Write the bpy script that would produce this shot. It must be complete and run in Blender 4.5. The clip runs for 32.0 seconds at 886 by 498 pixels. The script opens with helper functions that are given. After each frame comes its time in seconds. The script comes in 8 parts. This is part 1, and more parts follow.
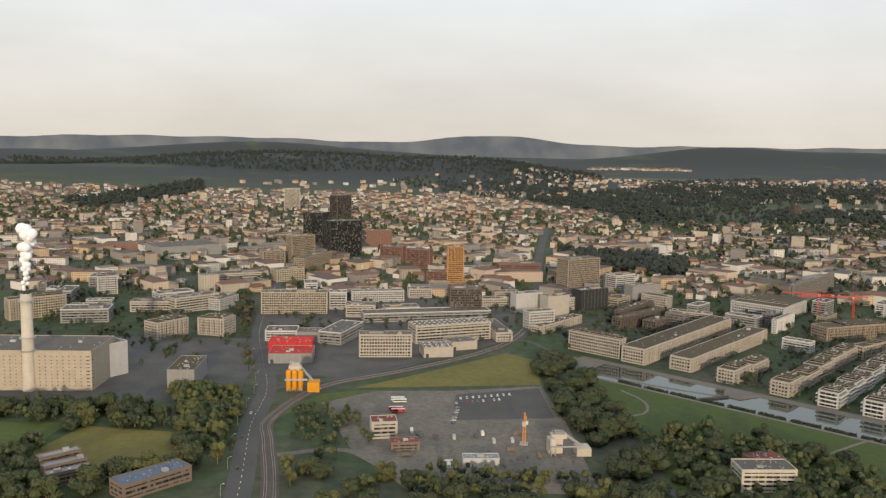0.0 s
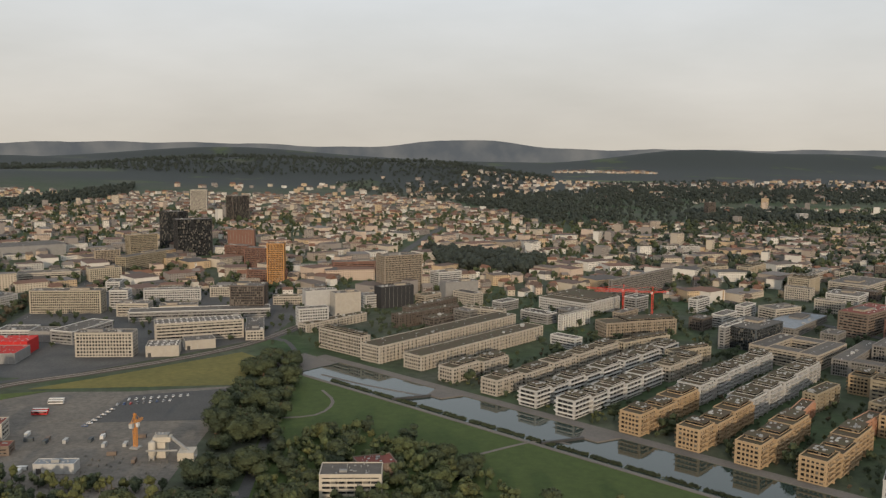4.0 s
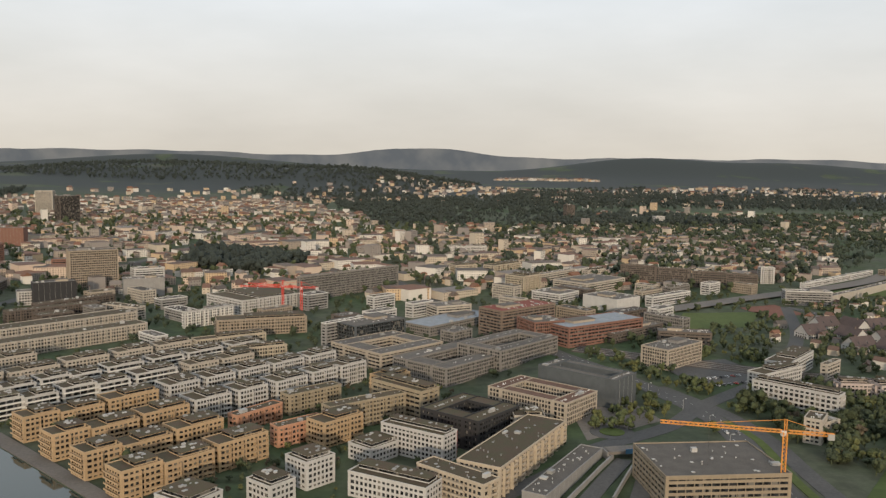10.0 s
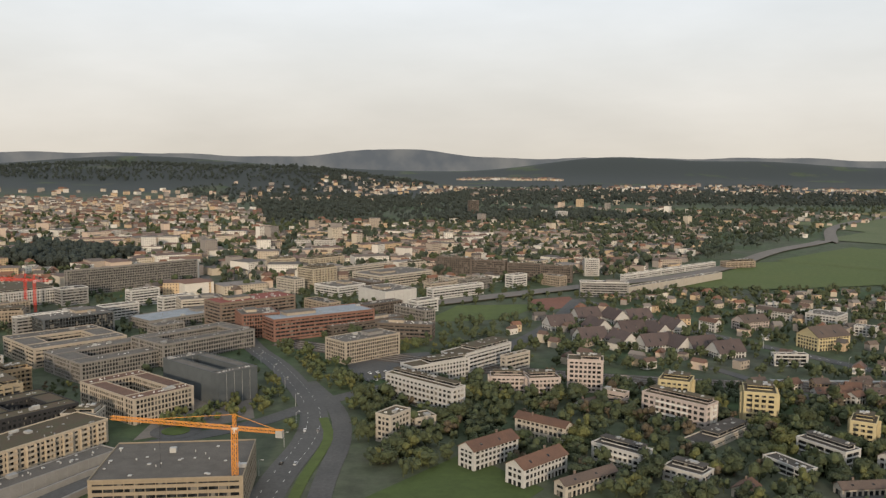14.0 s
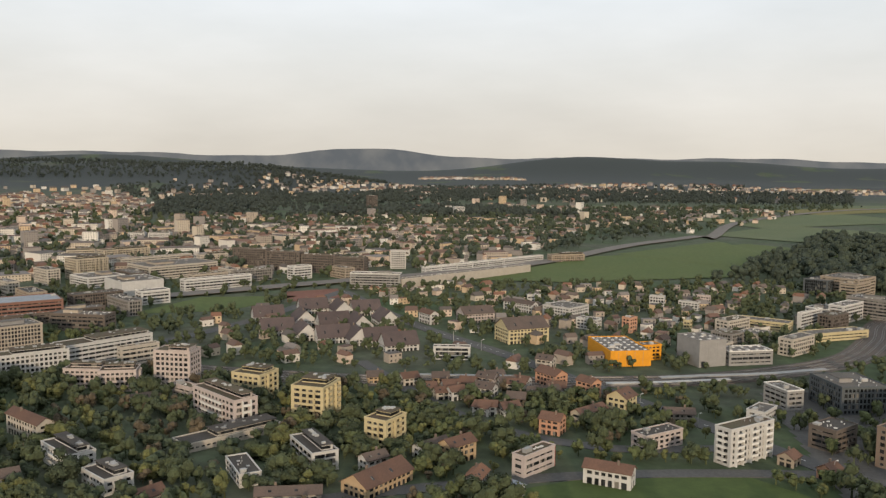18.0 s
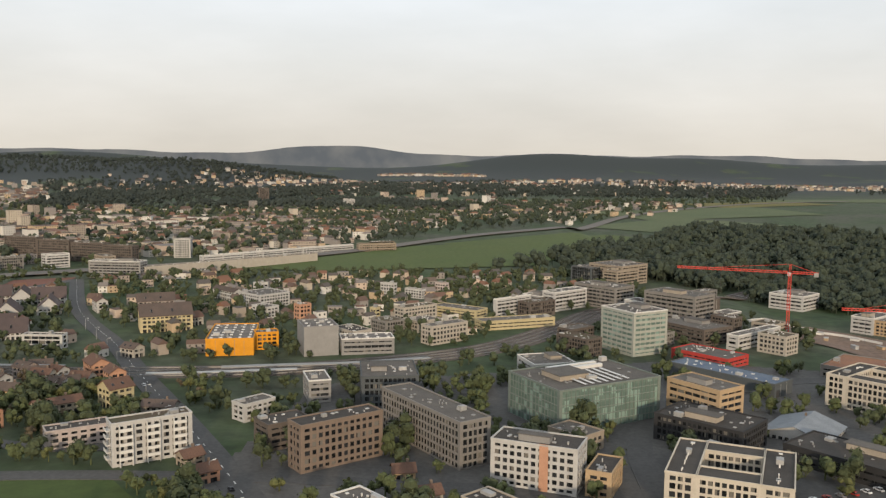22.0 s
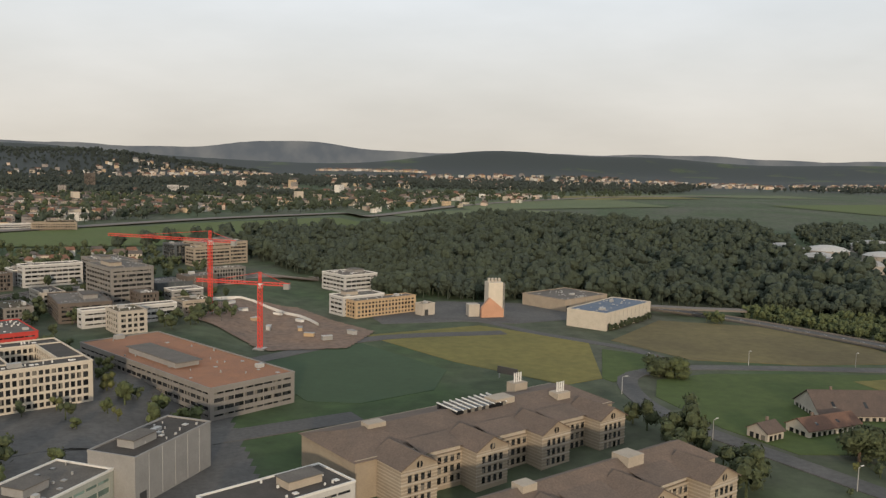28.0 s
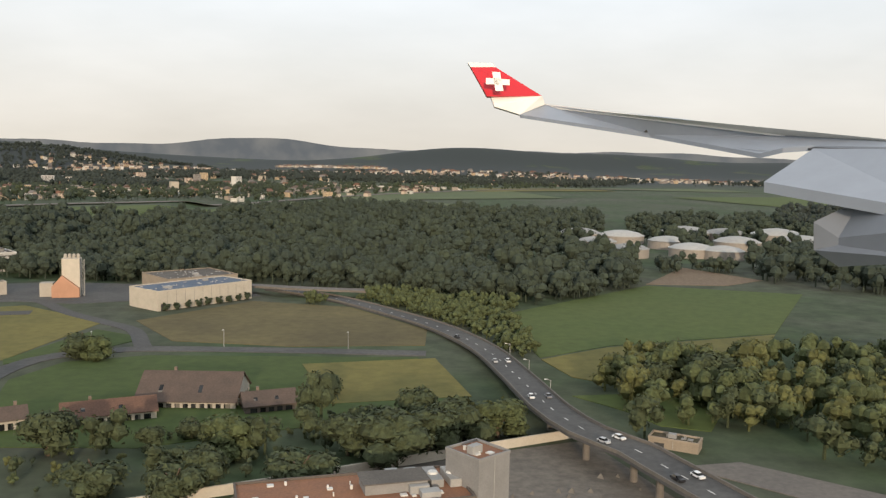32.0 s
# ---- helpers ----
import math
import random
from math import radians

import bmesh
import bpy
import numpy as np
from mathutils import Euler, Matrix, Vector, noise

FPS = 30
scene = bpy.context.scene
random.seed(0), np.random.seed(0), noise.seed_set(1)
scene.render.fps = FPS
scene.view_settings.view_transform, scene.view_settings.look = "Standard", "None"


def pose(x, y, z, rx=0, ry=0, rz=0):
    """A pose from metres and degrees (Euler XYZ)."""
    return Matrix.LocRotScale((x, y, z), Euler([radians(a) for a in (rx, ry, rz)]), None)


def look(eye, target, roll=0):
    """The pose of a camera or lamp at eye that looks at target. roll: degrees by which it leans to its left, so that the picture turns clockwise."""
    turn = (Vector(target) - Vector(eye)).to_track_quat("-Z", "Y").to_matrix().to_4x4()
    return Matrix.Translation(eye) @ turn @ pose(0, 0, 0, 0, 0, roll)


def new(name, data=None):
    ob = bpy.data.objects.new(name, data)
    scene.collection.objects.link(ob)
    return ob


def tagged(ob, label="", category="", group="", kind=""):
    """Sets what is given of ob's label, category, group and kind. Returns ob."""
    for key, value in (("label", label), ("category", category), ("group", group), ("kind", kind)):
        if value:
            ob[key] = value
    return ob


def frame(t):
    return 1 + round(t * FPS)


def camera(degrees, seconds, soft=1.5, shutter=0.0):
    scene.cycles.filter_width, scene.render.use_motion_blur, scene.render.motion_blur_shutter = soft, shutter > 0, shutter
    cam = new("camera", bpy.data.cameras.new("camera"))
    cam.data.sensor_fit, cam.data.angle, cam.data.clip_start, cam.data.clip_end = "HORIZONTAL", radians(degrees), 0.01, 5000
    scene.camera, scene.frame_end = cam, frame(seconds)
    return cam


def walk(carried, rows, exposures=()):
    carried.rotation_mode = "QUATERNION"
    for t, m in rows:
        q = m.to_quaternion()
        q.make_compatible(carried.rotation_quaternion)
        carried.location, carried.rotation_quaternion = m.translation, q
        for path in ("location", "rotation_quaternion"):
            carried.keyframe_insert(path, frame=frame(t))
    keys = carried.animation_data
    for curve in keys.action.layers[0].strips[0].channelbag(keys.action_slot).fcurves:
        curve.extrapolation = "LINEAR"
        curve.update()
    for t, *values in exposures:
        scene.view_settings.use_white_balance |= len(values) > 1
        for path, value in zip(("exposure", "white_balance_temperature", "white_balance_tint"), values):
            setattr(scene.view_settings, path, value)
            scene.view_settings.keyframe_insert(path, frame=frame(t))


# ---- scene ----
cam = camera(55.83, 32.0, soft=1.35)
PATH = [
    (0.0, 0.00, 0.00, 110.31, -0.01, -7.07, -1.02),
    (0.5, 17.25, 3.22, 109.22, -0.07, -7.05, -0.93),
    (1.0, 34.50, 6.43, 108.13, -0.01, -7.00, -0.93),
    (1.5, 51.76, 9.64, 107.05, -0.03, -6.96, -0.88),
    (2.0, 69.02, 12.85, 105.96, -0.04, -6.91, -0.78),
    (2.5, 86.28, 16.05, 104.87, -0.07, -6.87, -0.73),
    (3.0, 103.54, 19.25, 103.78, -0.07, -6.82, -0.73),
    (3.5, 120.81, 22.45, 102.70, -0.12, -6.80, -0.70),
    (5.5, 189.90, 35.22, 98.34, -0.56, -6.02, -0.74),
    (6.0, 207.18, 38.40, 97.25, -0.63, -6.04, -0.85),
    (6.5, 224.46, 41.59, 96.16, -0.65, -6.00, -0.81),
    (7.0, 241.74, 44.77, 95.07, -0.64, -5.99, -0.88),
    (7.5, 259.03, 47.94, 93.97, -0.66, -5.95, -0.80),
    (8.0, 276.32, 51.12, 92.88, -0.74, -5.99, -0.76),
    (8.5, 293.61, 54.29, 91.79, -0.74, -5.97, -0.77),
    (9.0, 310.90, 57.46, 90.70, -0.80, -5.96, -0.76),
    (9.5, 328.20, 60.62, 89.60, -0.80, -5.93, -0.83),
    (10.0, 345.50, 63.78, 88.51, -0.83, -5.89, -0.83),
    (10.5, 362.80, 66.94, 87.42, -0.85, -5.89, -0.85),
    (11.0, 380.10, 70.10, 86.32, -0.91, -5.86, -0.70),
    (11.5, 397.41, 73.25, 85.23, -0.93, -5.84, -0.65),
    (12.0, 414.72, 76.40, 84.13, -0.93, -5.81, -0.63),
    (12.5, 432.03, 79.55, 83.04, -0.95, -5.78, -0.46),
    (13.0, 449.34, 82.70, 81.94, -1.03, -5.77, -0.37),
    (13.5, 466.66, 85.84, 80.85, -1.06, -5.73, -0.33),
    (14.0, 483.97, 88.98, 79.75, -1.08, -5.72, -0.44),
    (14.5, 501.29, 92.12, 78.65, -1.14, -5.70, -0.53),
    (16.5, 570.60, 104.64, 74.26, -1.24, -5.69, -0.61),
    (17.0, 587.94, 107.76, 73.16, -1.29, -5.66, -0.65),
    (17.5, 605.27, 110.88, 72.06, -1.31, -5.66, -0.66),
    (18.0, 622.61, 114.00, 70.97, -1.37, -5.62, -0.61),
    (18.5, 639.95, 117.11, 69.87, -1.41, -5.62, -0.66),
    (19.0, 657.29, 120.23, 68.76, -1.48, -5.71, -0.63),
    (19.5, 674.64, 123.34, 67.66, -1.48, -5.67, -0.59),
    (20.0, 691.99, 126.44, 66.56, -1.56, -5.67, -0.54),
    (20.5, 709.34, 129.55, 65.46, -1.60, -5.65, -0.57),
    (21.0, 726.69, 132.65, 64.36, -1.66, -5.77, -0.51),
    (21.5, 744.05, 135.74, 63.26, -1.72, -5.68, -0.52),
    (22.0, 761.40, 138.84, 62.16, -1.80, -5.68, -0.58),
    (22.5, 778.76, 141.93, 61.05, -1.85, -5.64, -0.58),
    (23.0, 796.13, 145.02, 59.95, -1.90, -5.67, -0.53),
    (23.5, 813.49, 148.11, 58.85, -1.92, -5.64, -0.57),
    (24.0, 830.86, 151.19, 57.74, -1.96, -5.58, -0.48),
    (24.5, 848.23, 154.27, 56.64, -1.95, -5.61, -0.37),
    (25.0, 865.60, 157.35, 55.53, -1.98, -5.59, -0.44),
    (25.5, 882.98, 160.43, 54.43, -2.03, -5.61, -0.73),
    (27.5, 952.51, 172.70, 50.00, -2.22, -5.60, -1.18),
    (28.0, 969.89, 175.76, 48.89, -2.35, -5.68, -1.24),
    (28.5, 987.28, 178.82, 47.79, -2.35, -5.66, -1.19),
    (29.0, 1004.68, 181.87, 46.68, -2.37, -5.62, -1.07),
    (29.5, 1022.07, 184.93, 45.57, -2.41, -5.66, -1.13),
    (30.0, 1039.47, 187.98, 44.46, -2.45, -5.68, -1.18),
    (30.5, 1056.87, 191.03, 43.35, -2.46, -5.64, -1.23),
    (31.0, 1074.27, 194.07, 42.24, -2.52, -5.71, -1.25),
    (31.5, 1091.68, 197.11, 41.13, -2.56, -5.72, -1.20),
    (32.0, 1109.08, 200.15, 40.02, -2.62, -5.71, -1.25),
]
EXPOSURES = [(0.0, -0.15), (1.5, -0.25), (3.0, -0.4), (6.0, -0.45), (7.5, -0.42), (9.0, -0.27), (13.0, -0.2), (17.0, -0.15), (21.0, -0.25), (23.0, -0.05), (25.0, -0.22), (28.0, -0.28), (30.0, -0.08), (32.0, -0.05)]
walk(cam, [(t, pose(x, y, z, 90 + pitch, roll, yaw)) for t, x, y, z, yaw, pitch, roll in PATH], EXPOSURES)

# ---- light ----
SUN_EL, SUN_AZ = 11.0, 178.0  # height, and the compass turn from +y over +x
world = bpy.data.worlds.new("sky")
scene.world = world
world.use_nodes = True
wn = world.node_tree
wn.nodes.clear()


def node(tree, kind, **sets):
    n = tree.nodes.new(kind)
    for k, v in sets.items():
        if k in n.inputs:
            n.inputs[k].default_value = v
    return n


sky = node(wn, "ShaderNodeTexSky")
sky.sky_type = "NISHITA"
sky.sun_disc = False
sky.sun_elevation, sky.sun_rotation = radians(SUN_EL), radians(SUN_AZ)
sky.air_density, sky.dust_density, sky.ozone_density = 1.2, 6.0, 1.0
# a thin veil of high cloud over the whole sky
coord = node(wn, "ShaderNodeTexCoord")
stretch = node(wn, "ShaderNodeMapping")
stretch.inputs["Scale"].default_value = (1.0, 1.0, 3.5)
veil = node(wn, "ShaderNodeTexNoise", Scale=2.2, Detail=5.0, Roughness=0.55)
ramp = node(wn, "ShaderNodeMapRange")
for k, v in (("From Min", 0.3), ("From Max", 0.7), ("To Min", 0.74), ("To Max", 0.93)):
    ramp.inputs[k].default_value = v
blend = node(wn, "ShaderNodeMix")
blend.data_type = "RGBA"
height_ = node(wn, "ShaderNodeSeparateXYZ")
veil_tone = node(wn, "ShaderNodeValToRGB")
veil_tone.color_ramp.elements[0].color, veil_tone.color_ramp.elements[0].position = (0.87, 0.80, 0.69, 1), 0.0
veil_tone.color_ramp.elements[1].color, veil_tone.color_ramp.elements[1].position = (0.92, 0.975, 1.03, 1), 0.22
gain = node(wn, "ShaderNodeVectorMath")
gain.operation = "SCALE"
gain.inputs["Scale"].default_value = 11.5
back = node(wn, "ShaderNodeBackground", Strength=0.1)
outw = node(wn, "ShaderNodeOutputWorld")
L = wn.links.new
L(coord.outputs["Generated"], stretch.inputs["Vector"])
L(stretch.outputs["Vector"], veil.inputs["Vector"])
L(veil.outputs["Fac"], ramp.inputs["Value"])
L(ramp.outputs["Result"], blend.inputs["Factor"])
L(coord.outputs["Generated"], height_.inputs["Vector"])
L(height_.outputs["Z"], veil_tone.inputs["Fac"])
L(veil_tone.outputs["Color"], gain.inputs[0])
L(gain.outputs["Vector"], blend.inputs["B"])
L(sky.outputs["Color"], blend.inputs["A"])
L(blend.outputs["Result"], back.inputs["Color"])
L(back.outputs["Background"], outw.inputs["Surface"])

lamp = bpy.data.lights.new("sun", "SUN")
lamp.energy, lamp.angle, lamp.color = 3.3, radians(2.0), (1.0, 0.80, 0.58)
sun = new("sun", lamp)
az, el = radians(SUN_AZ), radians(SUN_EL)
sun.matrix_world = look((math.sin(az) * math.cos(el) * 100, math.cos(az) * math.cos(el) * 100, math.sin(el) * 100 + 50), (0, 0, 50))

# ---- materials ----


def material(name, colour, rough=0.8, grain=6.0, spread=0.18, stain=0.6, bump=0.15, metal=0.0, per_object=0.0, second=None, scale2=None, island=0.0, spec=0.3):
    """A surface with grain, larger stains and a little relief. second: a colour into which the stains fade."""
    m = bpy.data.materials.new(name)
    m.use_nodes = True
    t = m.node_tree
    p = t.nodes["Principled BSDF"]
    p.inputs["Roughness"].default_value, p.inputs["Metallic"].default_value = rough, metal
    p.inputs["Specular IOR Level"].default_value = spec
    geo = node(t, "ShaderNodeNewGeometry")
    fine = node(t, "ShaderNodeTexNoise", Scale=grain, Detail=4.0, Roughness=0.65)
    wide = node(t, "ShaderNodeTexNoise", Scale=scale2 or grain * 0.08, Detail=5.0, Roughness=0.6)
    t.links.new(geo.outputs["Position"], fine.inputs["Vector"])
    t.links.new(geo.outputs["Position"], wide.inputs["Vector"])
    r1 = node(t, "ShaderNodeMapRange")
    for k, v in (("From Min", 0.35), ("From Max", 0.65), ("To Min", 0.0), ("To Max", stain)):
        r1.inputs[k].default_value = v
    t.links.new(wide.outputs["Fac"], r1.inputs["Value"])
    mix = node(t, "ShaderNodeMix")
    mix.data_type = "RGBA"
    mix.inputs["A"].default_value = (*colour, 1)
    mix.inputs["B"].default_value = (*(second or [c * 0.72 for c in colour]), 1)
    t.links.new(r1.outputs["Result"], mix.inputs["Factor"])
    r2 = node(t, "ShaderNodeMapRange")
    for k, v in (("From Min", 0.3), ("From Max", 0.7), ("To Min", 1 - spread), ("To Max", 1 + spread)):
        r2.inputs[k].default_value = v
    t.links.new(fine.outputs["Fac"], r2.inputs["Value"])
    hsv = node(t, "ShaderNodeHueSaturation")
    t.links.new(mix.outputs["Result"], hsv.inputs["Color"])
    value = r2.outputs["Result"]
    if per_object or island:
        if per_object:
            rnd = node(t, "ShaderNodeObjectInfo").outputs["Random"]
        else:
            rnd = geo.outputs["Random Per Island"]
        r3 = node(t, "ShaderNodeMapRange")
        s = per_object or island
        for k, v in (("To Min", 1 - s), ("To Max", 1 + s)):
            r3.inputs[k].default_value = v
        t.links.new(rnd, r3.inputs["Value"])
        mul = node(t, "ShaderNodeMath")
        mul.operation = "MULTIPLY"
        t.links.new(value, mul.inputs[0])
        t.links.new(r3.outputs["Result"], mul.inputs[1])
        value = mul.outputs["Value"]
    t.links.new(value, hsv.inputs["Value"])
    t.links.new(hsv.outputs["Color"], p.inputs["Base Color"])
    if bump:
        b = node(t, "ShaderNodeBump", Strength=bump, Distance=0.1)
        t.links.new(fine.outputs["Fac"], b.inputs["Height"])
        t.links.new(b.outputs["Normal"], p.inputs["Normal"])
    return m


def ramp_material(name, stops, rough=0.8, island=True, grain=5.0):
    """Colours picked by the piece's own random number, for the joined rest."""
    m = material(name, (0.5, 0.5, 0.5), rough, grain, 0.15, 0.0, 0.0)
    t = m.node_tree
    mixer = [n for n in t.nodes if n.type == "HUE_SAT"][0]
    geo = node(t, "ShaderNodeNewGeometry")
    cr = node(t, "ShaderNodeValToRGB")
    cr.color_ramp.interpolation = "CONSTANT"
    while len(cr.color_ramp.elements) < len(stops):
        cr.color_ramp.elements.new(0.5)
    for i, c in enumerate(stops):
        cr.color_ramp.elements[i].position = i / len(stops)
        cr.color_ramp.elements[i].color = (*c, 1)
    if island:
        t.links.new(geo.outputs["Random Per Island"], cr.inputs["Fac"])
    else:
        t.links.new(node(t, "ShaderNodeObjectInfo").outputs["Random"], cr.inputs["Fac"])
    t.links.new(cr.outputs["Color"], mixer.inputs["Color"])
    return m


def glass_material(name, dark, blind, rough=0.12, share=0.25, cell=0.9):
    """Window glass; behind some panes a pale blind hangs."""
    m = bpy.data.materials.new(name)
    m.use_nodes = True
    t = m.node_tree
    p = t.nodes["Principled BSDF"]
    p.inputs["Roughness"].default_value = rough
    p.inputs["Specular IOR Level"].default_value = 0.28
    tc = node(t, "ShaderNodeTexCoord")
    snap = node(t, "ShaderNodeVectorMath")
    snap.operation = "SNAP"
    snap.inputs[1].default_value = (cell, cell, 1.65)
    wn_ = node(t, "ShaderNodeTexWhiteNoise")
    wn_.noise_dimensions = "4D"
    t.links.new(node(t, "ShaderNodeObjectInfo").outputs["Random"], wn_.inputs["W"])
    t.links.new(tc.outputs["Object"], snap.inputs[0])
    t.links.new(snap.outputs["Vector"], wn_.inputs["Vector"])
    cr = node(t, "ShaderNodeValToRGB")
    cr.color_ramp.interpolation = "CONSTANT"
    cr.color_ramp.elements[0].color = (*dark, 1)
    cr.color_ramp.elements[1].position = 1 - share
    cr.color_ramp.elements[1].color = (*blind, 1)
    e = cr.color_ramp.elements.new(0.4)
    e.color = (*[c * 1.8 + 0.01 for c in dark], 1)
    t.links.new(wn_.outputs["Value"], cr.inputs["Fac"])
    t.links.new(cr.outputs["Color"], p.inputs["Base Color"])
    return m


WALL = {}
# creamlit, sandlit and tanlit are copies with warm sunlight mixed into the wall colour
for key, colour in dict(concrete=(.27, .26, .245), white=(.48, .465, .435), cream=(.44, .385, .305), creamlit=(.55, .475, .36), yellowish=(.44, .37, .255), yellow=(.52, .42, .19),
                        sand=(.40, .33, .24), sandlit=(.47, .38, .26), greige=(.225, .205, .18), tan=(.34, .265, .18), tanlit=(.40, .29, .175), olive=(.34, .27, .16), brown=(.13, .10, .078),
                        brick=(.21, .145, .10), redbrick=(.24, .105, .065), sunlitbrick=(.44, .23, .085), charcoal=(.036, .036, .038), slate=(.085, .10, .108), salmon=(.43, .24, .155),
                        pinkwhite=(.47, .38, .335), orange=(.62, .27, .02), red=(.48, .03, .028), redpaint=(.42, .05, .04), redend=(.45, .075, .06), greenglass=(.17, .215, .18), greenwhite=(.36, .375, .31),
                        scaffold=(.30, .23, .14), sandstone=(.33, .255, .165)).items():
    if key not in ("orange", "red", "redpaint", "redend", "sunlitbrick", "tanlit", "salmon"):
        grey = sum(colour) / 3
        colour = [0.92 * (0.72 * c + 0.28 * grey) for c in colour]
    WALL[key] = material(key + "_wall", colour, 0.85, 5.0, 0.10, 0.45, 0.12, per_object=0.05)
ROOF = {}
for key, colour, sec in (("gravel", (.120, .107, .094), (.086, .078, .069)), ("earth", (.082, .056, .038), (.066, .066, .034)), ("darkroof", (.046, .041, .036), (.068, .06, .053)), ("red", (.48, .035, .03), (.36, .03, .025)),
                         ("redroof", (.20, .06, .045), (.15, .05, .04)), ("solar", (.11, .098, .088), (.16, .148, .135)), ("metal", (.24, .26, .28), (.18, .20, .22)), ("bluemetal", (.085, .115, .165), (.13, .155, .19)),
                         ("terracotta", (.26, .125, .07), (.2, .105, .068)), ("tile", (.128, .072, .050), (.095, .056, .042)), ("darktile", (.082, .063, .053), (.11, .08, .065)), ("purple", (.070, .054, .052), (.092, .068, .062))):
    ROOF[key] = material(key + "_roof", colour, 0.9, 3.5, 0.2, 0.8, 0.25, second=sec, per_object=0.12)
ROOF["flat"] = ROOF["gravel"]
GLASS = glass_material("window_glass", (.011, .012, .013), (.15, .138, .12), share=0.16)
GREEN_GLASS = glass_material("green_curtain_glass", (.105, .150, .130), (.125, .175, .150), 0.16, 0.35, 1.3)
WHITE = material("white_trim", (.60, .585, .55), 0.6, 8.0, 0.06, 0.3, 0.0)
UNIT = material("roof_unit_metal", (.32, .315, .30), 0.6, 6.0, 0.1, 0.5, 0.0, per_object=0.3)
DARK = material("dark_metal", (.05, .05, .05), 0.6, 6.0, 0.1, 0.3, 0.0)
ASPHALT = material("asphalt", (.068, .067, .066), 0.9, 1.2, 0.2, 0.7, 0.1, second=(.092, .089, .085), scale2=0.05)
WORN = material("worn_asphalt", (.098, .094, .089), 0.9, 0.8, 0.2, 0.8, 0.1, second=(.060, .060, .060), scale2=0.06)
PAVING = material("paving", (.155, .138, .12), 0.9, 1.0, 0.15, 0.6, 0.1, second=(.11, .10, .092), scale2=0.08)
YARD = material("gravel_yard", (.165, .145, .122), 0.95, 0.6, 0.25, 0.8, 0.2, second=(.105, .097, .086), scale2=0.04)
BALLAST = material("ballast", (.085, .070, .060), 0.95, 2.0, 0.25, 0.6, 0.2, second=(.11, .092, .08))
GRASS = material("meadow_grass", (.066, .092, .024), 0.95, 0.35, 0.16, 0.8, 0.05, second=(.075, .096, .026), scale2=0.025)
LAWN = material("park_lawn", (.050, .074, .019), 0.95, 0.35, 0.16, 0.7, 0.05, second=(.055, .08, .022), scale2=0.03)
DRY = material("dry_meadow", (.150, .130, .038), 0.95, 0.35, 0.16, 0.9, 0.05, second=(.112, .104, .032), scale2=0.03)
DRYBROWN = material("brown_meadow", (.128, .105, .046), 0.95, 0.35, 0.16, 0.9, 0.05, second=(.085, .07, .034), scale2=0.03)
PIT = material("pit_earth", (.185, .122, .086), 0.95, 0.5, 0.3, 0.9, 0.3, second=(.13, .10, .082), scale2=0.06)
EARTH = material("bare_earth", (.16, .118, .08), 0.95, 0.7, 0.25, 0.8, 0.2, second=(.17, .125, .085), scale2=0.05)
TURF = material("sports_turf", (.040, .068, .034), 0.95, 0.4, 0.10, 0.5, 0.0, scale2=0.05)
CLAY = material("clay_track", (.17, .075, .052), 0.95, 1.0, 0.15, 0.4, 0.1)
SIGN_BLUE = material("sign_blue_paint", (.05, .13, .22), 0.5, 6.0, 0.05, 0.3, 0.0)
STEEL = material("rail_steel", (.30, .28, .26), 0.45, 4.0, 0.1, 0.4, 0.0, metal=0.6)
BARK = material("bark", (.11, .08, .055), 0.95, 12.0, 0.3, 0.5, 0.3)
CRANE_RED = material("crane_red_paint", (.60, .06, .04), 0.5, 6.0, 0.1, 0.4, 0.0)
CRANE_ORANGE = material("crane_orange_paint", (.65, .27, .05), 0.5, 6.0, 0.1, 0.4, 0.0)
LEAF = []
for i, c in enumerate(((.058, .071, .034), (.072, .087, .036), (.094, .099, .036), (.048, .062, .035), (.086, .068, .043))):
    LEAF.append(material("foliage_%s" % ("dark mid light deep russet".split()[i]), c, 0.9, 1.5, 0.35, 0.7, 0.0, second=[v * 0.75 for v in c], scale2=0.35, island=0.22))
FOREST = material("forest_foliage", (.037, .049, .038), 0.95, 0.8, 0.25, 0.8, 0.0, second=(.048, .060, .036), scale2=0.05, island=0.18)

# far trees: darker, bluer copy of the forest, distance haze mixed into the colour
FAR_FOREST = material("far_forest_foliage", (.031, .040, .036), 0.95, 0.3, 0.25, 0.8, 0.0, second=(.040, .049, .040), scale2=0.02, island=0.15)

water = bpy.data.materials.new("lake_water")
water.use_nodes = True
wp = water.node_tree.nodes["Principled BSDF"]
wp.inputs["Base Color"].default_value = (.03, .045, .04, 1)
wp.inputs["Roughness"].default_value = 0.05
rip = node(water.node_tree, "ShaderNodeTexNoise", Scale=1.4, Detail=3.0)
rb = node(water.node_tree, "ShaderNodeBump", Strength=0.05, Distance=0.05)
water.node_tree.links.new(rip.outputs["Fac"], rb.inputs["Height"])
water.node_tree.links.new(rb.outputs["Normal"], wp.inputs["Normal"])

# ---- mesh helpers ----


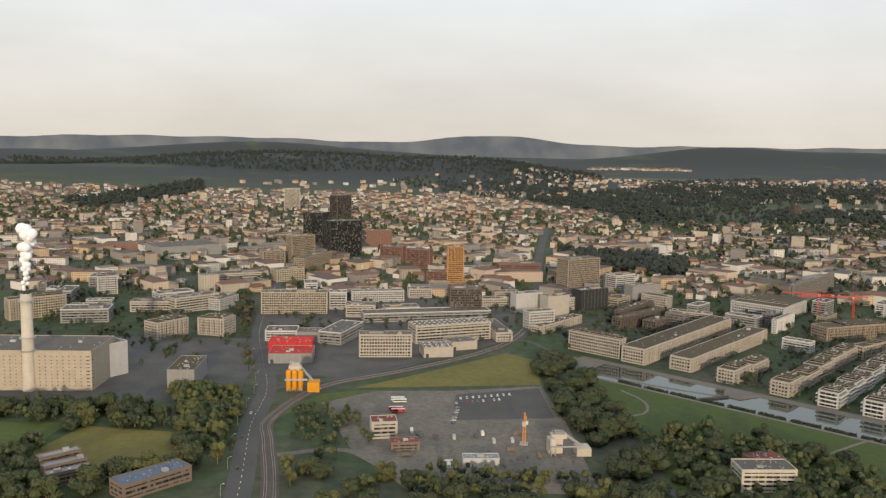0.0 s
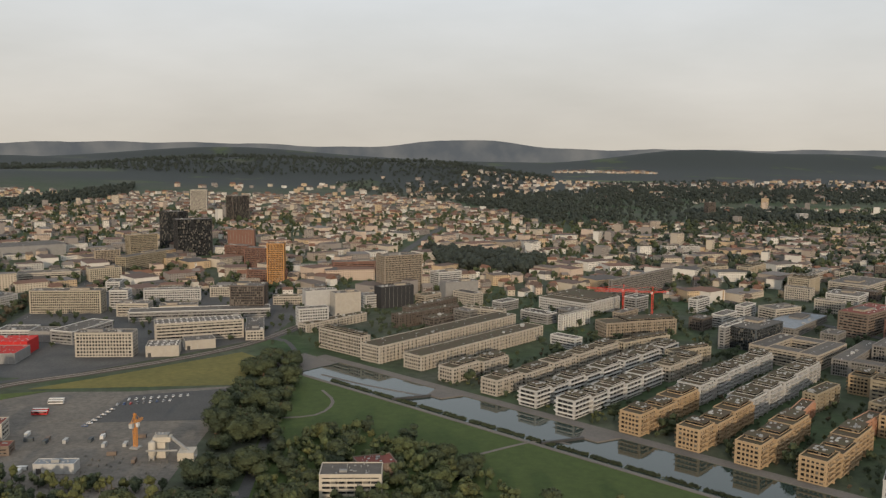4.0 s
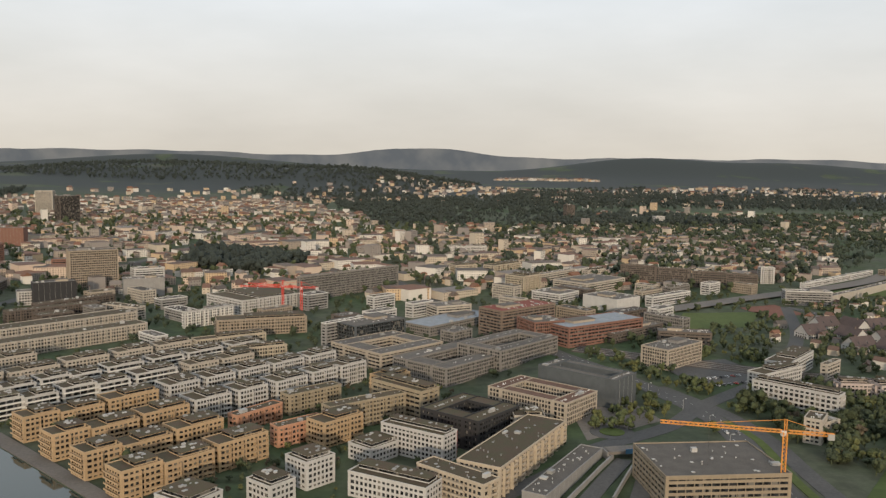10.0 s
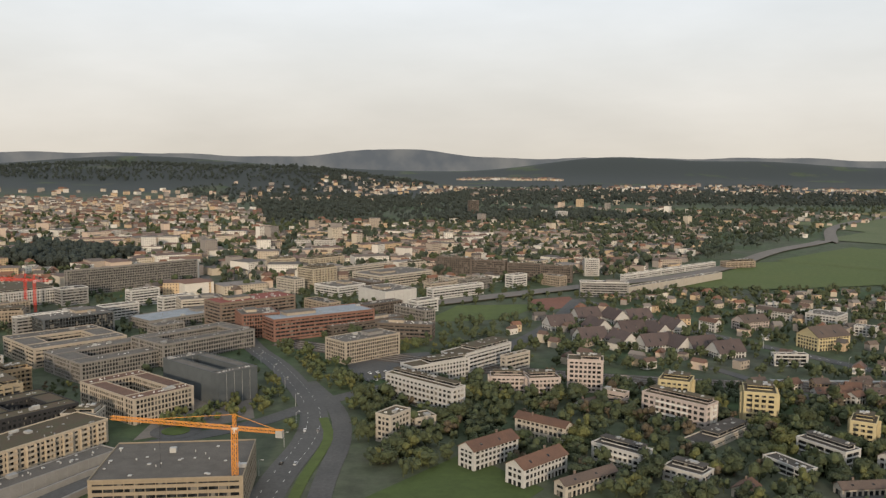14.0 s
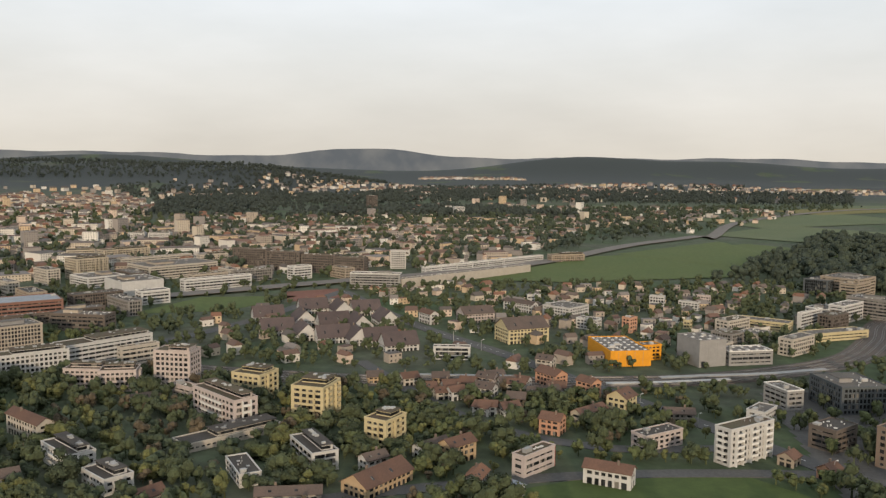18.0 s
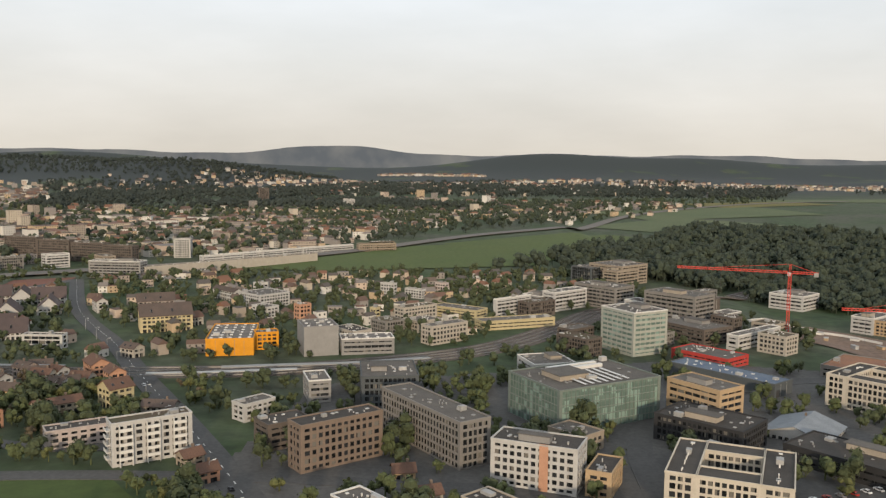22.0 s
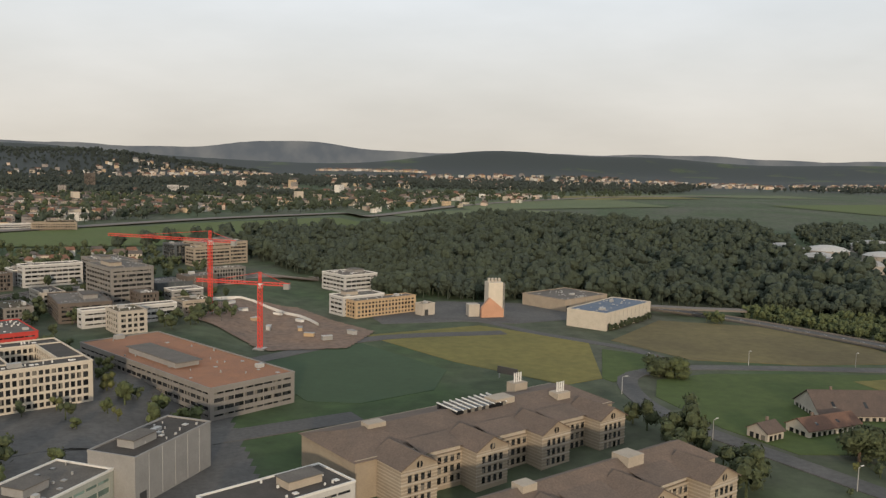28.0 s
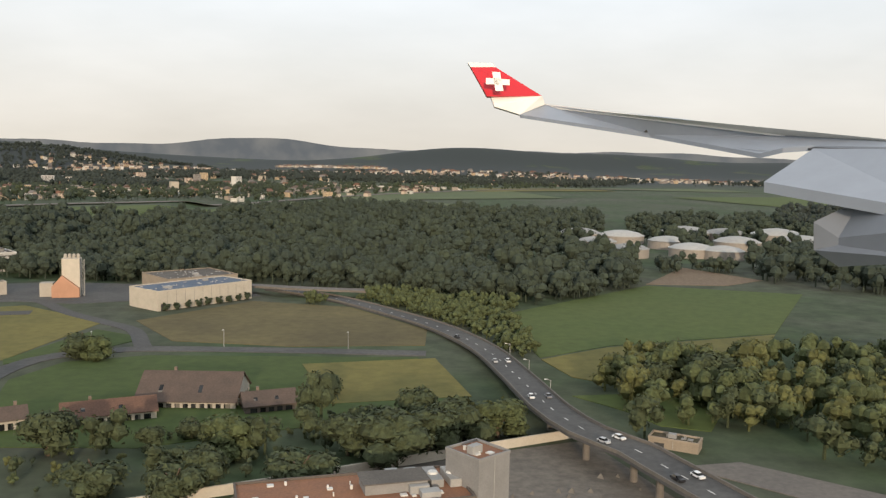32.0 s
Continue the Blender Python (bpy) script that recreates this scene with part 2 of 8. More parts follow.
class Shape:
    """Collects boxes and faces of one mesh."""

    def __init__(self):
        self.v, self.f = [], []

    def face(self, *pts):
        n = len(self.v)
        self.v += [tuple(p) for p in pts]
        self.f.append(tuple(range(n, n + len(pts))))
        return self

    def box(self, x0, x1, y0, y1, z0, z1):
        n = len(self.v)
        self.v += [(x0, y0, z0), (x1, y0, z0), (x1, y1, z0), (x0, y1, z0), (x0, y0, z1), (x1, y0, z1), (x1, y1, z1), (x0, y1, z1)]
        self.f += [(n, n + 3, n + 2, n + 1), (n + 4, n + 5, n + 6, n + 7), (n, n + 1, n + 5, n + 4), (n + 1, n + 2, n + 6, n + 5), (n + 2, n + 3, n + 7, n + 6), (n + 3, n, n + 4, n + 7)]
        return self

    def ring(self, x0, x1, y0, y1, z0, z1, t):
        self.box(x0, x1, y0, y0 + t, z0, z1).box(x0, x1, y1 - t, y1, z0, z1)
        return self.box(x0, x0 + t, y0 + t, y1 - t, z0, z1).box(x1 - t, x1, y0 + t, y1 - t, z0, z1)

    def lathe(self, profile, seg=12, cx=0.0, cy=0.0):
        n = len(self.v)
        for r, z in profile:
            for i in range(seg):
                a = 2 * math.pi * i / seg
                self.v.append((cx + r * math.cos(a), cy + r * math.sin(a), z))
        for k in range(len(profile) - 1):
            for i in range(seg):
                j = (i + 1) % seg
                self.f.append((n + k * seg + i, n + k * seg + j, n + (k + 1) * seg + j, n + (k + 1) * seg + i))
        self.f.append(tuple(n + (len(profile) - 1) * seg + i for i in range(seg)))
        return self

    def beam(self, a, b, t):
        """A square bar from a to b."""
        a, b = Vector(a), Vector(b)
        d = (b - a).normalized()
        s = d.cross(Vector((0, 0, 1)) if abs(d.z) < 0.9 else Vector((1, 0, 0))).normalized() * t / 2
        u = d.cross(s).normalized() * t / 2
        n = len(self.v)
        for p in (a, b):
            self.v += [tuple(p + s + u), tuple(p - s + u), tuple(p - s - u), tuple(p + s - u)]
        self.f += [(n, n + 1, n + 2, n + 3), (n + 7, n + 6, n + 5, n + 4)]
        self.f += [(n + i, n + 4 + i, n + 4 + (i + 1) % 4, n + (i + 1) % 4) for i in range(4)]
        return self

    def mesh(self, name, mat, smooth=False):
        me = bpy.data.meshes.new(name)
        me.from_pydata(self.v, [], self.f)
        me.materials.append(mat)
        if smooth:
            me.polygons.foreach_set("use_smooth", [True] * len(me.polygons))
        me.update()
        return me


def part(name, shape, mat, parent=None, label="", z=0.0, smooth=False):
    """Links a Shape, or a mesh that is already made, as one mesh object under a thing or a part."""
    me = shape if isinstance(shape, bpy.types.Mesh) else shape.mesh(name, mat, smooth)
    ob = new(name, me)
    if parent:
        ob.parent = parent
    ob.location.z = z
    if label:
        ob["label"] = label
    return ob


def thing(name, m, label, category, group="", kind=""):
    ob = new(name)
    ob.empty_display_size = 0.5
    ob.matrix_world = m
    return tagged(ob, label, category, group, kind)


# ---- plan of taken ground, in 3 m cells ----
GX0, GY0, CELL = -700.0, 200.0, 3.0
taken = np.zeros((800, 700), bool)
cx_, cy_ = np.meshgrid(GX0 + CELL * (np.arange(800) + 0.5), GY0 + CELL * (np.arange(700) + 0.5), indexing="ij")


def take_box(x, y, w, d, a, pad=1.0):
    c, s = math.cos(radians(a)), math.sin(radians(a))
    u, v = (cx_ - x) * c + (cy_ - y) * s, -(cx_ - x) * s + (cy_ - y) * c
    taken[(abs(u) < w / 2 + pad) & (abs(v) < d / 2 + pad)] = True


def inside(px, py, poly):
    hit = np.zeros(np.shape(px), bool)
    for (x0, y0), (x1, y1) in zip(poly, poly[1:] + poly[:1]):
        cross = ((y0 > py) != (y1 > py)) & (px < (x1 - x0) * (py - y0) / (y1 - y0 + 1e-9) + x0)
        hit ^= cross
    return hit


def take_poly(poly):
    taken[inside(cx_, cy_, poly)] = True


def is_free(x, y):
    i, j = int((x - GX0) / CELL), int((y - GY0) / CELL)
    return not (0 <= i < 800 and 0 <= j < 700) or not taken[i, j]


# ---- ground ----


def rise(x, y):
    """Height of the land: flat valley floor, a lower meadow in the north, a wooded hill to the south-west, a ridge at the horizon."""
    def bump(cx, cy, sx, sy, h):
        return h * np.exp(-((x - cx) / sx) ** 2 - ((y - cy) / sy) ** 2)
    z = bump(-440, 2780, 620, 360, 70) + bump(110, 2500, 320, 240, 40) + bump(-1050, 2150, 500, 400, 36) + bump(-1700, 3300, 700, 500, 60)
    far = np.clip((y - 3000) / 1300, 0, 1)
    far = far * far * (3 - 2 * far)
    z = z + far * (34 + 10 * np.sin(x / 610.0 + 0.6) + 5 * np.sin(x / 233.0 + 1.9))
    z = z + bump(1420, 4150, 520, 260, 76) + bump(2150, 4200, 420, 260, 66) + bump(-900, 4100, 700, 300, 84) + bump(1300, 2600, 600, 220, 14) + bump(2800, 3000, 500, 300, 30) + bump(3100, 4000, 700, 400, 60)
    dip = np.clip((x - 905) / 25, 0, 1) * np.clip((1500 - y) / 500, 0, 1)
    z = z - 5.0 * dip * dip * (3 - 2 * dip)
    z = z - bump(988, 305, 26, 20, 2.2)
    soft = np.clip((y - 650) / 900, 0, 1)
    plain = np.interp(x, (54, 64, 360, 396, 905, 930), (-2.5, -4.2, -4.2, -1.5, -1.5, 0.0)) * np.clip((900 - y) / 300, 0, 1)
    return z + plain + soft * (3 + 3 * np.sin(x / 170.0) * np.cos(y / 210.0) + 2)


xs = np.unique(np.concatenate([np.linspace(-4200, -600, 70), np.linspace(-600, 48, 26), np.linspace(50, 68, 10), np.linspace(70, 350, 20), np.linspace(355, 400, 19), np.linspace(405, 880, 30), np.linspace(880, 960, 33), np.linspace(960, 1700, 40), np.linspace(1700, 5600, 76)]))
ys = np.unique(np.concatenate([np.linspace(-600, 600, 50), np.linspace(600, 2600, 90), np.linspace(2600, 4950, 90)]))
gx, gy = np.meshgrid(xs, ys, indexing="ij")
gz = rise(gx, gy)
gv = np.stack([gx.ravel(), gy.ravel(), gz.ravel()], 1)
ny = len(ys)
gi = np.arange((len(xs) - 1) * ny).reshape(len(xs) - 1, ny)[:, :-1].ravel()
gf = np.stack([gi, gi + ny, gi + ny + 1, gi + 1], 1)
me = bpy.data.meshes.new("ground")
me.from_pydata(gv.tolist(), [], gf.tolist())
me.polygons.foreach_set("use_smooth", [True] * len(me.polygons))
GROUND = material("town_ground", (.066, .071, .050), 0.95, 0.15, 0.35, 1.0, 0.0, second=(.036, .062, .022), scale2=0.012)
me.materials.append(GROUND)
# beyond the town the land is wooded, with clearings; its blue-grey holds distance haze
gt = GROUND.node_tree
g_pos, g_split = node(gt, "ShaderNodeNewGeometry"), node(gt, "ShaderNodeSeparateXYZ")
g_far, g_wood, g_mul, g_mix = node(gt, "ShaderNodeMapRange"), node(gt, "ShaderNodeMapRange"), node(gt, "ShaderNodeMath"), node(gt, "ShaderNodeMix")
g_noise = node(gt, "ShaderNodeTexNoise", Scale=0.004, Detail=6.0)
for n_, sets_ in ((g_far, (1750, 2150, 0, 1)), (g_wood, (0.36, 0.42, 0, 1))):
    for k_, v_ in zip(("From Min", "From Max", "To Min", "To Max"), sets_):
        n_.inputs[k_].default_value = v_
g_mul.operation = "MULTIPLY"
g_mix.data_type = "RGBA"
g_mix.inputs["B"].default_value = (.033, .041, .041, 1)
g_base = gt.nodes["Principled BSDF"].inputs["Base Color"]
gl = gt.links.new
gl(g_base.links[0].from_socket, g_mix.inputs["A"])
gl(g_pos.outputs["Position"], g_split.inputs["Vector"])
gl(g_pos.outputs["Position"], g_noise.inputs["Vector"])
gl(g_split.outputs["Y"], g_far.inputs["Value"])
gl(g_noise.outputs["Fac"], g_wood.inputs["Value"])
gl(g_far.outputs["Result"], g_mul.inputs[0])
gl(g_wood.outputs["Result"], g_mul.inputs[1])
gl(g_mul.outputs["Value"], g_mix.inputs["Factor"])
gl(g_mix.outputs["Result"], g_base)

# the ridge at the horizon, a plain backdrop; its haze is painted as glow
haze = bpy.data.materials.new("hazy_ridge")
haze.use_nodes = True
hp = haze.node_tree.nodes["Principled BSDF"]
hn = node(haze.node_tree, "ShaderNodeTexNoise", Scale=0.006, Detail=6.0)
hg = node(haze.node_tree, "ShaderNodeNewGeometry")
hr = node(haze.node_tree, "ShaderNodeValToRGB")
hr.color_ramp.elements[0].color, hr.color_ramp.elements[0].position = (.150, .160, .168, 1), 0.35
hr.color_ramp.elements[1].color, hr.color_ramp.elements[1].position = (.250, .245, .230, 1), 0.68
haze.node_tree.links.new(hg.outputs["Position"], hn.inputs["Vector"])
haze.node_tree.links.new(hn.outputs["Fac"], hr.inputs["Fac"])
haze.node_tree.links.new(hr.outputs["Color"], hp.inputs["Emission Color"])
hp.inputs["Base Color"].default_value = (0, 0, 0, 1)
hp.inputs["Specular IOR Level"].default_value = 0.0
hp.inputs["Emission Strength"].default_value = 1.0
ridge = []
for x in np.linspace(-4300, 5700, 260):
    top = 122 + 44 * math.exp(-((x - 300) / 430) ** 2) + 20 * math.exp(-((x + 1500) / 600) ** 2) + 14 * math.exp(-((x - 2300) / 500) ** 2) + 5 * math.sin(x / 190) + 3 * math.sin(x / 71 + 1) + 2 * noise.noise((x / 40, 0, 0))
    ridge.append((x, top))
rs = []
for x, top in ridge:
    rs += [(x, 4900, -60), (x, 4900, top)]
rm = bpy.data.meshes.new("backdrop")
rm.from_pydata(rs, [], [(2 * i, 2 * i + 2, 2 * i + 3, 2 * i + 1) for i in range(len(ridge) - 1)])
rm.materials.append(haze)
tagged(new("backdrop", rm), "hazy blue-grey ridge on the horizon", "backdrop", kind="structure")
tagged(new("ground", me), "flat valley floor of gardens, verges and streets, rising to wooded hills", "ground", kind="structure")


def patch(name, mat, pts, lift, label="", category="", block_it=True, kind="structure"):
    """A flat piece of the setting, laid on the ground."""
    s = Shape()
    xs_, ys_ = [p[0] for p in pts], [p[1] for p in pts]
    lie = [float(rise(x, y)) for x, y in pts]
    if max(lie) - min(lie) > 0.25:
        # on a slope the sheet follows the ground, in small squares
        c_ = max(0.8, (max(xs_) - min(xs_) + max(ys_) - min(ys_)) / 300)
        ax, ay = np.meshgrid(np.arange(min(xs_), max(xs_), c_), np.arange(min(ys_), max(ys_), c_), indexing="ij")
        keep = inside(ax + c_ / 2, ay + c_ / 2, list(pts))
        kx, ky = ax[keep], ay[keep]
        kz = [rise(kx + p * c_, ky + q * c_) + lift + 0.06 for p, q in ((0, 0), (1, 0), (1, 1), (0, 1))]
        for i, (x0, y0) in enumerate(zip(kx, ky)):
            s.face((x0, y0, kz[0][i]), (x0 + c_, y0, kz[1][i]), (x0 + c_, y0 + c_, kz[2][i]), (x0, y0 + c_, kz[3][i]))
        ob = part(name, s, mat)
        if block_it:
            take_poly(pts)
        return tagged(ob, label, category, kind=kind)
    g = float(np.median([rise(x, y) for x, y in pts]))
    top = [(x, y, g + lift) for x, y in pts]
    low = [(x, y, g - 0.2) for x, y in pts]
    s.face(*top)
    for i in range(len(pts)):
        j = (i + 1) % len(pts)
        s.face(low[i], low[j], top[j], top[i])
    ob = part(name, s, mat)
    if block_it:
        take_poly(pts)
    return tagged(ob, label, category, kind=kind)


def spline(pts, step=6.0):
    """Points along a smooth line through pts."""
    p = [np.array(q, float) for q in pts]
    p = [2 * p[0] - p[1]] + p + [2 * p[-1] - p[-2]]
    out = []
    for i in range(1, len(p) - 2):
        n = max(2, int(np.linalg.norm(p[i + 1] - p[i]) / step))
        for k in range(n):
            t = k / n
            out.append(0.5 * (2 * p[i] + (p[i + 1] - p[i - 1]) * t + (2 * p[i - 1] - 5 * p[i] + 4 * p[i + 1] - p[i + 2]) * t * t + (3 * p[i] - p[i - 1] - 3 * p[i + 1] + p[i + 2]) * t ** 3))
    out.append(p[-2])
    return out


laid = 0


def ribbon(name, mat, pts, width, lift, label="", category="road", z=None, thick=0.2, shift=0.0, block_it=True):
    """A road, path or track of even width along a smooth line. z: heights of the line where it leaves the ground."""
    global laid
    laid += 1
    lift = lift + 0.004 * (laid % 9)
    line = spline([(*p, (z[i] if z else 0.0)) for i, p in enumerate(pts)])
    s = Shape()
    rows = []
    for i, q in enumerate(line):
        d = line[min(i + 1, len(line) - 1)] - line[max(i - 1, 0)]
        nrm = np.array([-d[1], d[0]]) / (math.hypot(d[0], d[1]) + 1e-9)
        base = float(rise(q[0], q[1]))
        a, b = q[:2] + nrm * (shift + width / 2), q[:2] + nrm * (shift - width / 2)
        rows.append(((*a, base + q[2] + lift), (*b, base + q[2] + lift), (*a, base + q[2] + lift - thick), (*b, base + q[2] + lift - thick)))
    for r, q in zip(rows, rows[1:]):
        s.face(r[1], q[1], q[0], r[0]).face(r[0], q[0], q[2], r[2]).face(r[3], q[3], q[1], r[1])
        if z:
            s.face(r[2], q[2], q[3], r[3])
        if block_it:
            mx, my = (r[0][0] + q[1][0]) / 2, (r[0][1] + q[1][1]) / 2
            taken[(cx_ - mx) ** 2 + (cy_ - my) ** 2 < (width / 2 + 3) ** 2] = True
    return tagged(part(name, s, mat), label, category, kind="structure")


def dashes(pts, width, shift=0.0, lift=0.12, gap=5.0, long=1.6):
    """White lane marks along a road."""
    line = spline([(*p, 0.0) for p in pts], 2.5)
    s = Shape()
    for i in range(0, len(line) - 1, 2):
        a, b = line[i][:2], line[i + 1][:2]
        d = (b - a) / (np.linalg.norm(b - a) + 1e-9)
        n = np.array([-d[1], d[0]])
        p, q = a + n * shift, a + n * shift + d * long
        z0, z1 = float(rise(*p)) + lift, float(rise(*q)) + lift
        s.face((*(p - n * width), z0), (*(q - n * width), z1), (*(q + n * width), z1), (*(p + n * width), z0))
    return tagged(part("lane_marking", s, WHITE), "white dashed lane marking", "road marking", kind="structure")


def lake_frame(u, v):
    return (u * 0.7365 + v * 0.676 - 4.0, -u * 0.676 + v * 0.7365 + 11.6)


def lakerect(u0, u1, v0, v1):
    return [lake_frame(u0, v0), lake_frame(u1, v0), lake_frame(u1, v1), lake_frame(u0, v1)]


# park, lake and promenade
patch("park_lawn", LAWN, [(63, 438.6), (77, 267.7), (99, 204.2), (246, 204.8)] + [lake_frame(59, 362.7), lake_frame(-229, 359.9)], 0.04, "mown park lawn beside the lake", "lawn", False)
take_poly(lakerect(-240, 80, 343, 383))
patch("lake", water, lakerect(-218, 70, 349.5, 375), 0.05, "long straight park lake reflecting the sky", "water")
patch("promenade", PAVING, lakerect(-236, 80, 375.5, 381), 0.25, "pale gravel promenade along the lake", "promenade")
patch("lake_edge_path", PAVING, lakerect(-222, 75, 347.2, 349.3), 0.2, "pale stone edging path of the lake", "path")
patch("plaza", PAVING, lakerect(-246, -218, 347, 375), 0.22, "paved square at the lake's head", "square")
ribbon("park_path", PAVING, [(83, 413.3), (106, 395.7), (134, 379.1)], 1.6, 0.12, "pale gravel path across the lawn", "path")
ribbon("park_path", PAVING, [(69, 346.7), (89, 352), (94, 369.6), (87, 387.3)], 1.4, 0.12, "pale gravel path", "path")
ribbon("park_path", PAVING, [(148, 306.2), (175, 323.9), (187, 320.7)], 1.4, 0.12, "pale gravel path", "path")
for u in (-144, -66):
    s = Shape()
    a = [lake_frame(u - 8, 375.4), lake_frame(u + 8, 375.4), lake_frame(u + 4, 365), lake_frame(u - 4, 365)]
    s.face(*[(x, y, 0.5) for x, y in a]).face(*[(x, y, -0.1) for x, y in reversed(a)])
    for i in range(4):
        j = (i + 1) % 4
        s.face((*a[i], -0.1), (*a[j], -0.1), (*a[j], 0.5), (*a[i], 0.5))
    pier = thing("pier", pose(0, 0, -4.2), "pale concrete pier stepping out into the lake", "pier")
    part("deck", s, PAVING, pier)
    s = Shape()
    p, q = lake_frame(u - 2, 365.2), lake_frame(u - 10, 349.6)
    s.beam((*p, 0.45), (*q, 0.45), 1.0)
    part("footbridge", s, DARK, pier, "dark narrow footbridge")
for u in np.arange(-190, 60, 14):
    s = Shape()
    for k in range(110):
        q = lake_frame(u + random.uniform(-6.2, 6.2), 351.6 + random.uniform(-1.0, 1.0))
        r = random.uniform(0.35, 0.7)
        s.face((q[0] - r, q[1], 0.1), (q[0] + r, q[1] + 0.2, 0.2), (q[0] + 0.1, q[1] + 0.1, random.uniform(0.5, 1.2)))
        s.face((q[0], q[1] - r, 0.1), (q[0] + 0.2, q[1] + r, 0.2), (q[0], q[1], random.uniform(0.5, 1.1)))
    tagged(part("reed_bed", s, LEAF[3]), "dark reed bed at the lake's edge", "reeds", kind="stuff").location.z = -4.2

# southern yard, meadows and roads
patch("plant_yard", WORN, [(-295, 347.6), (-98, 354.8), (-91, 374.2), (-98, 473.3), (-295, 473)], 0.05, "grey works yard", "yard", False)
patch("depot_yard", WORN, [(-89, 397.7), (-39, 394.7), (-18, 415.2), (44, 487.9), (59, 627.2), (-128, 642.4), (-113, 523.3)], 0.06, "asphalt depot yard", "yard", False)
patch("gravel_yard", YARD, [(-51, 354.8), (-29, 374.3), (6, 376.3), (49, 386.6), (53, 332.4), (54, 263.8), (-10, 263.9), (-33, 301.7)], 0.07, "pale gravel contractor's yard", "yard", False)
patch("coach_park", YARD, [(-43, 346.7), (-28, 370.2), (2, 372.3), (4, 338.5), (-20, 332.4)], 0.13, "pale gravel coach park", "yard")
patch("car_park", ASPHALT, [(6, 334.4), (8, 370.2), (47, 382.5), (49, 339.5)], 0.13, "dark asphalt car park", "yard")
patch("meadow", DRY, [(-39, 378.4), (49, 388.7), (51, 434.7), (37, 449), (20, 432.6), (-15, 398.8)], 0.1, "dry yellow-green meadow beside the tram line", "meadow")
patch("meadow", GRASS, [(-69, 332.4), (-51, 354.8), (-29, 376.3), (-51, 369.2), (-65, 348.7)], 0.1, "grass corner inside the tram curve", "meadow")
patch("meadow", DRY, [(-140, 320.1), (-98, 314), (-95, 277.2), (-124, 263.9), (-148, 287.4)], 0.08, "dry meadow among trees", "meadow")
patch("meadow", GRASS, [(-217, 320.1), (-148, 324.2), (-148, 302.7), (-167, 264), (-236, 264)], 0.08, "green meadow among trees", "meadow")
ROAD_A = [(-57, 201.5), (-65, 263.9), (-75, 324.2), (-79, 374.2), (-94, 433.5), (-110, 502.9), (-126, 623.9), (-148, 757.2)]
ribbon("road", ASPHALT, ROAD_A, 9, 0.10, "grey main road past the plant", "road")
dashes(ROAD_A, 0.12)
TRAM = [(-45, 201.5), (-55, 263.9), (-65, 307.8), (-69, 332.4), (-55, 378.3), (-22, 406), (12, 436.7), (39, 472.5), (59, 526.7)]
ribbon("tram_bed", BALLAST, TRAM, 6, 0.16, "brown ballast tram bed in a curve", "tram line")
for k in (-1.9, -1.1, 1.1, 1.9):
    ribbon("tram_rail", STEEL, TRAM, 0.14, 0.3, "steel tram rail", "rail", shift=k, thick=0.14)
ribbon("road", ASPHALT, [(-78, 374.2), (-39, 400.8), (0, 438.7), (44, 480.7), (65, 448.6), (71, 388.3), (79, 267.7), (85, 204.3)], 4, 0.12, "narrow road beside the tram line and the avenue", "road")
ribbon("road", ASPHALT, [(44, 480.7), (73, 571.3), (83, 706.1), (106, 884.1), (143, 1124)], 8, 0.10, "straight street between office blocks", "road")
ribbon("lane", YARD, [(-59, 292.5), (-34, 298.6), (-12, 278.2), (40, 263.8), (77, 274)], 3.5, 0.12, "dusty lane", "road")

# northern roads
ROAD_B = [(443, 203.2), (445, 289.8), (449, 330.5), (447, 359), (438, 388.5), (424, 423.1), (403, 466.8), (368, 566.9), (319, 703.1)]
ribbon("road", ASPHALT, ROAD_B, 9, 0.10, "broad road with a planted strip", "road")
dashes(ROAD_B, 0.06, 2)
dashes(ROAD_B, 0.06, -2)
ribbon("road", ASPHALT, [(460, 203.2), (458, 289.7), (459, 330.5), (454, 362.1), (440, 396.7)], 6, 0.10, "second carriageway", "road")
ribbon("verge", GRASS, [(453, 242.9), (452, 291.8), (455, 330.5), (451, 351.9)], 3.0, 0.16, "grass strip between carriageways", "verge")
ribbon("road", ASPHALT, [(295, 238.1), (343, 268.3), (383, 302.5), (400, 322.3), (429, 344.7), (450, 371.2), (495, 419.1), (541, 497.7), (577, 595.8)], 7, 0.11, "street crossing at the junction", "road")
s = Shape()
s.lathe([(7.5, 0.0), (7.5, 0.22)], 28)
tagged(part("roundabout_road", s, ASPHALT), "round asphalt turning circle", "road", kind="structure").location = (408, 338, -1.5)
s = Shape()
s.lathe([(4.2, 0.0), (4.2, 0.4), (3.6, 0.5)], 24)
tagged(part("roundabout_island", s, GRASS), "round grass island", "verge", kind="structure").location = (408, 338, -1.5)
for lane in ([(387.9, 279.0), (396.9, 295.2), (406.1, 311.5)], [(402.4, 279.3), (408.4, 295.5), (414.5, 311.7)]):
    ribbon("tunnel_road", ASPHALT, lane, 5.0, 0.3, "dark carriageway at the tunnel mouth", "road")
for side in ([(382.6, 278.9), (392.5, 295.1), (402.9, 312.9)], [(395.5, 279.1), (402.8, 295.3), (410.4, 311.6)], [(409.8, 279.4), (413.3, 295.6), (417.1, 311.8)]):
    ribbon("tunnel_wall", WALL["concrete"], side, 0.5, 1.6, "pale concrete wall of the tunnel ramp", "wall", thick=1.8)
portal = thing("tunnel_portal", pose(409.9, 313.1, -1.5, 0, 0, 12), "concrete tunnel portal with a blue road sign", "tunnel portal")
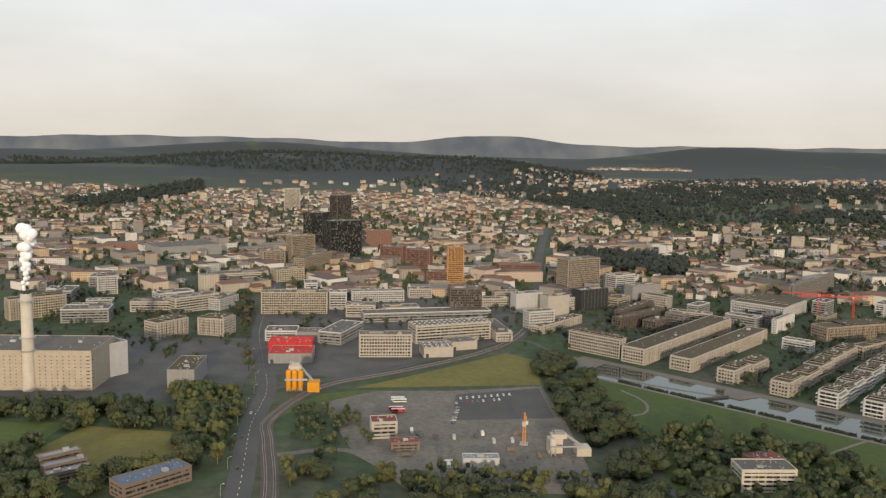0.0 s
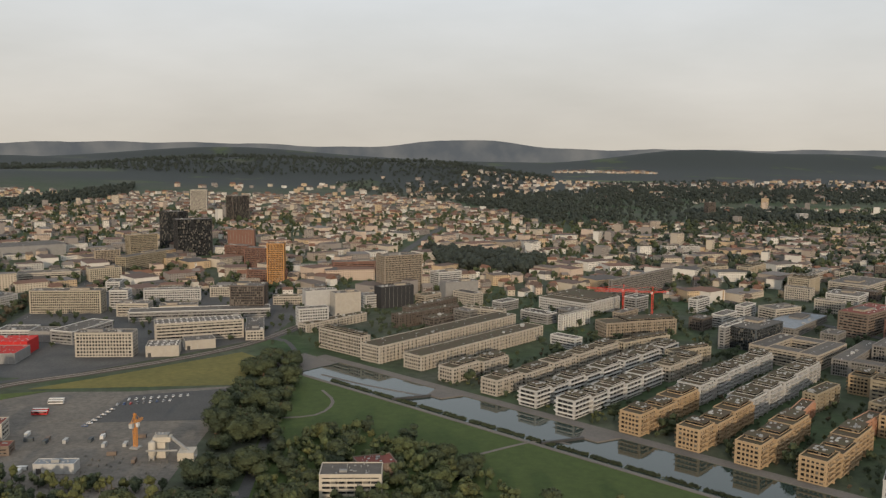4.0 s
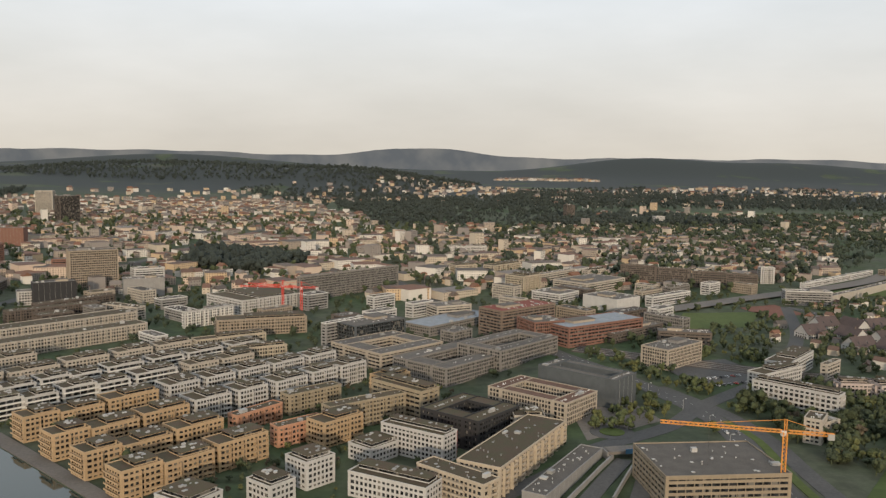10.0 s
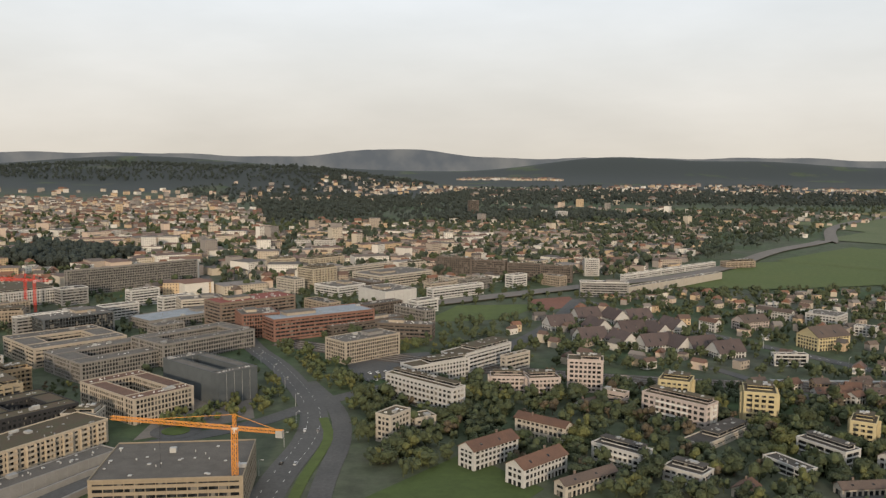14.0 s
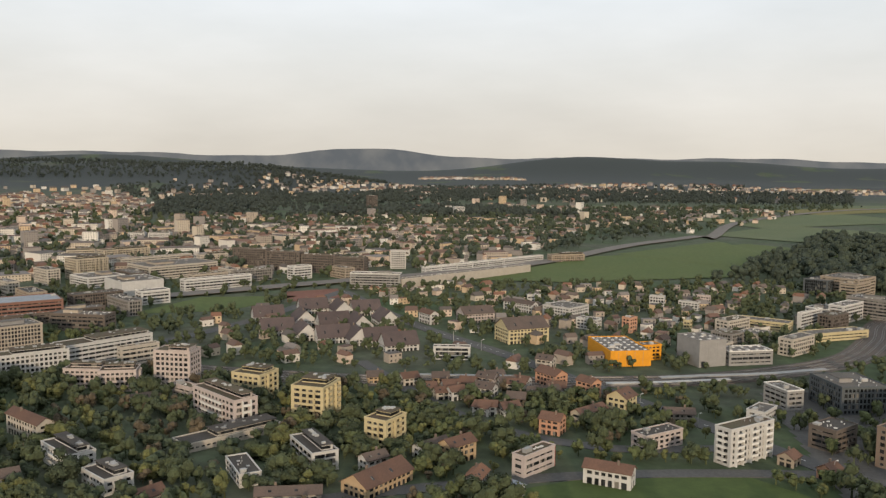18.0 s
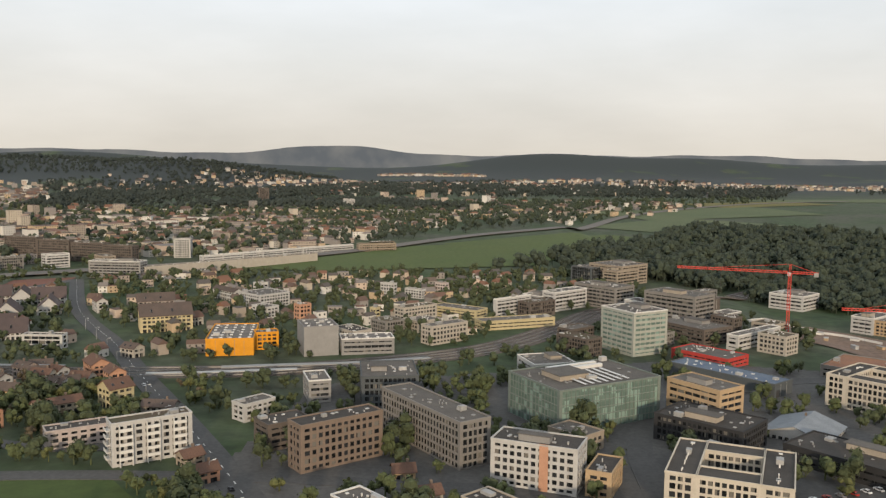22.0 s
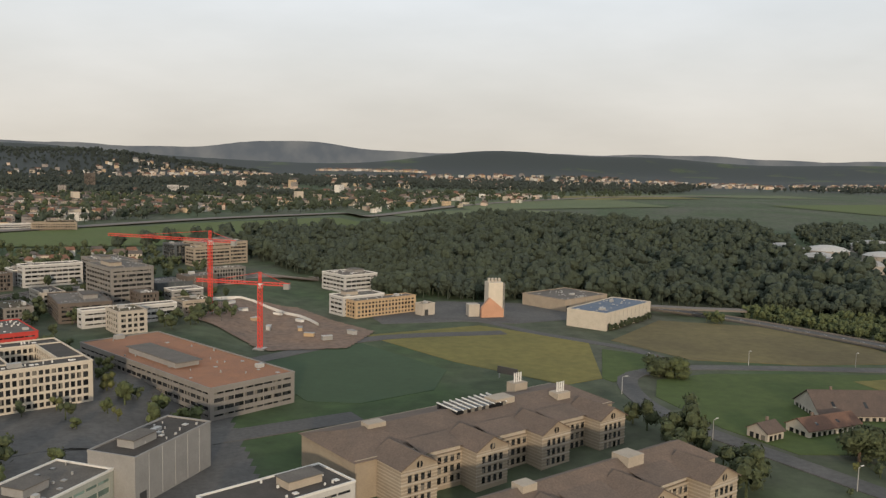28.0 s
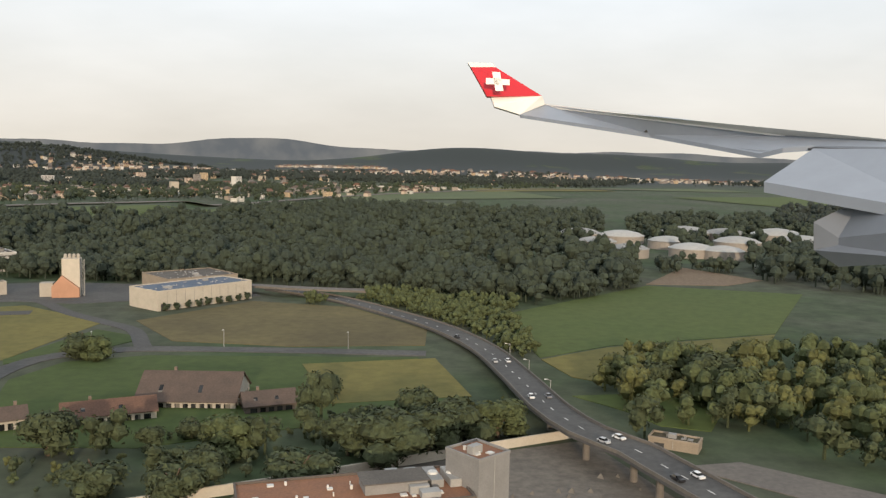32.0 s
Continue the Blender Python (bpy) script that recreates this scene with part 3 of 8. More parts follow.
part("lintel", Shape().box(-9, 9, 0, 5, 1.7, 2.6), PAVING, portal)
part("abutment", Shape().box(-9.4, -8.6, 0, 5, 0, 2.6), WALL["concrete"], portal)
part("abutment", Shape().box(8.6, 9.4, 0, 5, 0, 2.6), WALL["concrete"], portal)
part("road_sign", Shape().box(-3.4, 3.4, -0.2, 0, 1.7, 3.2), SIGN_BLUE, portal, "blank blue road sign panel")
patch("square", PAVING, [(398, 329.5), (429, 351.9), (417, 398.7), (398, 371.2)], 0.09, "paved square before the offices", "square", False)
patch("car_park", ASPHALT, [(457, 398.7), (495, 409), (485, 447.7), (449, 438.4)], 0.09, "car park between trees", "yard")
patch("lawn", LAWN, [(451, 264.3), (495, 319.3), (514, 292.8), (488, 258.2)], 0.09, "green lawn below the estate", "lawn")
patch("athletics_field", GRASS, [(482, 516.9), (526, 527.3), (554, 576.3), (502, 570)], 0.12, "green athletics field", "sports field")
patch("athletics_track", CLAY, [(551, 555.9), (578, 571.3), (573, 605), (545, 591.6)], 0.12, "red clay court", "sports field")
STREET = [(746, 258.9), (727, 298.8), (704, 342.8), (678, 389.8), (656, 431.7), (617, 499), (577, 595.8)]
ribbon("road", ASPHALT, STREET, 7, 0.17, "street running towards the railway", "road")
dashes(STREET, 0.1, lift=0.25)
ribbon("road", ASPHALT, [(546, 254), (593, 286.6), (640, 300.9), (678, 306), (724, 305), (773, 298.8), (821, 292.6), (868, 272)], 5, 0.17, "residential street", "road")
ribbon("road", ASPHALT, [(600, 420.3), (634, 353), (668, 325.4), (711, 324.4)], 5, 0.17, "residential street", "road")
ribbon("road", ASPHALT, [(807, 280.3), (819, 338.8), (870, 379.9), (912, 385), (957, 430), (1002, 444)], 6, 0.17, "street through the business district", "road")
ribbon("road", ASPHALT, [(873, 275.1), (895, 312.1), (937, 338), (960, 351)], 7, 0.17, "yard street", "road")
patch("business_yard", WORN, [(713, 270.2), (868, 274.1), (947, 310), (921, 385), (846, 408.6), (733, 377.6)], 0.05, "asphalt between office blocks", "yard", False)
patch("lawn", LAWN, [(656, 268.2), (717, 282.5), (699, 306), (669, 306), (641, 294.8)], 0.06, "grass verge with footpaths", "lawn")
RAIL = [(418, 466.9), (504, 419.2), (581, 396.8), (638, 390.8), (681, 391.9), (725, 397.1), (781, 421.7), (816, 459.8), (848, 506.1), (916, 556), (988, 623)]
ribbon("railway_bed", BALLAST, RAIL, 15, 0.14, "brown ballast bed of a busy railway", "railway")
for k in (-5.4, -4.6, -1.9, -1.1, 1.1, 1.9, 4.6, 5.4):
    ribbon("rail", STEEL, RAIL, 0.14, 0.34, "steel railway rail", "rail", shift=k, thick=0.2, block_it=False)
for line_, span in (([(612, 391), (634, 390), (656, 389)], 2.2), ([(703, 388), (721, 391), (742, 394), (766, 401)], 2.6), ([(683, 380), (702, 382), (726, 386)], 2.0)):
    ribbon("platform_canopy", UNIT, line_, span, 0.2, "long pale platform canopy beside the tracks", "canopy", z=[2.6] * len(line_), thick=0.25, block_it=False)
HWY = [(464, 555.6), (576, 633.7), (669, 693.9), (727, 750.5), (808, 858.6), (921, 986), (1037, 1207), (1220, 1386), (1528, 1607)]
ribbon("motorway", PAVING, HWY, 14, 1.2, "pale grey motorway crossing the fields", "road")
patch("field", GRASS, [(614, 648.6), (713, 636.4), (838, 666.7), (865, 715.6), (825, 800.8), (760, 776.6), (688, 692.1)], 0.5, "green field before the wood", "field")

# playing fields and meadows in the north
patch("sports_turf", TURF, [(926, 400), (941, 425), (947, 438), (981, 393), (977, 373), (960, 361), (948, 362)], 0.1, "dark green sports pitch", "sports field")
patch("meadow", DRY, [(957, 437), (995, 456), (1027, 431), (1021, 386), (1010, 379), (983, 403)], 0.1, "yellow-green meadow beside the pitch", "meadow")
patch("meadow", LAWN, [(1029, 421), (1045, 411), (1037, 397), (1023, 382), (1021, 386)], 0.12, "green triangle between the roads", "meadow", False)
patch("meadow", DRYBROWN, [(1035, 434), (1061, 470), (1093, 461), (1116, 426), (1115, 406), (1082, 403), (1052, 408)], 0.1, "brownish meadow between roads", "meadow")
patch("meadow", LAWN, [(1030, 369), (1035, 385), (1051, 392), (1113, 393), (1119, 372), (1122, 358), (1097, 342), (1068, 329), (1046, 329), (1037, 345)], 0.1, "green meadow round the farm", "meadow", False)
patch("meadow", DRY, [(1087, 385), (1117, 392), (1123, 360), (1096, 354), (1091, 371)], 0.16, "yellow mown meadow", "meadow")
patch("field", GRASS, [(1144, 456), (1204, 519), (1258, 502), (1214, 427), (1162, 408), (1142, 394), (1140, 421)], 0.1, "broad green field", "field")
patch("field", DRY, [(1142, 392), (1161, 406), (1213, 425), (1181, 371), (1158, 366), (1146, 376)], 0.14, "strip of dry grass beyond the road", "field", False)
patch("field", GRASS, [(1143, 361), (1178, 366), (1163, 339), (1155, 342), (1151, 351)], 0.12, "rough green verge below the flyover", "field", False)
patch("field", EARTH, [(1205, 523), (1239, 581), (1259, 540), (1237, 522)], 0.12, "bare earth at the wood's edge", "field")
patch("works_yard", WORN, [(962, 456), (990, 463), (1008, 460), (1030, 470), (1062, 480), (1052, 500), (985, 506), (950, 492)], 0.09, "worn asphalt works yard round the mixing plant", "yard", False)
LOOP = [(1053, 307), (1047, 318), (1039, 332), (1031, 346), (1026, 362), (1026, 380), (1031, 391), (1045, 398), (1066, 399), (1096, 398), (1115, 397)]
ribbon("road", WORN, LOOP, 5.2, 0.13, "curved farm road", "road")
ribbon("road", ASPHALT, [(980, 468), (995, 465), (1012, 445), (1030, 429), (1039, 420), (1047, 401)], 4.0, 0.12, "lane joining the curve", "road")
BRIDGE = [(1063, 496), (1087, 475), (1107, 448), (1120, 425), (1129, 397), (1133, 366), (1135, 340), (1138, 325), (1143, 316), (1145, 310), (1158, 272), (1173, 225)]
BZ = [0.3, 0.3, 0.3, 0.6, 1.2, 2.2, 3.6, 4.4, 4.6, 4.6, 4.6, 4.6]
ribbon("main_road", WORN, BRIDGE, 7.0, 0.2, "grey main road rising onto a flyover", "road", z=BZ, thick=0.5)
for k in (-3.4, 3.4):
    ribbon("road_barrier", PAVING, BRIDGE, 0.25, 0.65, "pale concrete edge barrier", "barrier", z=BZ, thick=0.5, shift=k, block_it=False)
line = spline([(*p, z) for p, z in zip(BRIDGE, BZ)], 3.0)
s = Shape()
for i in range(0, len(line) - 1, 2):
    d = (line[i + 1] - line[i]) / np.linalg.norm(line[i + 1] - line[i])
    n = np.array([-d[1], d[0], 0]) * 0.1
    a, b = line[i] + [0, 0, rise(*line[i][:2]) + 0.23], line[i] + d * 1.6 + [0, 0, rise(*line[i][:2]) + 0.23]
    s.face(a - n, b - n, b + n, a + n)
tagged(part("lane_marking", s, WHITE), "white dashed lane marking", "road marking", kind="structure")
for x, y, h in ((1133, 366, 2.2), (1135, 340, 3.6), (1138, 325, 4.4), (1143, 316, 4.6), (1145, 310, 4.6), (1158, 272, 4.6)):
    s = Shape().lathe([(0.6, 0), (0.5, h - 0.1)], 10)
    tagged(part("bridge_pier", s, PAVING), "round concrete bridge pier", "pier", kind="structure").location = (x, y, float(rise(x, y)) - 0.2)
ribbon("overpass", PAVING, [(1056, 488), (1076, 480), (1097, 481)], 5.0, 0.2, "pale concrete overpass behind the hall", "road", z=[2.6, 3.0, 2.4], thick=0.7)
patch("side_road", PAVING, [(1152, 322), (1162, 324), (1196, 296), (1186, 290)], 0.12, "pale concrete service road", "road")
patch("building_site", YARD, [(1075, 290), (1088, 312), (1124, 328), (1140, 334), (1150, 300), (1160, 270), (1090, 270)], 0.08, "bare building site with rubble", "building site", False)
patch("building_site", PIT, [(897, 464), (910, 486), (929, 486), (945, 460), (960, 442), (953, 417), (931, 412), (913, 431), (899, 444)], 0.3, "bare red-brown pit of a building site", "building site", False)

# ---- buildings ----
BAY = {"punch": (1.5, 0.36, 0.40), "grid": (1.2, 0.30, 0.30), "band": (2.4, 0.07, 0.50), "curtain": (1.3, 0.08, 0.10), "slits": (2.6, 0.78, 0.74), "terrace": (2.6, 0.05, 0.27), "balcony": (1.9, 0.36, 0.40), "arches": (3.4, 0.6, 0.72)}


def lattice(w, d, h, n, style, inset=0.16):
    """Piers, one floor band and the glazed core of a storeyed facade."""
    pitch, pier, band = BAY[style]
    sh = h / n
    piers, bands, core = Shape(), Shape(), Shape()
    core.box(-w / 2 + inset, w / 2 - inset, -d / 2 + inset, d / 2 - inset, 0, h - 0.05)
    cw = min(0.9, w * 0.08 + 0.2)
    for sx in (-1, 1):
        for sy in (-1, 1):
            x0, x1 = sorted((sx * w / 2, sx * (w / 2 - cw)))
            y0, y1 = sorted((sy * d / 2, sy * (d / 2 - cw)))
            piers.box(x0, x1, y0, y1, 0, h)
    for length, other, flip in ((w, d, False), (d, w, True)):
        k = max(1, round((length - 2 * cw) / pitch))
        p = (length - 2 * cw) / k
        t = p * pier
        for i in range(1, k):
            c = -length / 2 + cw + i * p
            for s in (-1, 1):
                e0, e1 = sorted((s * (other / 2 - 0.01), s * (other / 2 - inset)))
                if flip:
                    piers.box(e0, e1, c - t / 2, c + t / 2, 0, h)
                else:
                    piers.box(c - t / 2, c + t / 2, e0, e1, 0, h)
    bh = sh * band
    bands.ring(-w / 2 + 0.02, w / 2 - 0.02, -d / 2 + 0.02, d / 2 - 0.02, -bh / 2, bh / 2, inset)
    return piers, bands, core, sh, bh


def roof_clutter(root, w, d, h, seed, court=False, t=0.0):
    """Plant boxes, and the small vents, hatches and rooflights of a flat roof."""
    rng = random.Random(seed)

    def spot():
        x, y = rng.uniform(-w / 2 + 1.2, w / 2 - 1.2), rng.uniform(-d / 2 + 1.2, d / 2 - 1.2) if d > 4 else 0.0
        return (x, rng.choice((-1, 1)) * (d / 2 - t / 2)) if court else (x, y)
    for i in range(1 + int(w * d > 250)):
        a, b, c = rng.uniform(0.9, 2.6), rng.uniform(0.8, 1.9), rng.uniform(0.5, 1.2)
        x, y = spot()
        part("roof_unit", Shape().box(x - a / 2, x + a / 2, y - b / 2, y + b / 2, 0, c), UNIT, root, z=h + 0.06)
    s = Shape()
    for i in range(min(24, 4 + int(w * d / 16))):
        x, y = spot()
        a, c = (rng.uniform(0.5, 0.9), 0.16) if rng.random() < 0.4 else (rng.uniform(0.15, 0.35), rng.uniform(0.25, 0.6))
        s.box(x - a / 2, x + a / 2, y - a / 2, y + a / 2, 0, c)
    tagged(part("roof_vents", s, WHITE if seed % 4 == 0 else UNIT, root, z=h + 0.06), kind="stuff")


def low_ground(x, y, w, d, a):
    """The lowest ground under a building's corners."""
    c, s = math.cos(radians(a)), math.sin(radians(a))
    return float(min(rise(x + (p * w * c - q * d * s) / 2, y + (p * w * s + q * d * c) / 2) for p in (-1, 1) for q in (-1, 1)))


def balcony_stacks(root, w, d, h, n, mat):
    """Columns of balconies with side walls, one mesh a column, on the long sides and one end."""
    sh = h / n
    m = max(1, int(w / 5.2))
    for k in range(m):
        x = -w / 2 + (k + 0.5) * w / m
        for side in (-1, 1):
            s = Shape()
            y0, y1 = sorted((side * d / 2, side * (d / 2 + 0.9)))
            e0, e1 = sorted((side * (d / 2 + 0.9), side * (d / 2 + 0.82)))
            for i in range(1, n):
                s.box(x - 1.25, x + 1.25, y0, y1, i * sh - 0.13, i * sh + 0.04).box(x - 1.25, x + 1.25, e0, e1, i * sh + 0.04, i * sh + 0.55)
            s.box(x + 1.25, x + 1.37, y0, y1, 0, h - 0.3).box(x - 1.37, x - 1.25, y0, y1, 0, h - 0.3)
            tagged(part("balcony_front", s, mat, root), kind="stuff")
    s = Shape()
    for i in range(1, n):
        s.box(-w / 2 - 0.9, -w / 2, -d * 0.25, d * 0.25, i * sh - 0.13, i * sh + 0.04).box(-w / 2 - 0.9, -w / 2 - 0.82, -d * 0.25, d * 0.25, i * sh + 0.04, i * sh + 0.55)
    tagged(part("balcony_front", s, mat, root), kind="stuff")


def block(x, y, w, d, h, a, wall="white", style="punch", roof="gravel", label="", cat="building", name="building", court=False, end="", stripe=False, stacks=True):
    """A flat-roofed building: storeyed facade, parapet, gravelled roof with its plant."""
    take_box(x, y, w, d, a, 2.0)
    if name.startswith("apartment") and roof == "gravel":
        roof = "earth"
    root = thing(name, pose(x, y, low_ground(x, y, w, d, a), 0, 0, a), label, cat)
    n = 1 if style == "arches" else max(1, round(h / 1.65))
    ring = court and min(w, d) > 14
    t = min(w, d) * 0.27 if ring else 0.0
    wm = WALL[wall]
    glass = GREEN_GLASS if wall in ("greenglass", "greenwhite") else GLASS
    wings = [(0, 0, w, d)]
    if ring:
        wings = [(0, -(d - t) / 2, w, t), (0, (d - t) / 2, w, t), (-(w - t) / 2, 0, t, d - 2 * t), ((w - t) / 2, 0, t, d - 2 * t)]
    for wx, wy, ww, wd in wings:
        made = []
        if style == "none":
            made.append(part("wall", Shape().box(-ww / 2, ww / 2, -wd / 2, wd / 2, 0, h), wm, root))
            s = Shape()
            for i in range(1, max(2, int(ww / 3))):
                s.box(-ww / 2 + i * ww / max(2, int(ww / 3)) - 0.04, -ww / 2 + i * ww / max(2, int(ww / 3)) + 0.04, -wd / 2 - 0.05, -wd / 2, 0.3, h)
            made.append(tagged(part("panel_seam", s, UNIT, root), kind="stuff"))
            s = Shape().box(-ww / 2 + 1, -ww / 2 + 2.6, -wd / 2 - 0.06, -wd / 2, 0, min(2.2, h * 0.6))
            made.append(part("gate", s, DARK, root))
        else:
            piers, bands, core, sh, bh = lattice(ww, wd, h, n, style)
            made.append(tagged(part("facade_frame", piers, wm, root), kind="stuff"))
            made.append(part("glazing", core, glass, root))
            bm = bands.mesh("floor_band", wm)
            for i in range(n + 1):
                z = min(max(i * sh, bh / 2), h - bh / 2)
                made.append(part("floor_band", bm, wm, root, z=z))
        s = Shape().box(-ww / 2 + 0.22, ww / 2 - 0.22, -wd / 2 + 0.22, wd / 2 - 0.22, h - 0.04, h + 0.06)
        made.append(part("roof", s, ROOF[roof], root))
        s = Shape().ring(-ww / 2 - 0.06, ww / 2 + 0.06, -wd / 2 - 0.06, wd / 2 + 0.06, h - 0.02, h + 0.34, 0.26)
        made.append(part("parapet", s, WHITE if style == "band" and wall in ("white", "concrete", "greenwhite") and not name.startswith("apartment") and wall not in ("charcoal", "slate") else wm, root))
        if roof == "solar":
            for i in range(int(ww / 3)):
                for k in range(max(1, int(wd / 4))):
                    c, e = -ww / 2 + (i + 0.5) * ww / int(ww / 3), -wd / 2 + (k + 0.5) * wd / max(1, int(wd / 4))
                    made.append(part("rooflight", Shape().box(c - 0.45, c + 0.45, e - 0.5, e + 0.5, h + 0.06, h + 0.3), WHITE, root))
        for ob in made:
            ob.location.x += wx
            ob.location.y += wy
    if name in ("apartment_block", "apartment_tower", "apartment_row") and stacks and h > 4 and not ring:
        balcony_stacks(root, w, d, h, n, WHITE if wall in ("white", "pinkwhite") and int(x + y) % 2 else wm)
    if "office" in name and min(w, d) > 8 and not ring:
        k = 1 if int(x) % 2 else -1
        part("plant_room", Shape().box(k * w * 0.18 - w * 0.14, k * w * 0.18 + w * 0.14, -d * 0.16, d * 0.2, h + 0.06, h + 1.35), WALL["concrete" if int(y) % 2 else "sand"], root)
        part("plant_roof", Shape().box(k * w * 0.18 - w * 0.15, k * w * 0.18 + w * 0.15, -d * 0.18, d * 0.22, h + 1.35, h + 1.47), ROOF["gravel"], root)
    if name == "glass_office":
        for k in range(7):
            c = -w * 0.22 + k * w * 0.42 / 6
            part("skylight_bay", Shape().face((c, -d * 0.42, h + 0.3), (c + w * 0.028, -d * 0.42, h + 0.3), (c + w * 0.028, d * 0.1, h + 0.55), (c, d * 0.1, h + 0.55)), WHITE, root)
        for k in (0.22, 0.34):
            part("plant_row", Shape().box(-w * 0.2, w * 0.3, d * k - 0.6, d * k + 0.6, h + 0.06, h + 0.9), WHITE, root)
    if end:
        part("gable_wall", Shape().box(w / 2 - 0.1, w / 2 + 0.05, -d / 2, d / 2, 0, h), WALL[end], root, "bright red gable wall")
    if stripe:
        part("stair_stripe", Shape().box(-w / 2 - 0.06, -w / 2 + 0.1, -d * 0.12 - 0.9, -d * 0.12 + 0.9, 0, h + 0.4), WALL["salmon"], root, "pink stair tower stripe")
    if name == "apartment_cube" or name in ("apartment_block", "apartment_tower") and not ring and min(w, d) > 6:
        e = w * (0.30 if name != "apartment_cube" else 0.06)  # a roof terrace is left free at one end
        part("attic_storey", Shape().box(-w / 2 + 0.9 + e, w / 2 - 1.0, -d / 2 + 1.2, d / 2 - 1.2, h + 0.06, h + 1.35), wm, root)
        part("attic_window", Shape().box(-w / 2 + 0.86 + e, w / 2 - 1.6, -d / 2 + 1.16, d / 2 - 1.16, h + 0.4, h + 1.1), GLASS, root)
        part("attic_roof", Shape().box(-w / 2 + 0.6 + e, w / 2 - 0.8, -d / 2 + 0.9, d / 2 - 0.9, h + 1.35, h + 1.5), ROOF[roof], root)
        s = Shape()
        rng = random.Random(int(x * 3 + y))
        for i in range(7):
            px, py, pa = rng.uniform(-w / 2 + 1.6 + e, w / 2 - 2), rng.uniform(-d / 2 + 2, d / 2 - 2), rng.uniform(0.25, 0.7)
            s.box(px - pa, px + pa, py - pa * 0.7, py + pa * 0.7, h + 1.5, h + 1.5 + rng.uniform(0.15, 0.5))
        tagged(part("roof_vents", s, UNIT, root), kind="stuff")
    else:
        roof_clutter(root, w, d, h, int(x * 7 + y), ring, t)
    return root


def gable(s, w, d, z, rh, over=0.35):
    """A pitched roof with its ridge along x, and a real thickness."""
    X, Y = w / 2 + over, d / 2 + over
    e = z - over * rh / (d / 2)
    for t, k in ((0.0, 1), (-0.14, -1)):
        a = [(-X, -Y, e + t), (X, -Y, e + t), (X, 0, z + rh + t), (-X, 0, z + rh + t)]
        b = [(-X, 0, z + rh + t), (X, 0, z + rh + t), (X, Y, e + t), (-X, Y, e + t)]
        s.face(*a[::k]).face(*b[::k])
    for y in (-Y, Y):
        s.face((-X, y, e - 0.14), (X, y, e - 0.14), (X, y, e), (-X, y, e))
    for x in (-X, X):
        s.face((x, -Y, e - 0.14), (x, 0, z + rh - 0.14), (x, 0, z + rh), (x, -Y, e)).face((x, 0, z + rh - 0.14), (x, Y, e - 0.14), (x, Y, e), (x, 0, z + rh))
    return s


def house(x, y, w, d, h, a, wall="white", roof="tile", label="", cat="house", name="house"):
    """A small block or house under a pitched roof."""
    if roof == "flat":
        return block(x, y, w, d, h, a, wall, "punch", "gravel", label, "house", "house")
    w, d = max(w, 4.5), max(d, 4.0)
    take_box(x, y, w, d, a, 1.5)
    if d > w:
        w, d, a = d, w, a + 90
    root = thing(name, pose(x, y, low_ground(x, y, w, d, a), 0, 0, a), label, cat)
    n = max(1, round(h / 1.6))
    piers, bands, core, sh, bh = lattice(w, d, h, n, "punch", 0.1)
    tagged(part("facade_frame", piers, WALL[wall], root), kind="stuff")
    part("glazing", core, GLASS, root)
    bm = bands.mesh("floor_band", WALL[wall])
    for i in range(1, n + 1):
        part("floor_band", bm, None, root, z=min(max(i * sh, bh / 2), h - bh / 2))
    rh = d * (0.16 if roof == "metal" else 0.46 if roof == "purple" else 0.30)
    s = Shape()
    for sx in (-1, 1):
        s.face((sx * w / 2, -d / 2, h), (sx * w / 2, d / 2, h), (sx * w / 2, 0, h + rh))
    s.box(-w / 2 + 0.05, w / 2 - 0.05, -d / 2 + 0.05, d / 2 - 0.05, h - 0.1, h)
    part("gable_wall", s, WALL[wall], root)
    part("roof", gable(Shape(), w, d, h, rh), ROOF[roof], root)
    cxx = w * 0.2 * (1 if int(x) % 2 else -1)
    part("chimney", Shape().box(cxx - 0.25, cxx + 0.25, 0.3, 0.75, h + rh * 0.5, h + rh + 0.6), WALL["brick"], root)
    if w > 6 and roof != "metal":
        q0, q1 = 0.25, 0.5  # skylights lie on the near slope
        for k in (-0.28, 0.12):
            y0, y1 = -d / 2 * (1 - q0), -d / 2 * (1 - q1)
            z0, z1 = h + rh * q0 + 0.05, h + rh * q1 + 0.05
            part("skylight", Shape().face((w * k - 0.35, y0, z0), (w * k + 0.35, y0, z0), (w * k + 0.35, y1, z1), (w * k - 0.35, y1, z1)), GLASS, root)
    return root


GABLE_WALLS = ("white", "cream", "white", "pinkwhite", "tanlit")


def gable_house(x, y, a):
    rng = random.Random(int(x * 13 + y * 7))
    return house(x, y, rng.uniform(5, 6.5), rng.uniform(4, 5), rng.uniform(2.6, 3.4), a, rng.choice(GABLE_WALLS), rng.choice(("tile", "darktile")), "small family house with steep tiled roof among garden trees")


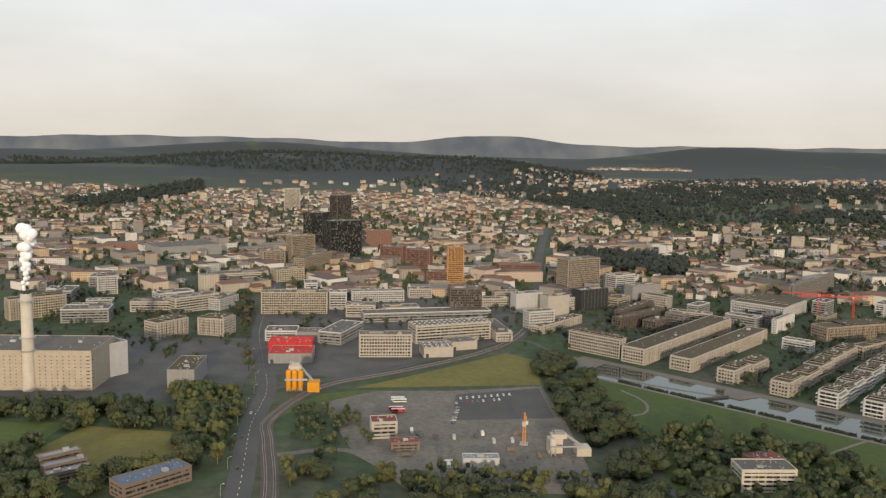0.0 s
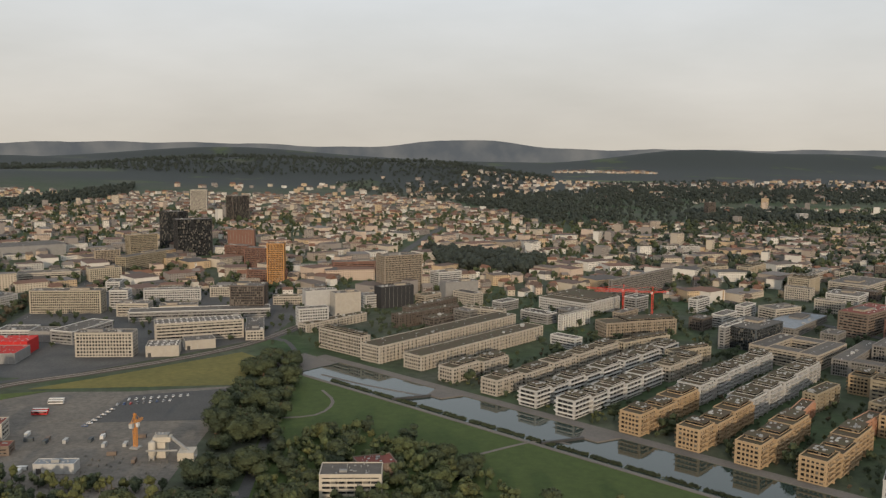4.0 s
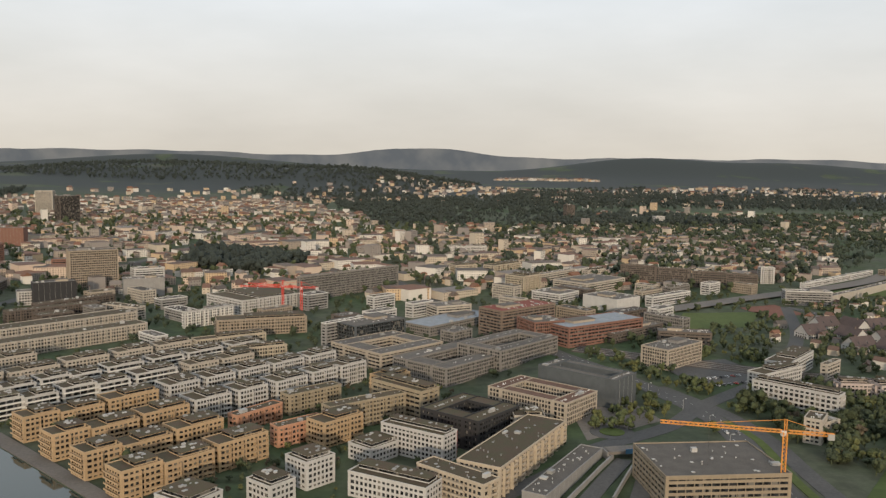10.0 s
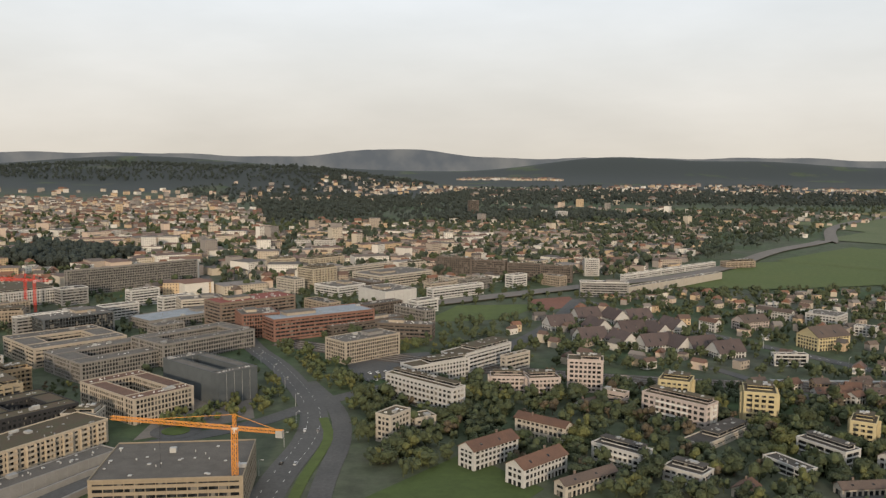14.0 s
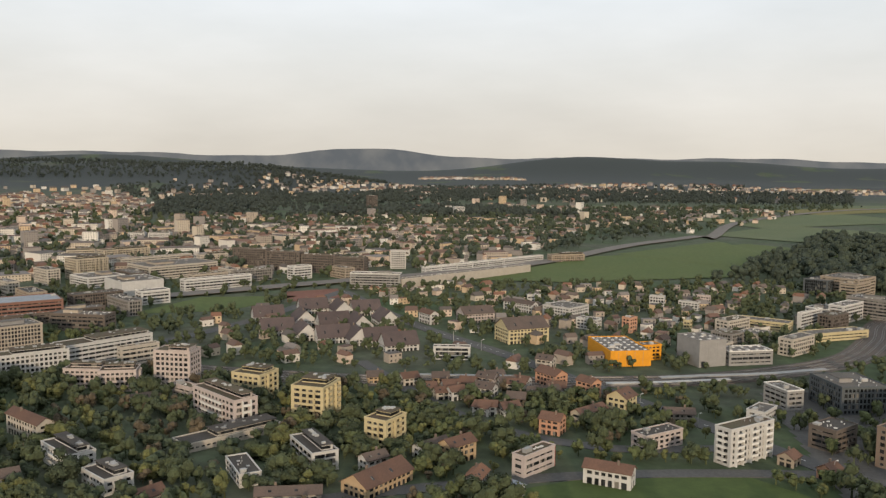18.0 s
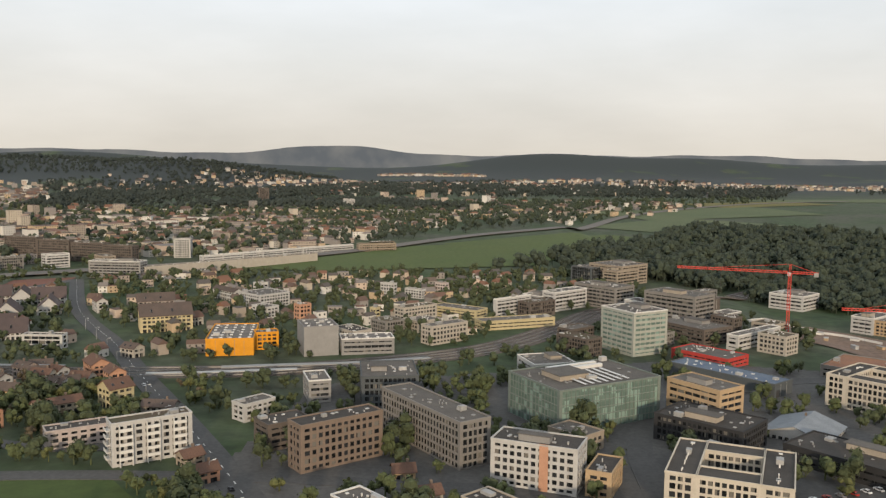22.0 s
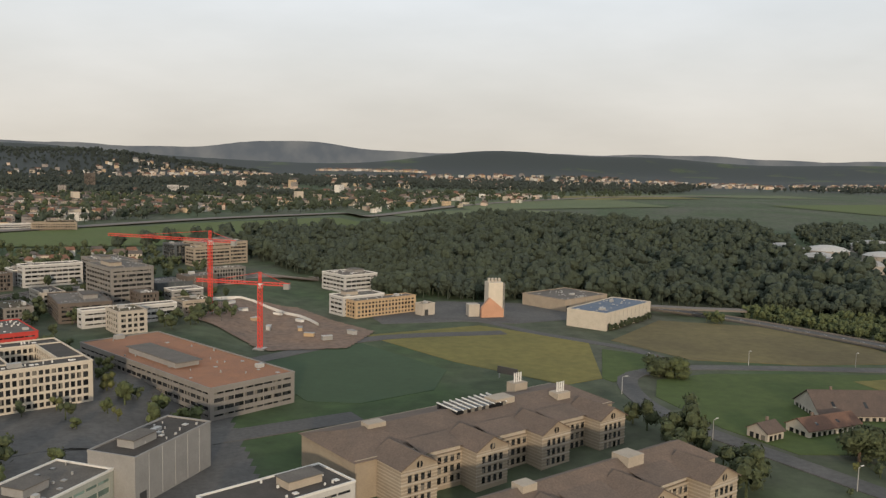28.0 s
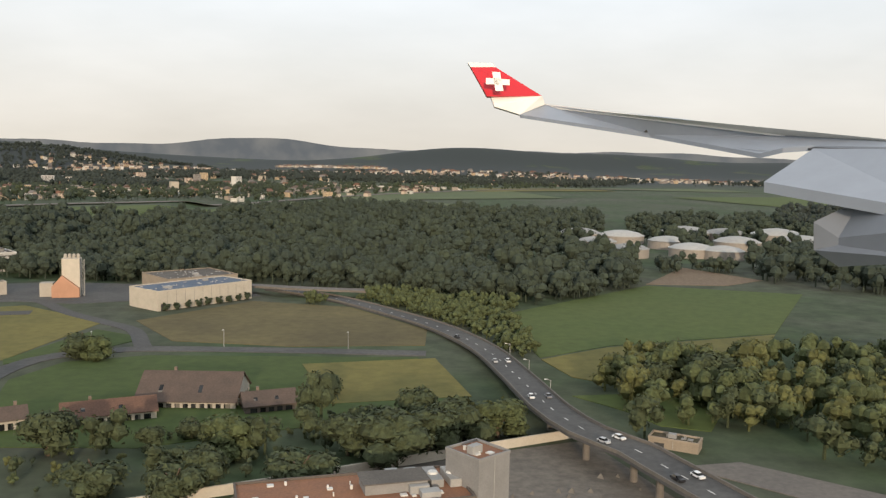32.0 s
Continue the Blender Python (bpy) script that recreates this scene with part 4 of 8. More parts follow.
def far_field(mat, x0, x1, y0, y1, turn, label):
    """A distant field that follows the lie of the land."""
    n, m = 16, 10
    c, s_ = math.cos(radians(turn)), math.sin(radians(turn))
    mx, my = (x0 + x1) / 2, (y0 + y1) / 2
    v = []
    for i in range(n + 1):
        for j in range(m + 1):
            px, py = (i / n - 0.5) * (x1 - x0), (j / m - 0.5) * (y1 - y0)
            qx, qy = mx + px * c - py * s_, my + px * s_ + py * c
            v.append((qx, qy, float(rise(qx, qy)) + 0.7))
    f = [(i * (m + 1) + j, (i + 1) * (m + 1) + j, (i + 1) * (m + 1) + j + 1, i * (m + 1) + j + 1) for i in range(n) for j in range(m)]
    fm = bpy.data.meshes.new("field")
    fm.from_pydata(v, [], f)
    fm.materials.append(mat)
    tagged(new("field", fm), label, "field", kind="structure")


FIELD = material("young_crop", (.080, .104, .046), 0.95, 0.5, 0.2, 0.6, 0.1, second=(.105, .118, .055), scale2=0.01)
far_field(FIELD, 1010, 1290, 1180, 1330, 20, "pale green far field")
far_field(DRY, 1180, 1420, 1390, 1500, 25, "dry yellow far field")
far_field(FIELD, 1330, 1700, 1560, 1700, 15, "pale green far field")
far_field(GRASS, 1480, 1900, 1250, 1420, 30, "green far field")
far_field(FIELD, 700, 1000, 1480, 1580, 10, "pale green far field")
far_field(DRY, 1500, 2100, 2750, 2950, 5, "dry yellow far field")
far_field(FIELD, 300, 900, 2750, 2950, 0, "pale green far field")
far_field(GRASS, 790, 1010, 770, 880, 42, "green field beyond the motorway")
far_field(FIELD, 960, 1160, 990, 1130, 42, "pale green field beyond the motorway")

# ---- buildings, each at its place: x, y, length, depth, height, turn ----

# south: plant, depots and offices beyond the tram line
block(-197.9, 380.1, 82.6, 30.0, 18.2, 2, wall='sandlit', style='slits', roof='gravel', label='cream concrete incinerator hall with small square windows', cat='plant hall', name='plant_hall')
block(-162, 395.4, 14.8, 16.0, 16.0, 55, wall='white', style='none', roof='gravel', label='pale windowless annex of the incinerator plant', cat='plant hall', name='plant_annex')
block(-118.8, 385.6, 12.4, 26.0, 8.6, 3, wall='concrete', style='none', roof='earth', label='grey hall with brown planted roof', cat='hall', name='hall')
block(-97, 550.8, 43.4, 12.0, 14.4, 5, wall='yellowish', style='grid', roof='gravel', label='yellow and white office slab with tall glazed bays', cat='office', name='office_building')
block(-70.3, 567.7, 12.0, 10.0, 11.9, 5, wall='white', style='band', label='white office wing with strip windows', cat='office', name='office_building')
block(-28.9, 439.8, 28.2, 9.0, 12.3, 4, wall='cream', style='punch', label='cream office slab with rows of small windows', cat='office', name='office_building')
block(-77.1, 428.3, 22.2, 18.0, 5.0, 4, wall='concrete', style='none', roof='red', label='low works hall with bright red upper wall', cat='hall', name='works_hall')
block(-80.3, 444.6, 23.1, 14.0, 6.6, 4, wall='red', style='none', roof='red', label='bright red metal-clad hall', cat='hall', name='red_hall')
block(-91.1, 475.1, 18.1, 14.0, 5.8, 4, wall='white', style='band', label='low white depot building', cat='hall', name='depot')
block(-74.5, 472.5, 14.0, 12.0, 5.8, 4, wall='concrete', style='none', label='low pale depot hall', cat='hall', name='depot')
block(-1.7, 444.2, 16.0, 14.0, 5.4, 12, wall='cream', style='none', roof='solar', label='cream low hall with rows of rooflights', cat='hall', name='depot')
block(11.7, 460.1, 15.5, 12.0, 4.7, 23, wall='cream', style='none', label='cream low hall with a flat gravel roof', cat='hall', name='depot')
block(-57.2, 477.9, 32.8, 14.1, 7.0, 73, wall='concrete', style='band', label='grey two-storey workshop with a flat gravel roof', cat='workshop', name='workshop')
block(5.8, 481, 46.7, 14.0, 10.3, 21, wall='cream', style='band', roof='solar', label='long cream workshop with striped windows', cat='workshop', name='workshop')
block(-9.1, 537.2, 83.9, 14.0, 5.7, 13, wall='concrete', style='band', roof='gravel', label='long low grey workshop', cat='workshop', name='workshop')
block(-52.4, 543.8, 19.4, 12.0, 8.1, 5, wall='cream', style='band', label='cream stepped office with a flat gravel roof', cat='office', name='office_building')
block(-26, 548, 23.0, 12.0, 6.3, 14, wall='yellowish', style='band', label='cream stepped office with a flat gravel roof', cat='office', name='office_building')
block(-45.2, 596.2, 37.6, 8.0, 8.0, 12, wall='white', style='punch', label='white flat-roofed office with a flat gravel roof', cat='office', name='office_building')
block(16.7, 560.3, 21.4, 10.0, 18.1, 5, wall='brown', style='grid', label='dark brown office tower with a close grid of windows', cat='office tower', name='office_tower')
block(33.7, 495.1, 38.7, 10.0, 5.3, -78, wall='cream', style='punch', label='small cream end house', cat='office', name='office_building')
block(-131.9, 485.7, 17.3, 14.0, 9.9, -15, wall='cream', style='punch', label='cream apartment block with a flat gravel roof', cat='apartment block', name='apartment_block')
block(-158.9, 477.9, 21.8, 12.0, 9.6, 55, wall='cream', style='punch', label='cream apartment block with a flat gravel roof', cat='apartment block', name='apartment_block')
block(-245.4, 608.2, 13.9, 10.0, 13.5, 25, wall='white', style='punch', label='white apartment tower with a flat gravel roof', cat='apartment block', name='apartment_tower')
block(-190.5, 549.8, 29.2, 12.0, 7.0, 5, wall='cream', style='band', label='cream office with strip windows', cat='office', name='office_building')
block(-184.5, 570, 25.1, 12.0, 9.5, 39, wall='white', style='band', label='white flat-roofed office with a flat gravel roof', cat='office', name='office_building')
block(-166, 553.7, 32.2, 12.0, 10.3, 45, wall='cream', style='band', label='cream office with strip windows', cat='office', name='office_building')
block(-150.3, 564.4, 21.8, 14.0, 7.5, 69, wall='white', style='punch', label='white office with a flat gravel roof', cat='office', name='office_building')
block(-221, 515.5, 28.2, 16.0, 8.3, 11, wall='concrete', style='band', roof='gravel', label='grey office with a slanted lattice crown', cat='office', name='office_building')
block(-257.1, 523.7, 34.2, 10.0, 13.2, 42, wall='yellowish', style='punch', label='row of yellowish apartment houses', cat='apartment block', name='apartment_block')
block(-161.4, 663.8, 43.6, 14.0, 8.8, 24, wall='cream', style='band', label='long cream office with a flat gravel roof', cat='office', name='office_building')
block(-125.3, 678.2, 24.2, 12.0, 10.0, 34, wall='yellowish', style='punch', label='yellowish office block with a flat gravel roof', cat='office', name='office_building')
block(-153.9, 757.2, 20.6, 12.0, 13.2, 27, wall='tan', style='grid', label='tan office block with a flat gravel roof', cat='office', name='office_building')
block(-111.1, 722.4, 53.0, 10.0, 15.1, 72, wall='olive', style='punch', label='olive office wing with a flat gravel roof', cat='office', name='office_building')
block(-132.4, 782.9, 26.1, 10.0, 24.1, 43, wall='olive', style='grid', label='olive-brown office tower with a flat gravel roof', cat='office tower', name='office_tower')
block(-314.2, 826.1, 37.2, 18.0, 8.3, 8, wall='redbrick', style='none', label='red brick hall with a flat gravel roof', cat='hall', name='hall')
block(-251.6, 810.5, 61.3, 40.0, 10.6, 39, wall='concrete', style='none', roof='gravel', label='wide grey trade fair hall', cat='hall', name='trade_hall')
block(-130.6, 871.3, 22.8, 16.0, 37.5, -19, wall='charcoal', style='curtain', label='dark glass high-rise with a flat gravel roof', cat='tower', name='high_rise')
block(-97.1, 822.3, 32.9, 18.0, 34.8, 28, wall='charcoal', style='curtain', label='dark glass high-rise slab', cat='tower', name='high_rise')
block(-145.6, 1202.5, 27.9, 16.0, 34.8, 50, wall='brown', style='curtain', label='dark bronze high-rise with a flat gravel roof', cat='tower', name='high_rise')
block(-241.2, 1347.7, 25.2, 16.0, 35.7, 9, wall='cream', style='band', label='pale lit high-rise hotel tower', cat='tower', name='high_rise')

# brown brick group round the tower whose wall colour holds the orange sunlight
block(11.6, 672.1, 13.3, 12.0, 31.4, 4, wall='sunlitbrick', style='grid', label='brick high-rise with low orange sun put into its wall colour', cat='tower', name='high_rise')
block(3.9, 674, 29.4, 12.0, 10.6, -6, wall='redbrick', style='grid', label='brown brick office wing', cat='office', name='office_building')
block(-19.7, 755.4, 22.6, 12.0, 16.9, -13, wall='redbrick', style='grid', label='brown brick residential tower', cat='tower', name='high_rise')
block(-45.3, 788.2, 22.5, 12.0, 14.6, -15, wall='redbrick', style='grid', label='brown brick residential tower', cat='tower', name='high_rise')
block(-66.7, 890.4, 27.2, 12.0, 17.7, 6, wall='redbrick', style='none', label='red brick tower under scaffold', cat='tower', name='high_rise')
block(16.7, 554.1, 21.4, 14.0, 18.3, 4, wall='brown', style='grid', label='dark brown gridded office', cat='office tower', name='office_tower')
block(23.9, 723.2, 19.6, 10.0, 6.6, 5, wall='white', style='none', label='low white hall with a flat gravel roof', cat='hall', name='hall')
block(67.5, 725.8, 38.0, 12.0, 11.2, 14, wall='redbrick', style='band', label='brown brick office row', cat='office', name='office_building')

# white office group and the rounded gridded tower
block(62.6, 519.3, 18.3, 8.0, 12.3, 23, wall='white', style='punch', label='white office block with punched windows', cat='office', name='office_building')
block(59.8, 570.1, 21.2, 8.0, 14.6, 25, wall='white', style='none', label='white and grey office block', cat='office', name='office_building')
block(77.9, 560.5, 17.6, 10.0, 15.0, 28, wall='cream', style='none', label='cream windowless office wall', cat='office', name='office_building')
block(95.9, 592.3, 21.8, 10.0, 8.7, 31, wall='white', style='punch', label='white stepped house with a flat gravel roof', cat='office', name='office_building')
block(108.4, 651.4, 32.1, 14.0, 28.0, 31, wall='tan', style='grid', label='beige rounded tower with fine gridded facade', cat='tower', name='office_tower')
block(107.7, 592.1, 25.3, 10.0, 14.3, 32, wall='charcoal', style='none', label='dark windowless annex with a flat gravel roof', cat='office', name='office_building')
block(143.7, 660.3, 20.9, 12.0, 14.3, 33, wall='white', style='band', label='white slab with glazed end', cat='office', name='office_building')
block(153.1, 624.4, 26.0, 10.0, 12.7, 24, wall='concrete', style='none', label='grey windowless office with a flat gravel roof', cat='office', name='office_building')

# perimeter blocks at the lake's head
block(88.5, 460.2, 6.8, 33.2, 10.7, 48, wall='cream', style='grid', label='cream apartment block with dark vertical windows', cat='apartment block', name='apartment_block')
block(141.9, 482.1, 115.7, 13.5, 8.7, 49, wall='cream', style='punch', label='long cream apartment row beside the lake promenade', cat='apartment block', name='apartment_row')
block(159.9, 463, 102.1, 11.9, 7.2, 48, wall='cream', style='punch', label='long cream apartment row with brown roof terrace', cat='apartment block', name='apartment_row')
block(74.9, 524.1, 49.7, 7.0, 5.0, 50, wall='cream', style='punch', label='cream apartment row behind the corner block', cat='apartment block', name='apartment_row')
block(130.7, 539, 51.1, 7.0, 8.0, 44, wall='brown', style='punch', label='brown shaded apartment row', cat='apartment block', name='apartment_row')
block(133, 562.7, 50.1, 6.0, 8.4, 53, wall='brown', style='band', label='long brown courtyard apartment row', cat='apartment block', name='apartment_row')
block(167.4, 548.3, 27.1, 7.0, 7.5, -26, wall='cream', style='band', label='cream courtyard row with white parapet', cat='apartment block', name='apartment_row')

# blocks behind the rows
block(221.7, 530.1, 32.0, 2.5, 9.1, 48, wall='white', style='punch', label='white apartment block with scattered dark windows', cat='apartment block', name='apartment_block')
block(234.2, 586.4, 41.8, 37.5, 8.9, 48, wall='white', style='punch', label='white apartment ring with roof terraces', cat='apartment block', name='apartment_block')
block(255, 510.4, 47.2, 13.1, 8.7, 19, wall='tan', style='punch', court=True, label='tan apartment ring with checkered windows', cat='apartment block', name='apartment_block')
block(248.4, 466.6, 35.3, 6.8, 7.4, 34, wall='yellowish', style='grid', label='yellowish apartment block with tall loggias', cat='apartment block', name='apartment_block')
block(266.5, 444.9, 26.3, 6.4, 7.1, 29, wall='yellowish', style='grid', label='yellowish apartment block with tall loggias', cat='apartment block', name='apartment_block')
block(326, 452.4, 39.3, 35.1, 8.2, 45, wall='sand', style='band', court=True, label='sand-coloured office with continuous strip windows', cat='office', name='office_building')
block(359.9, 433.2, 55.2, 31.2, 7.9, 48, wall='greige', style='grid', court=True, label='grey-brown office ring with regular windows', cat='office', name='office_building')
block(383.1, 449.3, 45.2, 25.2, 10.5, 48, wall='greige', style='grid', court=True, label='pale office ring with glazed court', cat='office', name='office_building')
block(407.1, 381.6, 15.8, 34.5, 11.5, 48, wall='slate', style='none', court=True, label='dark green-grey metal-clad office with skylit court', cat='office', name='office_building')
block(304.3, 486.1, 33.0, 3.8, 12.4, 48, wall='concrete', style='band', label='dark grey office with pale floor bands', cat='office', name='office_building')
block(313.9, 486.9, 33.1, 22.3, 12.3, 44, wall='slate', style='curtain', label='blue-grey glass office with a flat gravel roof', cat='office', name='office_building')
block(357.6, 531.6, 57.8, 20.8, 5.3, 48, wall='greige', style='punch', roof='metal', label='grey office with pale glass roof light', cat='office', name='office_building')
block(357.3, 553.6, 22.9, 14.2, 9.6, 27, wall='cream', style='band', label='cream banded office with a flat gravel roof', cat='office', name='office_building')
block(453.5, 496.9, 45.0, 8.1, 4.9, 43, wall='brown', style='band', label='brown low office wing', cat='office', name='office_building')
block(474.6, 478.2, 26.0, 9.0, 7.3, -10, wall='brown', style='band', label='brown office wing with strip windows', cat='office', name='office_building')
block(290.5, 643.6, 93.0, 2.8, 16.6, 48, wall='greige', style='grid', label='long brown gridded office with roof pavilions', cat='office', name='office_building')
block(460.6, 584.4, 23.2, 26.8, 8.2, 40, wall='white', style='none', label='white windowless office block', cat='office', name='office_building')
block(429.4, 612.7, 23.0, 22.2, 6.3, 48, wall='white', style='band', label='white low office with a flat gravel roof', cat='office', name='office_building')
block(411.3, 643.1, 20.8, 16.0, 12.9, 48, wall='yellowish', style='grid', label='yellowish apartment block with a flat gravel roof', cat='apartment block', name='apartment_block')
block(371.8, 730.9, 19.1, 16.1, 9.8, 24, wall='yellowish', style='grid', label='yellowish apartment block with a flat gravel roof', cat='apartment block', name='apartment_block')
block(404, 729.1, 36.0, 10.5, 9.8, 48, wall='yellowish', style='grid', label='yellowish apartment block with a flat gravel roof', cat='apartment block', name='apartment_block')
block(460.7, 658.2, 47.8, 29.1, 8.5, 45, wall='cream', style='band', label='cream office with strip windows', cat='office', name='office_building')
block(439.1, 690.5, 53.8, 5.5, 8.7, 48, wall='cream', style='band', label='cream office with strip windows', cat='office', name='office_building')
block(502.2, 603.5, 42.5, 5.8, 6.8, 40, wall='white', style='band', label='white office with strip windows', cat='office', name='office_building')
block(473.6, 708.5, 21.5, 6.2, 8.4, 40, wall='cream', style='punch', label='cream apartment tower with a flat gravel roof', cat='apartment block', name='apartment_tower')
block(504.6, 693.4, 26.0, 7.0, 14.1, -19, wall='brown', style='punch', label='brown brick apartment slab', cat='apartment block', name='apartment_slab')
block(528.9, 685.2, 25.4, 7.0, 13.1, -19, wall='brown', style='punch', label='brown brick apartment slab', cat='apartment block', name='apartment_slab')
block(553.7, 676.8, 24.7, 7.0, 12.2, -19, wall='brown', style='punch', label='brown brick apartment slab', cat='apartment block', name='apartment_slab')
block(574.2, 670, 24.1, 7.0, 11.4, -19, wall='brown', style='punch', label='brown brick apartment slab', cat='apartment block', name='apartment_slab')
block(369.4, 861.6, 14.5, 8.0, 9.4, 2, wall='white', style='punch', label='white apartment tower with a flat gravel roof', cat='apartment block', name='apartment_tower')
block(390, 860.4, 19.3, 8.0, 9.5, 2, wall='white', style='punch', label='white apartment tower with a flat gravel roof', cat='apartment block', name='apartment_tower')
block(595.4, 607.6, 29.8, 9.0, 9.2, -7, wall='concrete', style='band', label='banded grey office at the end of a long wall', cat='office', name='office_building')
block(652.3, 646.6, 116.4, 5.0, 5.7, 42, wall='cream', style='none', label='long cream noise-barrier apartment wall', cat='apartment wall', name='barrier_building')
block(637.6, 689, 37.4, 4.0, 4.0, 41, wall='white', style='band', label='white terraced row house with dark roof', cat='terraced house', name='terraced_house')
block(648.9, 698.2, 38.6, 4.0, 4.1, 41, wall='white', style='band', label='white terraced row house with dark roof', cat='terraced house', name='terraced_house')
block(660.5, 707.6, 39.9, 4.0, 4.2, 41, wall='white', style='band', label='white terraced row house with dark roof', cat='terraced house', name='terraced_house')
block(672.5, 717.4, 41.2, 4.0, 4.2, 41, wall='white', style='band', label='white terraced row house with dark roof', cat='terraced house', name='terraced_house')
block(685, 727.5, 42.6, 4.0, 4.3, 41, wall='white', style='band', label='white terraced row house with dark roof', cat='terraced house', name='terraced_house')
block(697.8, 737.9, 44.0, 4.0, 4.4, 41, wall='white', style='band', label='white terraced row house with dark roof', cat='terraced house', name='terraced_house')
block(605.7, 700.9, 10.9, 6.0, 12.5, 2, wall='white', style='punch', label='white apartment tower with a flat gravel roof', cat='apartment block', name='apartment_tower')
block(732.6, 747.9, 27.7, 8.0, 5.4, 17, wall='tan', style='punch', label='tan apartment block with a flat gravel roof', cat='apartment block', name='apartment_block')

block(551.0, 1299.0, 13.0, 11.0, 26.0, 20, wall='brown', style='grid', label='dark brown apartment tower above the woods', cat='tower', name='high_rise')
block(672.0, 1252.0, 14.0, 10.0, 15.0, 15, wall='white', style='punch', label='white apartment tower standing alone among trees', cat='tower', name='high_rise')

# lakefront rows, northern part
block(387.5, 363.5, 21.5, 33.7, 10.0, 49.4, wall='sand', style='grid', roof='tile', label='sand-coloured office ring with russet roof', cat='office', name='office_building', court=True)
block(360.0, 341.1, 24.0, 24.2, 10.2, 51.1, wall='charcoal', style='punch', roof='earth', label='black-brown apartment ring with white window frames', cat='apartment block', name='apartment_block', court=True)
block(342.7, 322.4, 7.9, 24.1, 9.3, 55.6, wall='white', style='punch', roof='earth', label='white apartment block with a red gable wall', cat='apartment block', name='apartment_block', end='redend', stacks=False)
block(328.5, 319.9, 11.9, 10.2, 5.0, 48.0, wall='white', style='punch', roof='earth', label='white apartment cube with recessed attic storey', cat='apartment block', name='apartment_cube')
block(311.7, 298.9, 10.5, 9.8, 8.2, 46.4, wall='white', style='punch', roof='earth', label='white apartment cube with recessed attic storey', cat='apartment block', name='apartment_cube')
block(303.2, 284.0, 8.9, 9.9, 6.8, 50.1, wall='white', style='punch', roof='earth', label='white apartment cube with recessed attic storey', cat='apartment block', name='apartment_cube')
block(283.9, 273.6, 11.6, 12.7, 6.9, 57.1, wall='white', style='punch', roof='earth', label='white apartment cube with recessed attic storey', cat='apartment block', name='apartment_cube')
block(336.7, 286.8, 9.2, 25.1, 7.0, 60.1, wall='white', style='punch', roof='earth', label='white apartment block with a red gable wall', cat='apartment block', name='apartment_block', end='redend', stacks=False)
block(301.7, 371.7, 23.6, 6.0, 7.6, 43.4, wall='olive', style='punch', roof='earth', label='olive-yellow apartment row with punched windows', cat='apartment block', name='apartment_block')
block(323.2, 353.5, 31.8, 6.0, 9.3, 37.1, wall='olive', style='punch', roof='earth', label='olive-yellow apartment row with punched windows', cat='apartment block', name='apartment_block')
block(284.9, 352.2, 20.8, 5.0, 5.7, 53.1, wall='salmon', style='punch', roof='earth', label='salmon-orange apartment block with loggias', cat='apartment block', name='apartment_block')
block(302.4, 335.1, 18.4, 5.0, 6.8, 42.6, wall='salmon', style='punch', roof='earth', label='salmon-orange apartment block with loggias', cat='apartment block', name='apartment_block')
block(430.8, 490.3, 53.2, 20.0, 10.2, 34.1, wall='redbrick', style='band', roof='metal', label='red brick office with glazed roof', cat='office', name='office_building')
block(402.9, 486.1, 17.8, 18.0, 11.5, 23.3, wall='redbrick', style='grid', roof='gravel', label='red brick office wing', cat='office', name='office_building')
block(394.0, 514.2, 42.5, 17.2, 15.0, 40.7, wall='brick', style='band', roof='redroof', label='red-banded office with dark red roof', cat='office', name='office_building')
block(457.2, 439.1, 29.3, 14.0, 9.1, 42.9, wall='sand', style='grid', roof='gravel', label='sand-coloured office slab with tall ribs', cat='office', name='office_building')
block(336.9, 369.7, 9.7, 26.1, 10.6, 47, wall='olive', style='band', label='olive apartment block with window bands', cat='apartment block', name='apartment_block')
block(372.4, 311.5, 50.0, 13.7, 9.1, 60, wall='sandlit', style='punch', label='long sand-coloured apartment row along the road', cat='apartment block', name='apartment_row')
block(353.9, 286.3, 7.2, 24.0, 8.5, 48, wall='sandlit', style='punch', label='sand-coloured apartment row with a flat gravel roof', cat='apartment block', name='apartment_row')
block(379.6, 339.6, 10.5, 8.0, 7.7, 1, wall='cream', style='punch', label='cream apartment wing behind the road row', cat='apartment block', name='apartment_block')
block(423.7, 287.5, 34.5, 26.0, 9.5, 5, wall='scaffold', style='band', label='building shell wrapped in scaffold and netting', cat='building site', name='shell_building')

# housing estate with towers
block(542.1, 387.3, 12.8, 8.0, 11.7, -11.0, wall='pinkwhite', style='punch', roof='gravel', label='pinkish white apartment tower with small square windows', cat='apartment block', name='apartment_tower', stacks=False)
block(483.4, 366.9, 6.4, 31.7, 9.0, 45.7, wall='white', style='balcony', roof='gravel', label='long white stepped apartment block with stacked balconies', cat='apartment block', name='apartment_block')
block(487.6, 397.3, 26.6, 8.0, 8.2, 35.5, wall='white', style='punch', roof='gravel', label='white flat-roofed apartment block with square windows', cat='apartment block', name='apartment_block', stacks=False)
block(504.7, 423.0, 33.7, 10.0, 7.8, 48.7, wall='white', style='band', roof='gravel', label='white terraced apartment block with roof terraces', cat='apartment block', name='apartment_block', stacks=False)
block(519.6, 416.1, 14.7, 3.0, 6.8, 43.6, wall='cream', style='band', roof='gravel', label='cream terraced apartment wing', cat='apartment block', name='apartment_block', stacks=False)
